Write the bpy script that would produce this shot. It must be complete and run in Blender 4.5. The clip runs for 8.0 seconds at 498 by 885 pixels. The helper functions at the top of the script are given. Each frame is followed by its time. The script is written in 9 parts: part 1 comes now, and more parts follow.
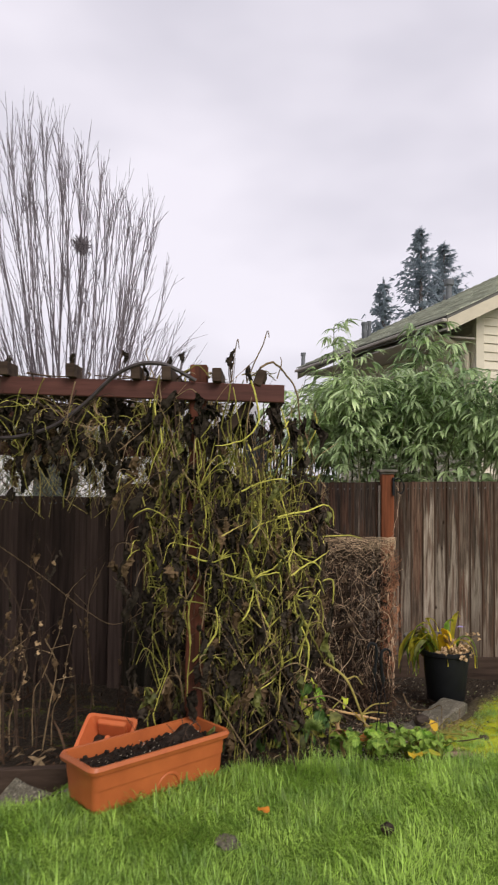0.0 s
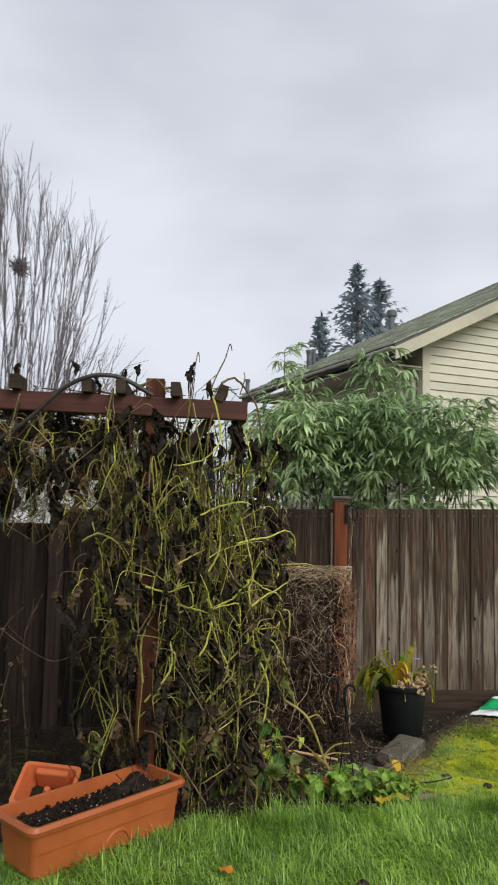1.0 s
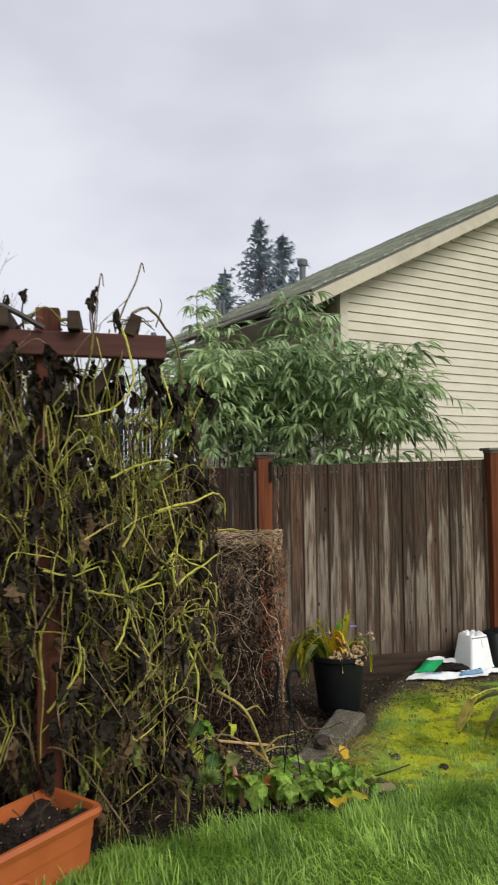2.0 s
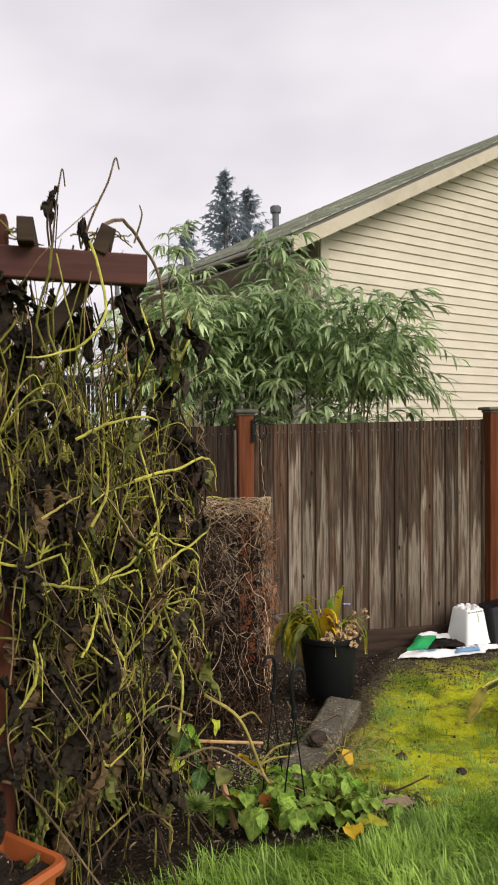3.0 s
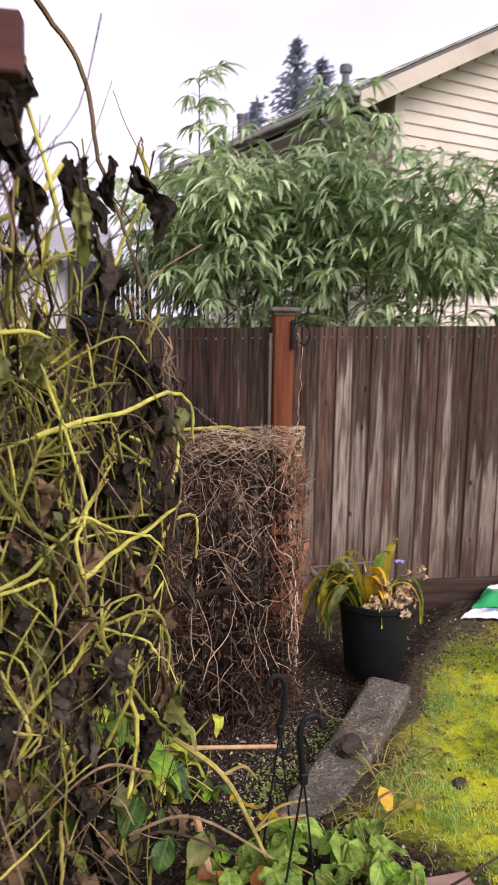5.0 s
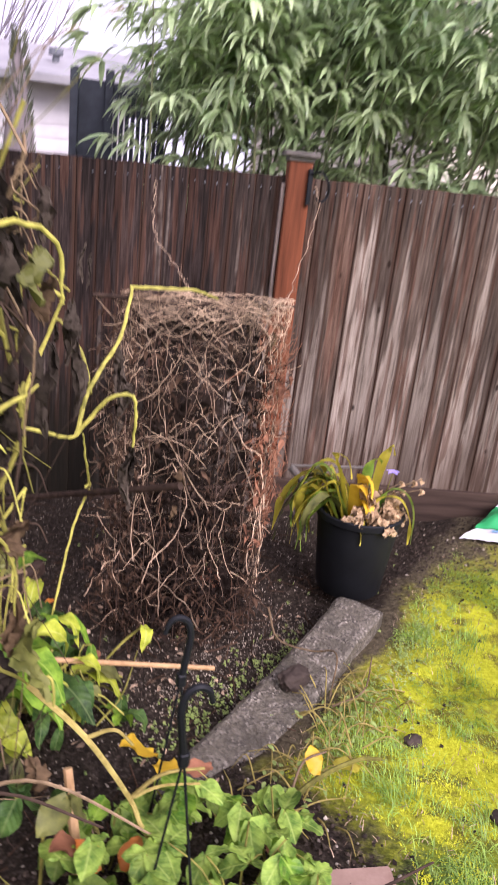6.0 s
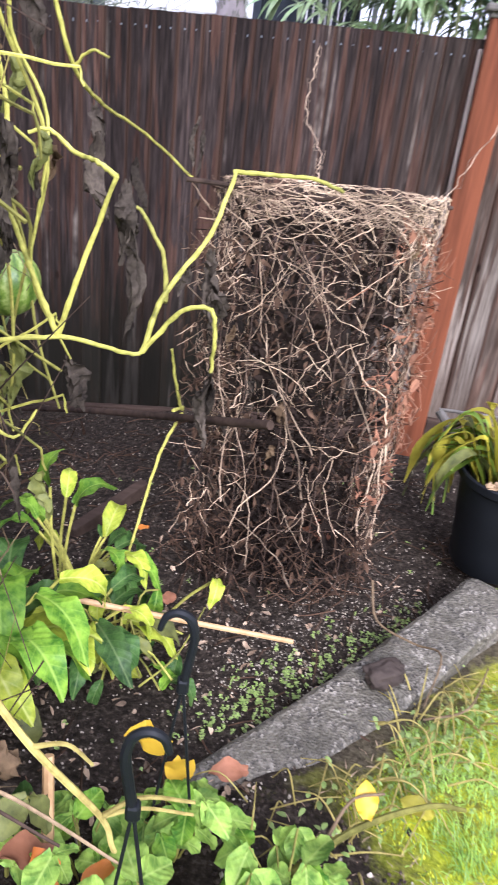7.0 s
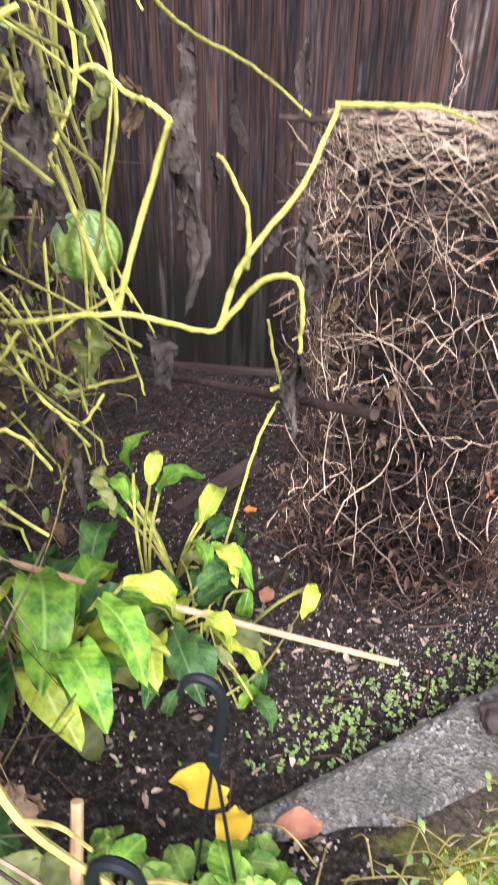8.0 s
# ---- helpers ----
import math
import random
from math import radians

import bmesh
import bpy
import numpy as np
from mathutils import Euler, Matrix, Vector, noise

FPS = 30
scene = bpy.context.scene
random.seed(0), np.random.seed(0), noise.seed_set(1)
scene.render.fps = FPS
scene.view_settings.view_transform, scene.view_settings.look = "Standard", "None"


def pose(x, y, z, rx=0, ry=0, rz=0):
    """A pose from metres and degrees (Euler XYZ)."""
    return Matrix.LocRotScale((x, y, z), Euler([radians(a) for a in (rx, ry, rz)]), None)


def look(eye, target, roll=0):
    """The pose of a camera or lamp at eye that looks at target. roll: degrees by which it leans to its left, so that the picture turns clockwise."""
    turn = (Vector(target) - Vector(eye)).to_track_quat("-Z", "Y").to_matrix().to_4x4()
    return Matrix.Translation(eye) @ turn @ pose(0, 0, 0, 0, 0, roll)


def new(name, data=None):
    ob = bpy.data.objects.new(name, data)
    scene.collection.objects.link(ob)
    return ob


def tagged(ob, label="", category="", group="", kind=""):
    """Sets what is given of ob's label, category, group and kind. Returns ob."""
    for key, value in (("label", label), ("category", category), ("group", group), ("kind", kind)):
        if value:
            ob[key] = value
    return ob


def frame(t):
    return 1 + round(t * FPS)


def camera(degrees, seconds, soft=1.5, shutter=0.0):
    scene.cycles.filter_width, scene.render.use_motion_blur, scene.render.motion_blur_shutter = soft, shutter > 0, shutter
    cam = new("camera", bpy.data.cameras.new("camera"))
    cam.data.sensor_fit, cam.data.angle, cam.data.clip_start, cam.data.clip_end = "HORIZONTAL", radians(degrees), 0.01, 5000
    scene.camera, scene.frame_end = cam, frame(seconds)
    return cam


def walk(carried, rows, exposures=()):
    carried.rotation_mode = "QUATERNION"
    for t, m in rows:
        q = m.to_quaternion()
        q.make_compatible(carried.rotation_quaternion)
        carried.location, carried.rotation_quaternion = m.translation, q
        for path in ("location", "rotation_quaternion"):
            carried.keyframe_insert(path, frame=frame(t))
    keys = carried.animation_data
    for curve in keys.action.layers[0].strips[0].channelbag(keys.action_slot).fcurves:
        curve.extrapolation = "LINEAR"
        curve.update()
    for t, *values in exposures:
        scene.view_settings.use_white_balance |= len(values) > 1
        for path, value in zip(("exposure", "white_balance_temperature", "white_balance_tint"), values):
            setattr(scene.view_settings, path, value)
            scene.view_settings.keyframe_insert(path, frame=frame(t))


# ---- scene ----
# ---- the camera and its walk ----
cam = camera(37.2, 8.0, soft=1.8, shutter=0.4)
PATH = [
    (0, (0.661, 0.103, 1.556), (0.598, 2.1, 1.65), 0.7),
    (0.5, (0.68, 0.222, 1.537), (0.697, 2.217, 1.688), 1.1),
    (1, (0.551, 0.337, 1.524), (0.658, 2.327, 1.701), 1.1),
    (1.5, (0.53, 0.614, 1.512), (0.761, 2.596, 1.647), 0.0),
    (2, (0.529, 0.948, 1.516), (0.89, 2.913, 1.587), -0.8),
    (2.2, (0.489, 1.066, 1.517), (0.897, 3.023, 1.565), -0.8),
    (3.5, (0.54, 1.807, 1.522), (1.057, 3.737, 1.42), -0.3),
    (4, (0.566, 2.049, 1.533), (1.186, 3.944, 1.372), -0.6),
    (4.2, (0.585, 2.115, 1.557), (1.191, 4.012, 1.376), -0.7),
    (5.3, (1.006, 2.535, 1.573), (1.223, 4.484, 1.178), 1.5),
    (5.5, (1.073, 2.617, 1.565), (1.321, 4.552, 1.125), 2.7),
    (6, (1.173, 2.883, 1.511), (1.372, 4.756, 0.838), 6.6),
    (6.5, (1.379, 3.118, 1.458), (1.34, 4.925, 0.602), 8.0),
    (7, (1.429, 3.321, 1.437), (1.13, 5.058, 0.491), 6.8),
    (7.4, (1.377, 3.43, 1.457), (0.939, 5.111, 0.465), 5.4),
    (7.5, (1.378, 3.472, 1.458), (0.885, 5.143, 0.475), 4.8),
    (8, (1.503, 3.638, 1.402), (0.814, 5.161, 0.304), 0.9),
]
EXPOSURES = [(0.0, 0.45, 6450, 14), (1.0, 0.30, 6150, 5), (2.0, 0.32, 6250, 7), (3.3, 0.53, 6800, 13), (4.2, 0.62, 6900, 14), (5.5, 1.10, 5800, 36), (6.0, 1.40, 5950, 36), (6.6, 1.68, 5480, 24), (7.2, 1.98, 5320, 23), (8.0, 2.16, 5380, 23)]
SKY_GAIN, SUN_POWER = 0.80, 1.9
walk(cam, [(t, look(eye, target, roll)) for t, eye, target, roll in PATH], EXPOSURES)

# ---- world and sun: a bright, fully overcast winter sky ----
SUN_UP, SUN_TURN = 34.0, 150.0
world = bpy.data.worlds.new("overcast_sky")
scene.world = world
world.use_nodes = True
wn, wl = world.node_tree.nodes, world.node_tree.links
wn.clear()
w_out, w_bg = wn.new("ShaderNodeOutputWorld"), wn.new("ShaderNodeBackground")
w_sky = wn.new("ShaderNodeTexSky")
w_sky.sky_type, w_sky.sun_disc = "NISHITA", False
w_sky.sun_elevation, w_sky.sun_rotation = radians(SUN_UP), radians(SUN_TURN)
w_sky.air_density, w_sky.dust_density = 1.0, 3.0
w_co, w_map, w_noise, w_ramp = (wn.new(k) for k in ("ShaderNodeTexCoord", "ShaderNodeMapping", "ShaderNodeTexNoise", "ShaderNodeValToRGB"))
w_map.inputs["Scale"].default_value = (1.0, 1.0, 2.2)
w_noise.inputs["Scale"].default_value, w_noise.inputs["Detail"].default_value, w_noise.inputs["Roughness"].default_value = 1.7, 4.0, 0.5
w_ramp.color_ramp.elements[0].position, w_ramp.color_ramp.elements[0].color = 0.33, (0.57, 0.56, 0.62, 1)
w_ramp.color_ramp.elements[1].position, w_ramp.color_ramp.elements[1].color = 0.68, (0.90, 0.87, 0.92, 1)
w_gain = wn.new("ShaderNodeVectorMath")
w_gain.operation = "SCALE"
w_gain.inputs["Scale"].default_value = SKY_GAIN
w_dim = wn.new("ShaderNodeVectorMath")
w_dim.operation = "SCALE"
w_dim.inputs["Scale"].default_value = 0.08
w_mix = wn.new("ShaderNodeMixRGB")
w_mix.inputs["Fac"].default_value = 0.9
wl.new(w_co.outputs["Generated"], w_map.inputs["Vector"])
wl.new(w_map.outputs["Vector"], w_noise.inputs["Vector"])
wl.new(w_noise.outputs["Fac"], w_ramp.inputs["Fac"])
wl.new(w_ramp.outputs["Color"], w_gain.inputs[0])
wl.new(w_sky.outputs["Color"], w_dim.inputs[0])
wl.new(w_dim.outputs["Vector"], w_mix.inputs["Color1"])
wl.new(w_gain.outputs["Vector"], w_mix.inputs["Color2"])
wl.new(w_mix.outputs["Color"], w_bg.inputs["Color"])
wl.new(w_bg.outputs["Background"], w_out.inputs["Surface"])
sun_data = bpy.data.lights.new("veiled_sun", "SUN")
sun_data.energy, sun_data.angle, sun_data.color = SUN_POWER, radians(35), (1.0, 0.96, 0.9)
sun = new("veiled_sun", sun_data)
_az = radians(SUN_TURN)
sun.matrix_world = look((6 * math.sin(_az), 6 * math.cos(_az), 6 * math.tan(radians(SUN_UP))), (0, 0, 0))

R = random.Random(7)


# ---- materials ----
def material(name, rough=0.7, spec=0.4):
    m = bpy.data.materials.new(name)
    m.use_nodes = True
    b = m.node_tree.nodes["Principled BSDF"]
    b.inputs["Roughness"].default_value = rough
    b.inputs["Specular IOR Level"].default_value = spec
    return m, m.node_tree.nodes, m.node_tree.links, b


def coords(n, l, scale, obj=False):
    mp = n.new("ShaderNodeMapping")
    mp.inputs["Scale"].default_value = scale
    if obj:
        l.new(n.new("ShaderNodeTexCoord").outputs["Object"], mp.inputs["Vector"])
    else:
        l.new(n.new("ShaderNodeNewGeometry").outputs["Position"], mp.inputs["Vector"])
    return mp.outputs["Vector"]


def noise_node(n, l, vec, scale, detail=4.0, rough=0.6):
    t = n.new("ShaderNodeTexNoise")
    t.inputs["Scale"].default_value, t.inputs["Detail"].default_value, t.inputs["Roughness"].default_value = scale, detail, rough
    l.new(vec, t.inputs["Vector"])
    return t.outputs["Fac"]


def ramp(n, l, fac, *stops):
    r = n.new("ShaderNodeValToRGB")
    e = r.color_ramp.elements
    while len(e) < len(stops):
        e.new(0.5)
    for k, (p, c) in enumerate(stops):
        e[k].position, e[k].color = p, (*c, 1)
    l.new(fac, r.inputs["Fac"])
    return r.outputs["Color"]


def mixed(n, l, fac, a, b, kind="MIX"):
    x = n.new("ShaderNodeMixRGB")
    x.blend_type = kind
    for key, v in (("Fac", fac), ("Color1", a), ("Color2", b)):
        if isinstance(v, (int, float)):
            x.inputs[key].default_value = v
        elif isinstance(v, tuple):
            x.inputs[key].default_value = (*v, 1)
        else:
            l.new(v, x.inputs[key])
    return x.outputs["Color"]


def maths(n, l, op, a, b=0.0):
    x = n.new("ShaderNodeMath")
    x.operation = op
    x.inputs[2].default_value = 0.0
    for k, v in enumerate((a, b)):
        if isinstance(v, (int, float)):
            x.inputs[k].default_value = v
        else:
            l.new(v, x.inputs[k])
    return x.outputs["Value"]


def bumped(n, l, b, height, strength=0.4, distance=0.01):
    x = n.new("ShaderNodeBump")
    x.inputs["Strength"].default_value, x.inputs["Distance"].default_value = strength, distance
    l.new(height, x.inputs["Height"])
    l.new(x.outputs["Normal"], b.inputs["Normal"])


def plain(name, dark, light, scale=20.0, stretch=(1, 1, 1), rough=0.6, spec=0.4, bump=0.3, depth=0.004, island=0.0, thing=0.0, metal=0.0, through_light=0.0):
    """Two-scale mottled surface, with an optional spread from piece to piece."""
    m, n, l, b = material(name, rough, spec)
    v = coords(n, l, stretch)
    fine, wide = noise_node(n, l, v, scale, 5.0), noise_node(n, l, v, scale * 0.13, 3.0)
    both = maths(n, l, "ADD", maths(n, l, "MULTIPLY", fine, 0.55), maths(n, l, "MULTIPLY", wide, 0.55))
    c = ramp(n, l, both, (0.36, dark), (0.66, light))
    if island or thing:
        r = n.new("ShaderNodeNewGeometry").outputs["Random Per Island"] if island else n.new("ShaderNodeObjectInfo").outputs["Random"]
        s = island or thing
        g = maths(n, l, "MULTIPLY_ADD", r, 2 * s)
        g.node.inputs[2].default_value = 1 - s
        h = n.new("ShaderNodeHueSaturation")
        l.new(c, h.inputs["Color"])
        l.new(g, h.inputs["Value"])
        c = h.outputs["Color"]
    l.new(c, b.inputs["Base Color"])
    b.inputs["Metallic"].default_value = metal
    if through_light:
        tr = n.new("ShaderNodeBsdfTranslucent")
        l.new(c, tr.inputs["Color"])
        ms = n.new("ShaderNodeMixShader")
        ms.inputs["Fac"].default_value = through_light
        l.new(b.outputs["BSDF"], ms.inputs[1])
        l.new(tr.outputs["BSDF"], ms.inputs[2])
        l.new(ms.outputs["Shader"], n["Material Output"].inputs["Surface"])
    if bump:
        bumped(n, l, b, fine, bump, depth)
    return m


def fence_wood():
    """Brown stain, darker in the west with the vine's shade in it, worn to grey-tan wood in ragged upright strips, with
    dark drips and a damp foot.
    """
    m, n, l, b = material("weathered_fence_wood", 0.8, 0.08)
    info = n.new("ShaderNodeObjectInfo")
    sep, loc, comb = n.new("ShaderNodeSeparateXYZ"), n.new("ShaderNodeSeparateXYZ"), n.new("ShaderNodeCombineXYZ")
    l.new(n.new("ShaderNodeNewGeometry").outputs["Position"], sep.inputs[0])
    l.new(n.new("ShaderNodeTexCoord").outputs["Object"], loc.inputs[0])
    x, z, rnd = sep.outputs["X"], sep.outputs["Z"], info.outputs["Random"]
    l.new(x, comb.inputs["X"])
    l.new(maths(n, l, "MULTIPLY", rnd, 30.0), comb.inputs["Y"])
    l.new(maths(n, l, "MULTIPLY", z, 0.06), comb.inputs["Z"])
    v = comb.outputs["Vector"]

    def other(seed):
        w = n.new("ShaderNodeTexWhiteNoise")
        w.noise_dimensions = "1D"
        l.new(maths(n, l, "ADD", rnd, seed), w.inputs["W"])
        return w.outputs["Value"]

    def span(value, lo, hi, to_lo=0.0, to_hi=1.0):
        r = n.new("ShaderNodeMapRange")
        for k, q in (("From Min", lo), ("From Max", hi), ("To Min", to_lo), ("To Max", to_hi)):
            r.inputs[k].default_value = q
        l.new(value, r.inputs["Value"])
        return r.outputs["Result"]
    grain = noise_node(n, l, v, 85.0, 5.0, 0.6)
    strip = noise_node(n, l, v, 22.0, 1.5, 0.5)
    blot = noise_node(n, l, coords(n, l, (1.0, 1.0, 0.35)), 5.0, 4.0, 0.6)
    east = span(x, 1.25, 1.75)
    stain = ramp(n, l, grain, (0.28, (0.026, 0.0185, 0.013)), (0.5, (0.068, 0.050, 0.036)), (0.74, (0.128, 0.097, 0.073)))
    # the west bay's darker stain also carries shade cast by the vine
    shade_stain = ramp(n, l, grain, (0.28, (0.008, 0.0062, 0.0055)), (0.5, (0.027, 0.0195, 0.0160)), (0.74, (0.066, 0.048, 0.040)))
    stain = mixed(n, l, east, shade_stain, stain)
    red = ramp(n, l, grain, (0.25, (0.036, 0.018, 0.011)), (0.5, (0.098, 0.050, 0.030)), (0.75, (0.175, 0.094, 0.058)))
    bare = ramp(n, l, grain, (0.26, (0.082, 0.066, 0.050)), (0.48, (0.20, 0.163, 0.124)), (0.76, (0.33, 0.28, 0.222)))
    c = mixed(n, l, maths(n, l, "MULTIPLY", span(noise_node(n, l, v, 9.0, 3.0), 0.54, 0.66, 0.0, 0.5), span(east, 0.0, 1.0, 0.2, 1.0)), stain, red)
    # each board is worn from its own height down, in strips of their own lengths
    top = maths(n, l, "ADD", maths(n, l, "MULTIPLY", other(3.1), 0.95), maths(n, l, "MULTIPLY", strip, 2.3))
    top = maths(n, l, "SUBTRACT", top, maths(n, l, "MULTIPLY", maths(n, l, "ABSOLUTE", loc.outputs["X"]), 4.5))
    top = maths(n, l, "ADD", top, maths(n, l, "MULTIPLY", blot, 0.55))
    top = maths(n, l, "SUBTRACT", top, span(east, 0.0, 1.0, 2.05, 0.80))
    top = maths(n, l, "SUBTRACT", top, span(other(5.5), 0.12, 0.34, 0.65, 0.0))
    worn = span(maths(n, l, "SUBTRACT", top, z), 0.0, 0.20)
    worn = maths(n, l, "MULTIPLY", worn, span(grain, 0.30, 0.42, 0.55, 1.0))
    c = mixed(n, l, worn, c, bare)
    # a few narrow worn strips on the west boards
    slit = maths(n, l, "MULTIPLY", span(noise_node(n, l, v, 17.0, 3.0, 0.5), 0.60, 0.66), span(noise_node(n, l, coords(n, l, (1.0, 1.0, 0.8)), 3.3, 4.0, 0.65), 0.46, 0.60, 0.0, 0.7))
    c = mixed(n, l, maths(n, l, "MULTIPLY", slit, span(east, 0.0, 1.0, 1.0, 0.3)), c, bare)
    # drips of stain over the worn wood, and along the seams
    drip = span(noise_node(n, l, v, 42.0, 2.0, 0.4), 0.55, 0.60, 0.0, 0.6)
    c = mixed(n, l, drip, c, ramp(n, l, grain, (0.3, (0.030, 0.014, 0.009)), (0.7, (0.115, 0.057, 0.035))))
    seam = maths(n, l, "ADD", maths(n, l, "MULTIPLY", maths(n, l, "ABSOLUTE", loc.outputs["X"]), 20.5), maths(n, l, "MULTIPLY", noise_node(n, l, v, 14.0, 3.0), 0.7))
    c = mixed(n, l, span(seam, 1.13, 1.24, 0.0, 0.85), c, (0.050, 0.028, 0.018))
    # rust runs below the nails
    nail = maths(n, l, "ABSOLUTE", maths(n, l, "SUBTRACT", maths(n, l, "ABSOLUTE", loc.outputs["X"]), 0.0215))
    run = maths(n, l, "MULTIPLY", span(nail, 0.0015, 0.0045, 1.0, 0.0), span(maths(n, l, "ADD", z, maths(n, l, "MULTIPLY", other(7.7), 0.14)), 1.38, 1.46))
    c = mixed(n, l, maths(n, l, "MULTIPLY", run, 0.8), c, (0.012, 0.009, 0.008))
    damp = span(maths(n, l, "ADD", z, maths(n, l, "MULTIPLY", strip, 0.5)), 0.30, 0.72, 0.72, 0.0)
    c = mixed(n, l, damp, c, mixed(n, l, east, (0.014, 0.011, 0.008), (0.062, 0.038, 0.024)))
    # west boards turn near-black olive towards the ground
    west_foot = maths(n, l, "MULTIPLY", span(maths(n, l, "ADD", z, maths(n, l, "MULTIPLY", blot, 0.7)), 0.55, 1.05, 0.6, 0.0), span(east, 0.0, 1.0, 1.0, 0.0))
    c = mixed(n, l, west_foot, c, (0.012, 0.012, 0.007))
    knot = n.new("ShaderNodeTexVoronoi")
    knot.inputs["Scale"].default_value = 5.0
    l.new(coords(n, l, (1.6, 1, 0.75)), knot.inputs["Vector"])
    c = mixed(n, l, span(knot.outputs["Distance"], 0.045, 0.085, 0.9, 0.0), c, (0.016, 0.009, 0.006))
    h = n.new("ShaderNodeHueSaturation")
    l.new(c, h.inputs["Color"])
    l.new(span(other(1.3), 0.0, 1.0, 0.68, 1.30), h.inputs["Value"])
    l.new(h.outputs["Color"], b.inputs["Base Color"])
    bumped(n, l, b, grain, 0.35, 0.003)
    return m


def ground_mat():
    """Lawn earth, moss, dark bed soil and grit along the fence, bounded by wavering lines."""
    m, n, l, b = material("garden_ground", 0.85, 0.05)
    pos = n.new("ShaderNodeNewGeometry").outputs["Position"]
    sep = n.new("ShaderNodeSeparateXYZ")
    l.new(pos, sep.inputs[0])
    v = coords(n, l, (1, 1, 1))
    wob = maths(n, l, "MULTIPLY_ADD", maths(n, l, "ADD", noise_node(n, l, v, 2.6, 5.0), maths(n, l, "MULTIPLY", noise_node(n, l, v, 24.0, 5.0, 0.75), 0.55)), 0.9)
    wob.node.inputs[2].default_value = -0.70
    fine = noise_node(n, l, v, 55.0, 6.0, 0.7)
    mid = noise_node(n, l, v, 9.0, 5.0, 0.65)
    soil = ramp(n, l, fine, (0.3, (0.008, 0.0062, 0.0046)), (0.52, (0.036, 0.0275, 0.0195)), (0.76, (0.15, 0.12, 0.085)))
    turf = ramp(n, l, fine, (0.3, (0.05, 0.095, 0.012)), (0.7, (0.17, 0.27, 0.045)))
    moss = ramp(n, l, fine, (0.25, (0.30, 0.32, 0.010)), (0.5, (0.54, 0.56, 0.022)), (0.75, (0.70, 0.71, 0.06)))
    bare = ramp(n, l, mid, (0.50, (0, 0, 0)), (0.60, (1, 1, 1)))
    green = ramp(n, l, noise_node(n, l, v, 3.4, 4.0), (0.42, (0, 0, 0)), (0.62, (1, 1, 1)))
    moss = mixed(n, l, maths(n, l, "MULTIPLY", green, 0.4), moss, (0.14, 0.21, 0.02))
    moss = mixed(n, l, maths(n, l, "MULTIPLY", bare, 0.8), moss, (0.115, 0.10, 0.03))
    grit = ramp(n, l, fine, (0.3, (0.030, 0.024, 0.014)), (0.55, (0.105, 0.086, 0.05)), (0.8, (0.22, 0.19, 0.125)))

    def step(value, lo, hi):
        r = n.new("ShaderNodeMapRange")
        r.inputs["From Min"].default_value, r.inputs["From Max"].default_value = lo, hi
        l.new(value, r.inputs["Value"])
        return r.outputs["Result"]
    far = maths(n, l, "ADD", sep.outputs["Y"], wob)
    c = mixed(n, l, step(far, 4.0, 4.25), turf, moss)
    c = mixed(n, l, step(maths(n, l, "ADD", far, maths(n, l, "MULTIPLY", mid, 0.8)), 5.75, 6.35), c, grit)
    side = maths(n, l, "SUBTRACT", sep.outputs["X"], maths(n, l, "MULTIPLY", sep.outputs["Y"], 0.667))
    bed = maths(n, l, "MULTIPLY", step(maths(n, l, "ADD", side, maths(n, l, "MULTIPLY", wob, 0.3)), -1.50, -1.56), step(maths(n, l, "ADD", sep.outputs["Y"], maths(n, l, "MULTIPLY", wob, 0.2)), 3.42, 3.52))
    rim = step(maths(n, l, "ADD", side, maths(n, l, "MULTIPLY", wob, 0.55)), -1.24, -1.46)
    c = mixed(n, l, maths(n, l, "MULTIPLY", rim, step(sep.outputs["Y"], 4.2, 4.5)), c, grit)
    # the bed runs out round the low plants at the lawn's corner
    dx = maths(n, l, "DIVIDE", maths(n, l, "SUBTRACT", sep.outputs["X"], 1.33), 1.25)
    dy = maths(n, l, "SUBTRACT", sep.outputs["Y"], 4.05)
    away = maths(n, l, "SQRT", maths(n, l, "ADD", maths(n, l, "MULTIPLY", dx, dx), maths(n, l, "MULTIPLY", dy, dy)))
    bed = maths(n, l, "MAXIMUM", bed, step(maths(n, l, "ADD", away, maths(n, l, "MULTIPLY", wob, 0.35)), 0.40, 0.29))
    c = mixed(n, l, bed, c, soil)
    wet = maths(n, l, "MULTIPLY_ADD", bed, -0.15)
    wet.node.inputs[2].default_value = 0.85
    l.new(wet, b.inputs["Roughness"])
    beyond = step(sep.outputs["Y"], 6.35, 6.45)
    c = mixed(n, l, beyond, c, grit)
    l.new(c, b.inputs["Base Color"])
    bumped(n, l, b, maths(n, l, "ADD", fine, mid), 0.8, 0.02)
    return m


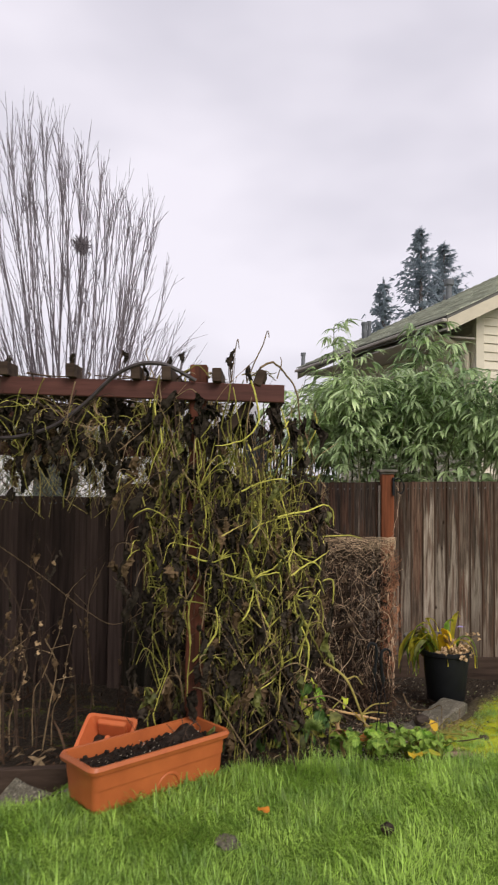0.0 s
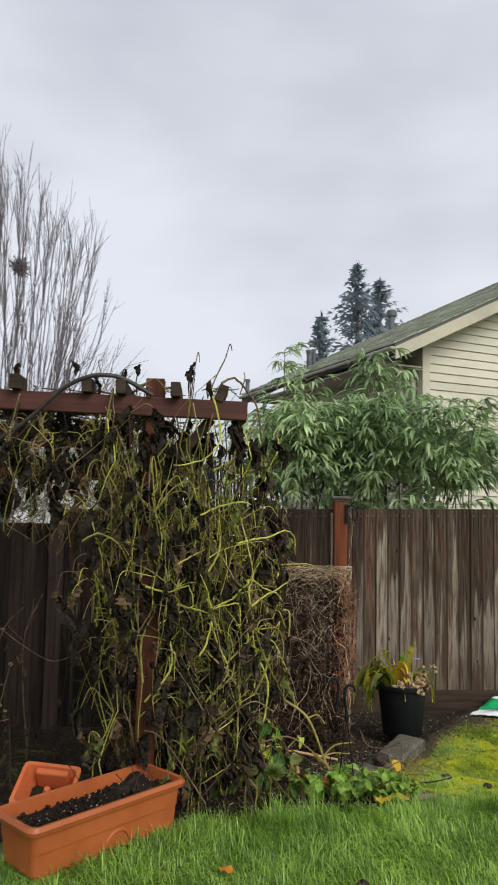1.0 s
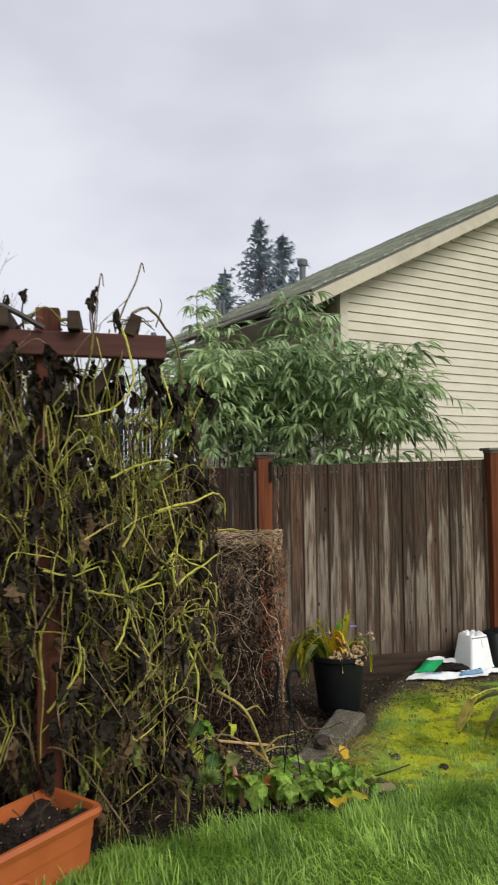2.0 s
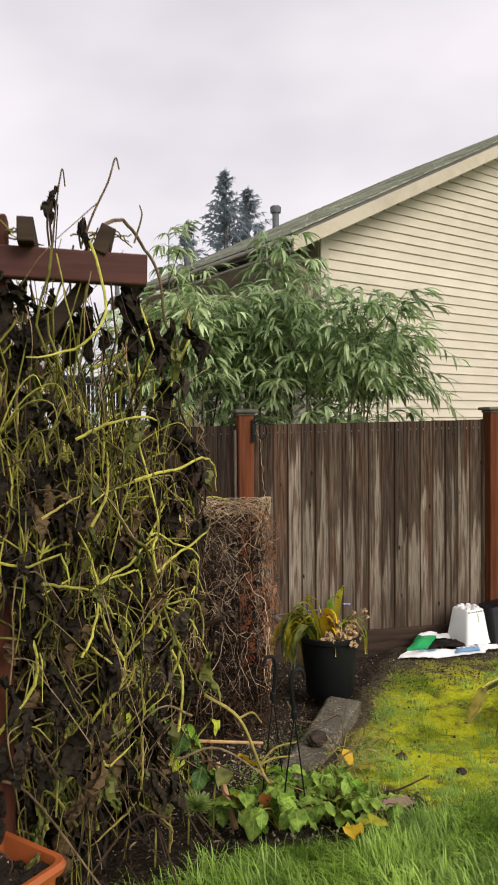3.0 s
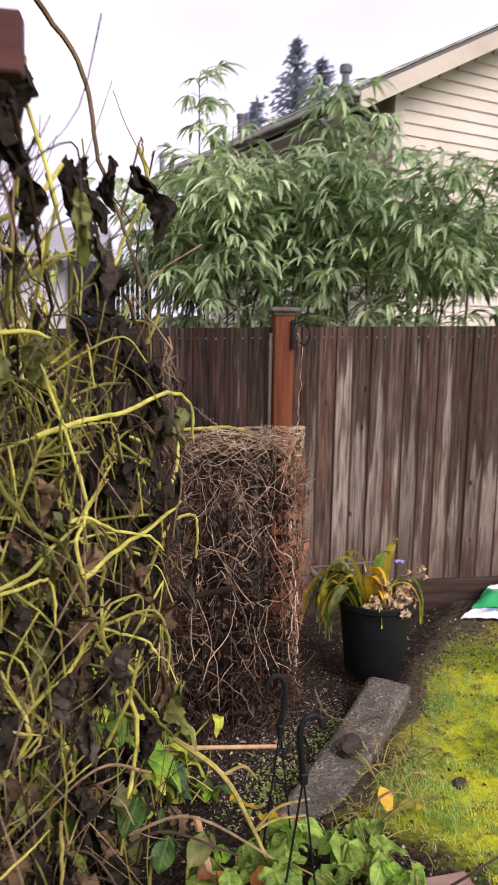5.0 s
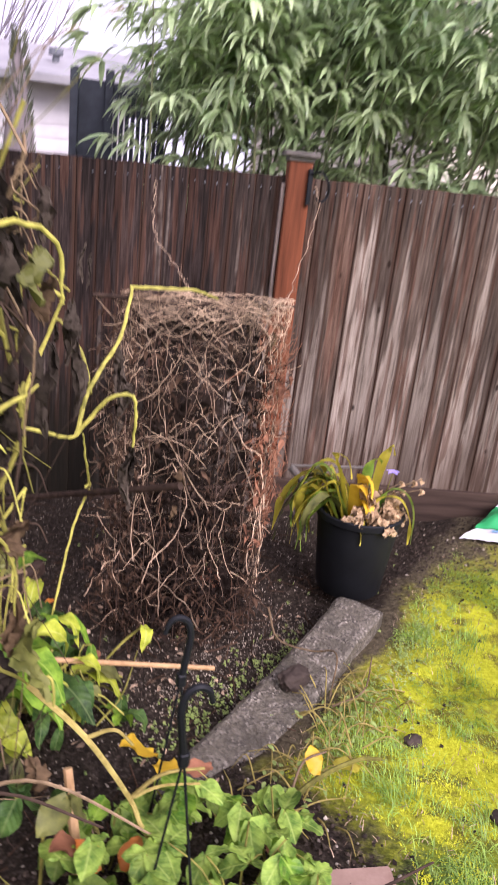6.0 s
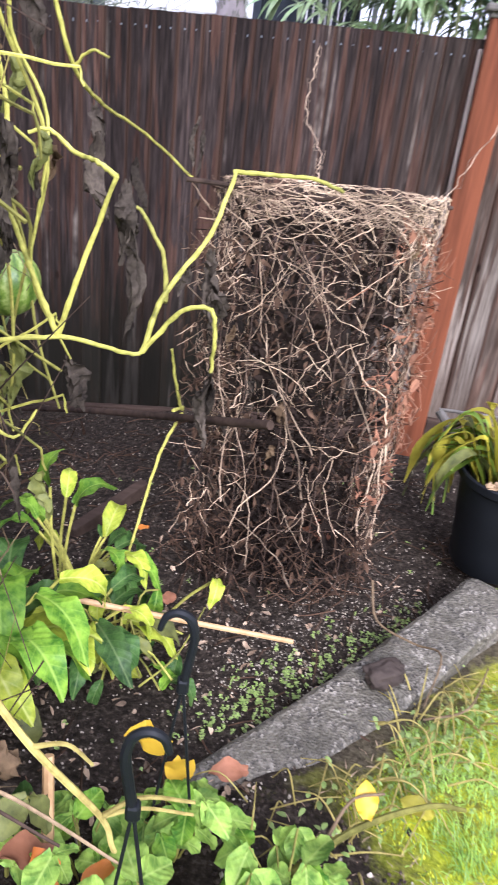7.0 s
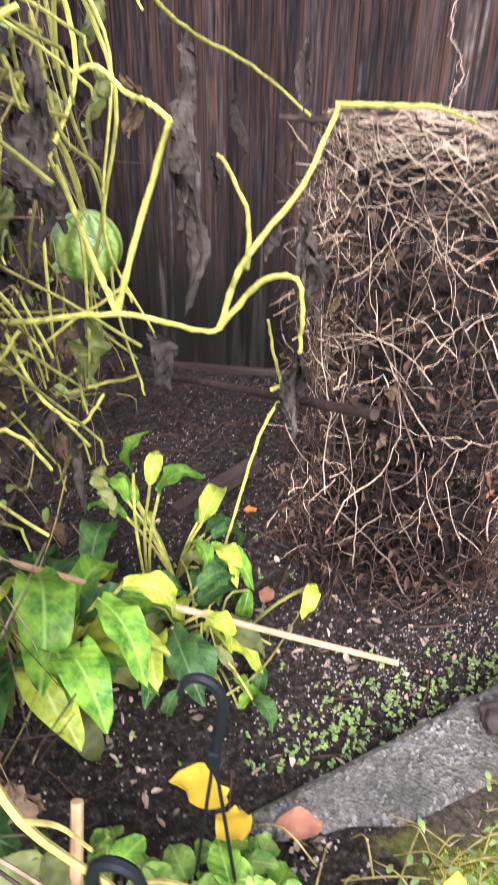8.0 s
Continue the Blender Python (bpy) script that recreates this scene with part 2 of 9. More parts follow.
def concrete_mat():
    """Worn wet concrete with exposed aggregate and dark damp blotches."""
    m, n, l, b = material("exposed_aggregate_concrete", 0.6, 0.35)
    v = coords(n, l, (1, 1, 1))
    vo = n.new("ShaderNodeTexVoronoi")
    vo.inputs["Scale"].default_value = 130.0
    l.new(v, vo.inputs["Vector"])
    stones = ramp(n, l, vo.outputs["Color"], (0.15, (0.04, 0.035, 0.026)), (0.5, (0.13, 0.112, 0.08)), (0.9, (0.38, 0.34, 0.26)))
    paste = ramp(n, l, noise_node(n, l, v, 70.0, 6.0, 0.7), (0.3, (0.050, 0.043, 0.028)), (0.7, (0.21, 0.185, 0.13)))
    c = mixed(n, l, ramp(n, l, noise_node(n, l, v, 26.0, 4.0), (0.42, (0, 0, 0)), (0.58, (1, 1, 1))), paste, stones)
    damp = ramp(n, l, noise_node(n, l, v, 7.0, 4.0), (0.42, (0, 0, 0)), (0.66, (1, 1, 1)))
    c = mixed(n, l, maths(n, l, "MULTIPLY", damp, 0.55), c, (0.05, 0.045, 0.030))
    l.new(c, b.inputs["Base Color"])
    bumped(n, l, b, maths(n, l, "ADD", vo.outputs["Distance"], noise_node(n, l, v, 60.0, 5.0)), 0.8, 0.005)
    return m


def gourd_mat(cx, cy):
    """Pale green rind with broken dark stripes from stalk to blossom end."""
    m, n, l, b = material("striped_gourd", 0.35, 0.45)
    sep = n.new("ShaderNodeSeparateXYZ")
    l.new(n.new("ShaderNodeNewGeometry").outputs["Position"], sep.inputs[0])
    a = maths(n, l, "ARCTAN2", maths(n, l, "SUBTRACT", sep.outputs["Y"], cy), maths(n, l, "SUBTRACT", sep.outputs["X"], cx))
    v = coords(n, l, (1, 1, 1))
    wav = maths(n, l, "ADD", maths(n, l, "MULTIPLY", a, 10.0), maths(n, l, "MULTIPLY", noise_node(n, l, v, 30.0, 3.0), 4.0))
    stripe = maths(n, l, "MULTIPLY_ADD", maths(n, l, "SINE", wav), 0.5)
    stripe.node.inputs[2].default_value = 0.5
    fleck = noise_node(n, l, v, 90.0, 4.0)
    c = ramp(n, l, maths(n, l, "ADD", maths(n, l, "MULTIPLY", stripe, 0.30), maths(n, l, "MULTIPLY", fleck, 0.75)), (0.36, (0.085, 0.16, 0.018)), (0.55, (0.20, 0.30, 0.04)), (0.74, (0.38, 0.45, 0.13)))
    l.new(c, b.inputs["Base Color"])
    bumped(n, l, b, fleck, 0.1, 0.002)
    return m


def veined_leaf(name, dark, light, vein, rough=0.4):
    """A wet broad leaf: pale midrib and slanting side veins, in the leaf's own measure."""
    m, n, l, b = material(name, rough, 0.16)
    sep = n.new("ShaderNodeSeparateXYZ")
    l.new(n.new("ShaderNodeTexCoord").outputs["Object"], sep.inputs[0])
    ax = maths(n, l, "ABSOLUTE", sep.outputs["X"])
    mott = noise_node(n, l, coords(n, l, (1, 1, 1)), 30.0, 4.0)
    c = ramp(n, l, mott, (0.35, dark), (0.66, light))
    side = maths(n, l, "SINE", maths(n, l, "MULTIPLY", maths(n, l, "SUBTRACT", sep.outputs["Y"], maths(n, l, "MULTIPLY", ax, 0.9)), 330.0))
    c = mixed(n, l, ramp(n, l, side, (0.80, (0, 0, 0)), (1.0, (0.18, 0.18, 0.18))), c, vein)
    c = mixed(n, l, ramp(n, l, ax, (0.0014, (0.75, 0.75, 0.75)), (0.0034, (0, 0, 0))), c, vein)
    h = n.new("ShaderNodeHueSaturation")
    v = maths(n, l, "MULTIPLY_ADD", n.new("ShaderNodeObjectInfo").outputs["Random"], 0.6)
    v.node.inputs[2].default_value = 0.68
    l.new(v, h.inputs["Value"])
    l.new(c, h.inputs["Color"])
    c = h.outputs["Color"]
    l.new(c, b.inputs["Base Color"])
    bumped(n, l, b, side, 0.25, 0.0015)
    tr, ms = n.new("ShaderNodeBsdfTranslucent"), n.new("ShaderNodeMixShader")
    l.new(c, tr.inputs["Color"])
    ms.inputs["Fac"].default_value = 0.25
    l.new(b.outputs["BSDF"], ms.inputs[1])
    l.new(tr.outputs["BSDF"], ms.inputs[2])
    l.new(ms.outputs["Shader"], n["Material Output"].inputs["Surface"])
    return m


M = {
    "leaf_wet": veined_leaf("wet_broad_leaf", (0.05, 0.14, 0.010), (0.23, 0.385, 0.032), (0.31, 0.45, 0.07)),
    "leaf_berry": veined_leaf("strawberry_leaf", (0.085, 0.175, 0.024), (0.33, 0.47, 0.075), (0.37, 0.48, 0.11), 0.5),
    "leaf_lime": veined_leaf("yellowing_broad_leaf", (0.26, 0.33, 0.02), (0.55, 0.60, 0.06), (0.6, 0.62, 0.16)),
    "leaf_deep": veined_leaf("dark_wilting_leaf", (0.025, 0.065, 0.014), (0.10, 0.19, 0.04), (0.18, 0.25, 0.08)),
    "ground": ground_mat(),
    "fence": fence_wood(),
    # wet fence wood with the pergola's shade put into its colour
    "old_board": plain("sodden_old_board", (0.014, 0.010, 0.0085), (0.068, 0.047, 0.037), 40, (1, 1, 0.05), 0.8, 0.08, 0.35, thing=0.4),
    "post": plain("red_stained_post", (0.045, 0.015, 0.007), (0.185, 0.060, 0.026), 40, (1, 1, 0.06), 0.7, 0.1, 0.3),
    "pale_wood": plain("bare_pale_wood", (0.16, 0.12, 0.09), (0.42, 0.35, 0.28), 40, (1, 1, 0.08), 0.75, 0.2, 0.4),
    "cap": plain("grey_green_cap", (0.05, 0.045, 0.035), (0.17, 0.15, 0.12), 25, (1, 1, 1), 0.7),
    "pergola": plain("wet_red_brown_timber", (0.030, 0.011, 0.009), (0.105, 0.040, 0.030), 30, (0.08, 1, 1), 0.6, 0.2, 0.3),
    "pergola_up": plain("wet_red_brown_post", (0.022, 0.009, 0.006), (0.15, 0.048, 0.026), 30, (1, 1, 0.07), 0.6, 0.15, 0.3),
    "kick": plain("dark_sodden_board", (0.018, 0.012, 0.009), (0.075, 0.05, 0.035), 30, (0.08, 1, 1), 0.75, 0.1, 0.4),
    "siding": plain("cream_siding_paint", (0.56, 0.51, 0.39), (0.66, 0.605, 0.48), 6, (0.3, 1, 1), 0.55, 0.3, 0.06, 0.002, thing=0.04),
    "trim": plain("tan_trim_paint", (0.44, 0.39, 0.29), (0.55, 0.49, 0.37), 9, (1, 1, 1), 0.5, 0.3, 0.05),
    # trim colour again, darker and greyer to hold the shade under the eaves
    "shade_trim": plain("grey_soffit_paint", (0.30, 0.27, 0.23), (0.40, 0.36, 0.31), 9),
    "shingle": plain("mossy_shingle", (0.27, 0.28, 0.225), (0.46, 0.475, 0.36), 7, (1, 1, 1), 0.85, 0.2, 0.5, 0.01, island=0.25),
    "roof_edge": plain("dark_drip_edge", (0.07, 0.068, 0.06), (0.13, 0.125, 0.11), 20),
    "pipe": plain("grey_painted_pipe", (0.07, 0.075, 0.08), (0.15, 0.16, 0.17), 12),
    "far_wall": plain("pale_far_siding", (0.62, 0.60, 0.58), (0.74, 0.72, 0.70), 5),
    "far_roof": plain("far_grey_roof", (0.20, 0.20, 0.20), (0.33, 0.32, 0.31), 6),
    "screen": plain("black_green_screen", (0.010, 0.014, 0.018), (0.035, 0.042, 0.05), 14),
    "bamboo": plain("bamboo_leaf", (0.13, 0.235, 0.092), (0.55, 0.66, 0.34), 9, (1, 1, 1), 0.30, 0.6, 0.0, island=0.5, through_light=0.4),
    "culm": plain("bamboo_culm", (0.05, 0.075, 0.025), (0.16, 0.17, 0.07), 14),
    "grass": plain("lawn_blade", (0.060, 0.155, 0.015), (0.37, 0.545, 0.088), 9, (1, 1, 1), 0.42, 0.45, 0.0, island=0.45, through_light=0.35),
    "moss": plain("moss_tuft", (0.30, 0.33, 0.012), (0.64, 0.66, 0.04), 14, (1, 1, 1), 0.9, 0.05, 0.0, island=0.15, through_light=0.2),
    # moss tuft colour darkened to stand for shade on the bed
    "moss_shade": plain("shaded_olive_moss", (0.045, 0.055, 0.010), (0.15, 0.165, 0.03), 14, (1, 1, 1), 0.9, 0.05, 0.0, island=0.2),
    "soil": plain("potting_soil", (0.005, 0.004, 0.003), (0.030, 0.021, 0.015), 60, (1, 1, 1), 0.75, 0.15, 0.8, 0.012),
    "clod": plain("soil_clod", (0.010, 0.0078, 0.0056), (0.072, 0.052, 0.036), 40, (1, 1, 1), 0.75, 0.15, 0.4, island=0.6),
    "speck": plain("pale_grit", (0.09, 0.072, 0.05), (0.43, 0.37, 0.28), 30, (1, 1, 1), 0.7, 0.3, 0.0, island=0.4),
    "terracotta": plain("terracotta_plastic", (0.30, 0.074, 0.020), (0.44, 0.118, 0.032), 7, (1, 1, 1), 0.42, 0.4, 0.05, 0.001),
    "orange": plain("orange_plastic", (0.48, 0.11, 0.035), (0.60, 0.16, 0.055), 7, (1, 1, 1), 0.4, 0.4, 0.05, 0.001),
    "stem_yellow": plain("yellow_green_stem", (0.12, 0.12, 0.018), (0.52, 0.48, 0.095), 45, (1, 1, 1), 0.6, 0.2, 0.5, 0.003, thing=0.32),
    "stem_olive": plain("olive_stem", (0.05, 0.05, 0.012), (0.26, 0.24, 0.05), 30, (1, 1, 1), 0.7, 0.12, 0.3, 0.002, thing=0.3),
    "stem_pale": plain("pale_dying_runner", (0.17, 0.13, 0.032), (0.44, 0.36, 0.105), 50, (1, 1, 1), 0.7, 0.12, 0.3, 0.002, thing=0.2),
    "stem_tan": plain("tan_dead_stem", (0.060, 0.040, 0.021), (0.27, 0.19, 0.105), 40, (1, 1, 1), 0.8, 0.08, 0.3, 0.002, thing=0.3),
    "stem_dark": plain("dark_dead_stem", (0.018, 0.012, 0.009), (0.085, 0.056, 0.038), 40, (1, 1, 1), 0.8, 0.08, 0.3, 0.002, thing=0.3),
    "withered": plain("withered_leaf", (0.009, 0.0075, 0.0058), (0.072, 0.057, 0.041), 60, (1, 1, 1), 0.9, 0.05, 0.7, 0.006, thing=0.5),
    "rot": plain("black_rotted_stem", (0.004, 0.003, 0.0024), (0.026, 0.018, 0.013), 60, (1, 1, 1), 0.9, 0.05, 0.5, 0.004, island=0.4),
    "withered_tan": plain("dry_tan_leaf", (0.04, 0.026, 0.014), (0.15, 0.098, 0.050), 60, (1, 1, 1), 0.8, 0.1, 0.6, 0.005, thing=0.4),
    "withered_olive": plain("wilting_olive_leaf", (0.035, 0.04, 0.010), (0.15, 0.155, 0.035), 35, (1, 1, 1), 0.6, 0.3, 0.4, 0.004, thing=0.4),
    "dry": plain("pale_dry_bloom", (0.22, 0.13, 0.06), (0.62, 0.45, 0.25), 50, (1, 1, 1), 0.75, 0.2, 0.4, 0.003, thing=0.25),
    "straw": plain("dead_bean_vine", (0.085, 0.052, 0.029), (0.52, 0.38, 0.245), 40, (1, 1, 1), 0.8, 0.1, 0.2, 0.002, island=0.65),
    "dead_brown": plain("dead_brown_tangle", (0.017, 0.010, 0.007), (0.090, 0.054, 0.032), 40, (1, 1, 1), 0.85, 0.06, 0.2, 0.002, island=0.55),
    "russet": plain("russet_dead_vine", (0.055, 0.024, 0.014), (0.26, 0.125, 0.07), 40, (1, 1, 1), 0.85, 0.06, 0.2, 0.002, island=0.55),
    "wire": plain("rusted_wire", (0.035, 0.022, 0.015), (0.12, 0.08, 0.055), 30, (1, 1, 1), 0.7, 0.2, 0.0, metal=0.3),
    "black": plain("black_plastic", (0.004, 0.0045, 0.005), (0.010, 0.011, 0.012), 15, (1, 1, 1), 0.55, 0.2, 0.05, 0.001),
    "white": plain("white_plastic", (0.74, 0.74, 0.72), (0.84, 0.84, 0.82), 9, (1, 1, 1), 0.4, 0.4, 0.03, 0.001),
    "green_print": plain("green_bag_print", (0.010, 0.27, 0.075), (0.02, 0.36, 0.11), 12, (1, 1, 1), 0.35, 0.45, 0.05, 0.001),
    "blue_print": plain("blue_bag_print", (0.10, 0.24, 0.42), (0.19, 0.35, 0.52), 14, (1, 1, 1), 0.35, 0.45, 0.05, 0.001),
    "concrete": concrete_mat(),
    "rock": plain("brown_rock", (0.020, 0.015, 0.012), (0.085, 0.064, 0.048), 22, (1, 1, 1), 0.8, 0.12, 0.6, 0.008),
    "brick": plain("worn_brick", (0.20, 0.12, 0.085), (0.34, 0.23, 0.17), 22, (1, 1, 1), 0.8, 0.2, 0.5, 0.005),
    "leaf": plain("fresh_green_leaf", (0.035, 0.12, 0.018), (0.21, 0.38, 0.055), 26, (1, 1, 1), 0.42, 0.4, 0.15, 0.003, thing=0.25, through_light=0.25),
    "leaf_broad": plain("broad_green_leaf", (0.075, 0.18, 0.018), (0.36, 0.50, 0.075), 18, (1, 1, 1), 0.33, 0.5, 0.1, 0.003, thing=0.35, through_light=0.25),
    "leaf_yellow": plain("yellowing_leaf", (0.30, 0.27, 0.02), (0.58, 0.50, 0.05), 22, (1, 1, 1), 0.45, 0.4, 0.1, 0.003, thing=0.2, through_light=0.3),
    "leaf_gold": plain("golden_leaf", (0.62, 0.36, 0.015), (0.80, 0.54, 0.03), 22, (1, 1, 1), 0.45, 0.35, 0.1, 0.003, through_light=0.3),
    "leaf_orange": plain("orange_leaf", (0.38, 0.09, 0.015), (0.66, 0.24, 0.03), 22, (1, 1, 1), 0.5, 0.35, 0.1, 0.003, thing=0.2, through_light=0.25),
    "leaf_wilt": plain("half_wilted_leaf", (0.045, 0.028, 0.010), (0.26, 0.22, 0.035), 22, (1, 1, 1), 0.6, 0.25, 0.4, 0.004),
    "leaf_rust": plain("rust_dead_leaf", (0.14, 0.05, 0.022), (0.30, 0.13, 0.065), 22, (1, 1, 1), 0.6, 0.3, 0.2, 0.003, thing=0.3),
    "weed": plain("weed_leaf", (0.13, 0.20, 0.035), (0.36, 0.46, 0.13), 16, (1, 1, 1), 0.5, 0.4, 0.0, island=0.4, through_light=0.25),
    "gourd": gourd_mat(0.50, 4.98),
    "petal": plain("violet_petal", (0.22, 0.17, 0.5), (0.4, 0.33, 0.66), 30),
    "cane": plain("bamboo_cane", (0.34, 0.19, 0.075), (0.56, 0.36, 0.165), 40, (1, 1, 1), 0.5, 0.35, 0.2, 0.002),
    "hose": plain("dark_hose", (0.018, 0.013, 0.012), (0.05, 0.038, 0.035), 30, (1, 1, 1), 0.5, 0.35, 0.1, 0.002),
    "bark": plain("grey_brown_bark", (0.11, 0.092, 0.088), (0.235, 0.205, 0.195), 8, (1, 1, 0.3), 0.85, 0.15, 0.3, 0.01),
    "twig": plain("violet_grey_twig", (0.085, 0.072, 0.080), (0.185, 0.160, 0.170), 8, (1, 1, 0.3), 0.85, 0.1, 0.2, 0.006),
    # needles paled to blue-grey, distance haze put into the colour
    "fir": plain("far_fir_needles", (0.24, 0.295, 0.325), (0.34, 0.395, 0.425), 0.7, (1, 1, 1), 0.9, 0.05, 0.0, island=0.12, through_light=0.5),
    "hedge": plain("far_shrub", (0.05, 0.06, 0.035), (0.14, 0.15, 0.10), 4, (1, 1, 1), 0.8, 0.15, 0.0, island=0.4),
}


# ---- building helpers ----
class Geo:
    """Gathers faces for one mesh."""

    def __init__(self):
        self.v, self.f, self.mi = [], [], []

    def add(self, verts, faces, mi=0):
        k = len(self.v)
        self.v.extend(tuple(p) for p in verts)
        self.f.extend(tuple(i + k for i in f) for f in faces)
        self.mi.extend([mi] * len(faces))
        return self

    def box(self, lo, hi, m=None, bevel=0.0, mi=0):
        (x0, y0, z0), (x1, y1, z1) = lo, hi
        if bevel:
            b = bevel
            ring = lambda z, d: [(x0 + d, y0 + b, z), (x0 + b, y0 + d, z), (x1 - b, y0 + d, z), (x1 - d, y0 + b, z), (x1 - d, y1 - b, z), (x1 - b, y1 - d, z), (x0 + b, y1 - d, z), (x0 + d, y1 - b, z)]
            vs = ring(z0, b * 0.6) + ring(z0 + b, 0) + ring(z1 - b, 0) + ring(z1, b * 0.6)
            fs = [tuple(range(7, -1, -1)), tuple(range(24, 32))]
            for r in range(3):
                fs += [(r * 8 + i, r * 8 + (i + 1) % 8, r * 8 + 8 + (i + 1) % 8, r * 8 + 8 + i) for i in range(8)]
        else:
            vs = [(x0, y0, z0), (x1, y0, z0), (x1, y1, z0), (x0, y1, z0), (x0, y0, z1), (x1, y0, z1), (x1, y1, z1), (x0, y1, z1)]
            fs = [(3, 2, 1, 0), (4, 5, 6, 7), (0, 1, 5, 4), (1, 2, 6, 5), (2, 3, 7, 6), (3, 0, 4, 7)]
        if m is not None:
            vs = [m @ Vector(p) for p in vs]
        return self.add(vs, fs, mi)

    def tube(self, pts, radii, sides=6, mi=0, cap=True):
        pts = [Vector(p) for p in pts]
        n = len(pts)
        if isinstance(radii, (int, float)):
            radii = [radii] * n
        up = Vector((0.13, 0.97, 0.21))
        vs, fs = [], []
        for k, p in enumerate(pts):
            d = (pts[min(k + 1, n - 1)] - pts[max(k - 1, 0)])
            if d.length < 1e-7:
                d = Vector((0, 0, 1))
            d.normalize()
            u = up - d * up.dot(d)
            if u.length < 1e-3:
                u = d.orthogonal()
            u.normalize()
            up = u
            w = d.cross(u)
            for s in range(sides):
                a = 2 * math.pi * s / sides
                vs.append(p + radii[k] * (math.cos(a) * u + math.sin(a) * w))
        for k in range(n - 1):
            for s in range(sides):
                t = (s + 1) % sides
                fs.append((k * sides + s, k * sides + t, (k + 1) * sides + t, (k + 1) * sides + s))
        if cap:
            fs.append(tuple(range(sides - 1, -1, -1)))
            fs.append(tuple(range((n - 1) * sides, n * sides)))
        return self.add(vs, fs, mi)

    def lathe(self, profile, sides=32, at=(0, 0, 0), mi=0, wob=0.0):
        vs, fs = [], []
        for k, (r, z) in enumerate(profile):
            for s in range(sides):
                a = 2 * math.pi * s / sides
                q = 1 + wob * math.sin(3 * a + k)
                vs.append((at[0] + r * q * math.cos(a), at[1] + r * q * math.sin(a), at[2] + z))
        for k in range(len(profile) - 1):
            for s in range(sides):
                t = (s + 1) % sides
                fs.append((k * sides + s, k * sides + t, (k + 1) * sides + t, (k + 1) * sides + s))
        return self.add(vs, fs, mi)

    def grid(self, fn, nu, nv, mi=0):
        vs = [fn(i / nu, j / nv) for j in range(nv + 1) for i in range(nu + 1)]
        fs = [(j * (nu + 1) + i, j * (nu + 1) + i + 1, (j + 1) * (nu + 1) + i + 1, (j + 1) * (nu + 1) + i) for j in range(nv) for i in range(nu)]
        return self.add(vs, fs, mi)

    def mesh(self, name, mats, smooth=False):
        me = bpy.data.meshes.new(name)
        me.from_pydata([tuple(p) for p in self.v], [], self.f)
        for m in (mats if isinstance(mats, (list, tuple)) else [mats]):
            me.materials.append(M[m])
        if any(self.mi):
            me.polygons.foreach_set("material_index", self.mi)
        if smooth:
            me.polygons.foreach_set("use_smooth", [True] * len(self.f))
        me.update()
        if smooth:
            me.set_sharp_from_angle(angle=radians(38))
        return me


def thing(name, label, category, group="", kind="", at=(0, 0, 0)):
    ob = new(name)
    ob.empty_display_size = 0.1
    ob.location = at
    return tagged(ob, label, category, group, kind)


def part(name, geo, mats, parent=None, label="", smooth=False):
    """One mesh object from a Geo or a ready mesh, under a thing or a part. Coordinates are the world's."""
    me = geo if isinstance(geo, bpy.types.Mesh) else geo.mesh(name, mats, smooth)
    ob = new(name, me)
    if parent is not None:
        ob.parent = parent
        ob.matrix_parent_inverse = parent.matrix_basis.inverted() if parent.parent is None else (parent.parent.matrix_basis @ parent.matrix_parent_inverse @ parent.matrix_basis).inverted()
    return tagged(ob, label)


def solo(name, geo, mats, label, category, kind="", group="", smooth=False):
    return tagged(part(name, geo, mats, None, "", smooth), label, category, group, kind)


def put(name, me, m, parent, label=""):
    """A piece that shares its mesh, at the world pose m."""
    ob = new(name, me)
    ob.parent = parent
    ob.matrix_parent_inverse = parent.matrix_basis.inverted()
    ob.matrix_basis = m
    return tagged(ob, label)


def spline(pts, per=6):
    """A Catmull-Rom line through the points."""
    p = [Vector(q) for q in pts]
    p = [2 * p[0] - p[1]] + p + [2 * p[-1] - p[-2]]
    out = []
    for k in range(1, len(p) - 2):
        a, b, c, d = p[k - 1:k + 3]
        for s in range(per):
            t = s / per
            out.append(0.5 * ((2 * b) + (c - a) * t + (2 * a - 5 * b + 4 * c - d) * t * t + (3 * b - a - 3 * c + d) * t ** 3))
    out.append(p[-2])
    return out


def taper(r0, r1, n):
    return [r0 + (r1 - r0) * k / max(n - 1, 1) for k in range(n)]


def rand_vec(r, s):
    return Vector((r.uniform(-s, s), r.uniform(-s, s), r.uniform(-s, s)))


def smooth01(t):
    t = min(max(t, 0.0), 1.0)
    return t * t * (3 - 2 * t)


def in_bed(x, y):
    return y > 3.5 and x - 0.667 * y < -1.5


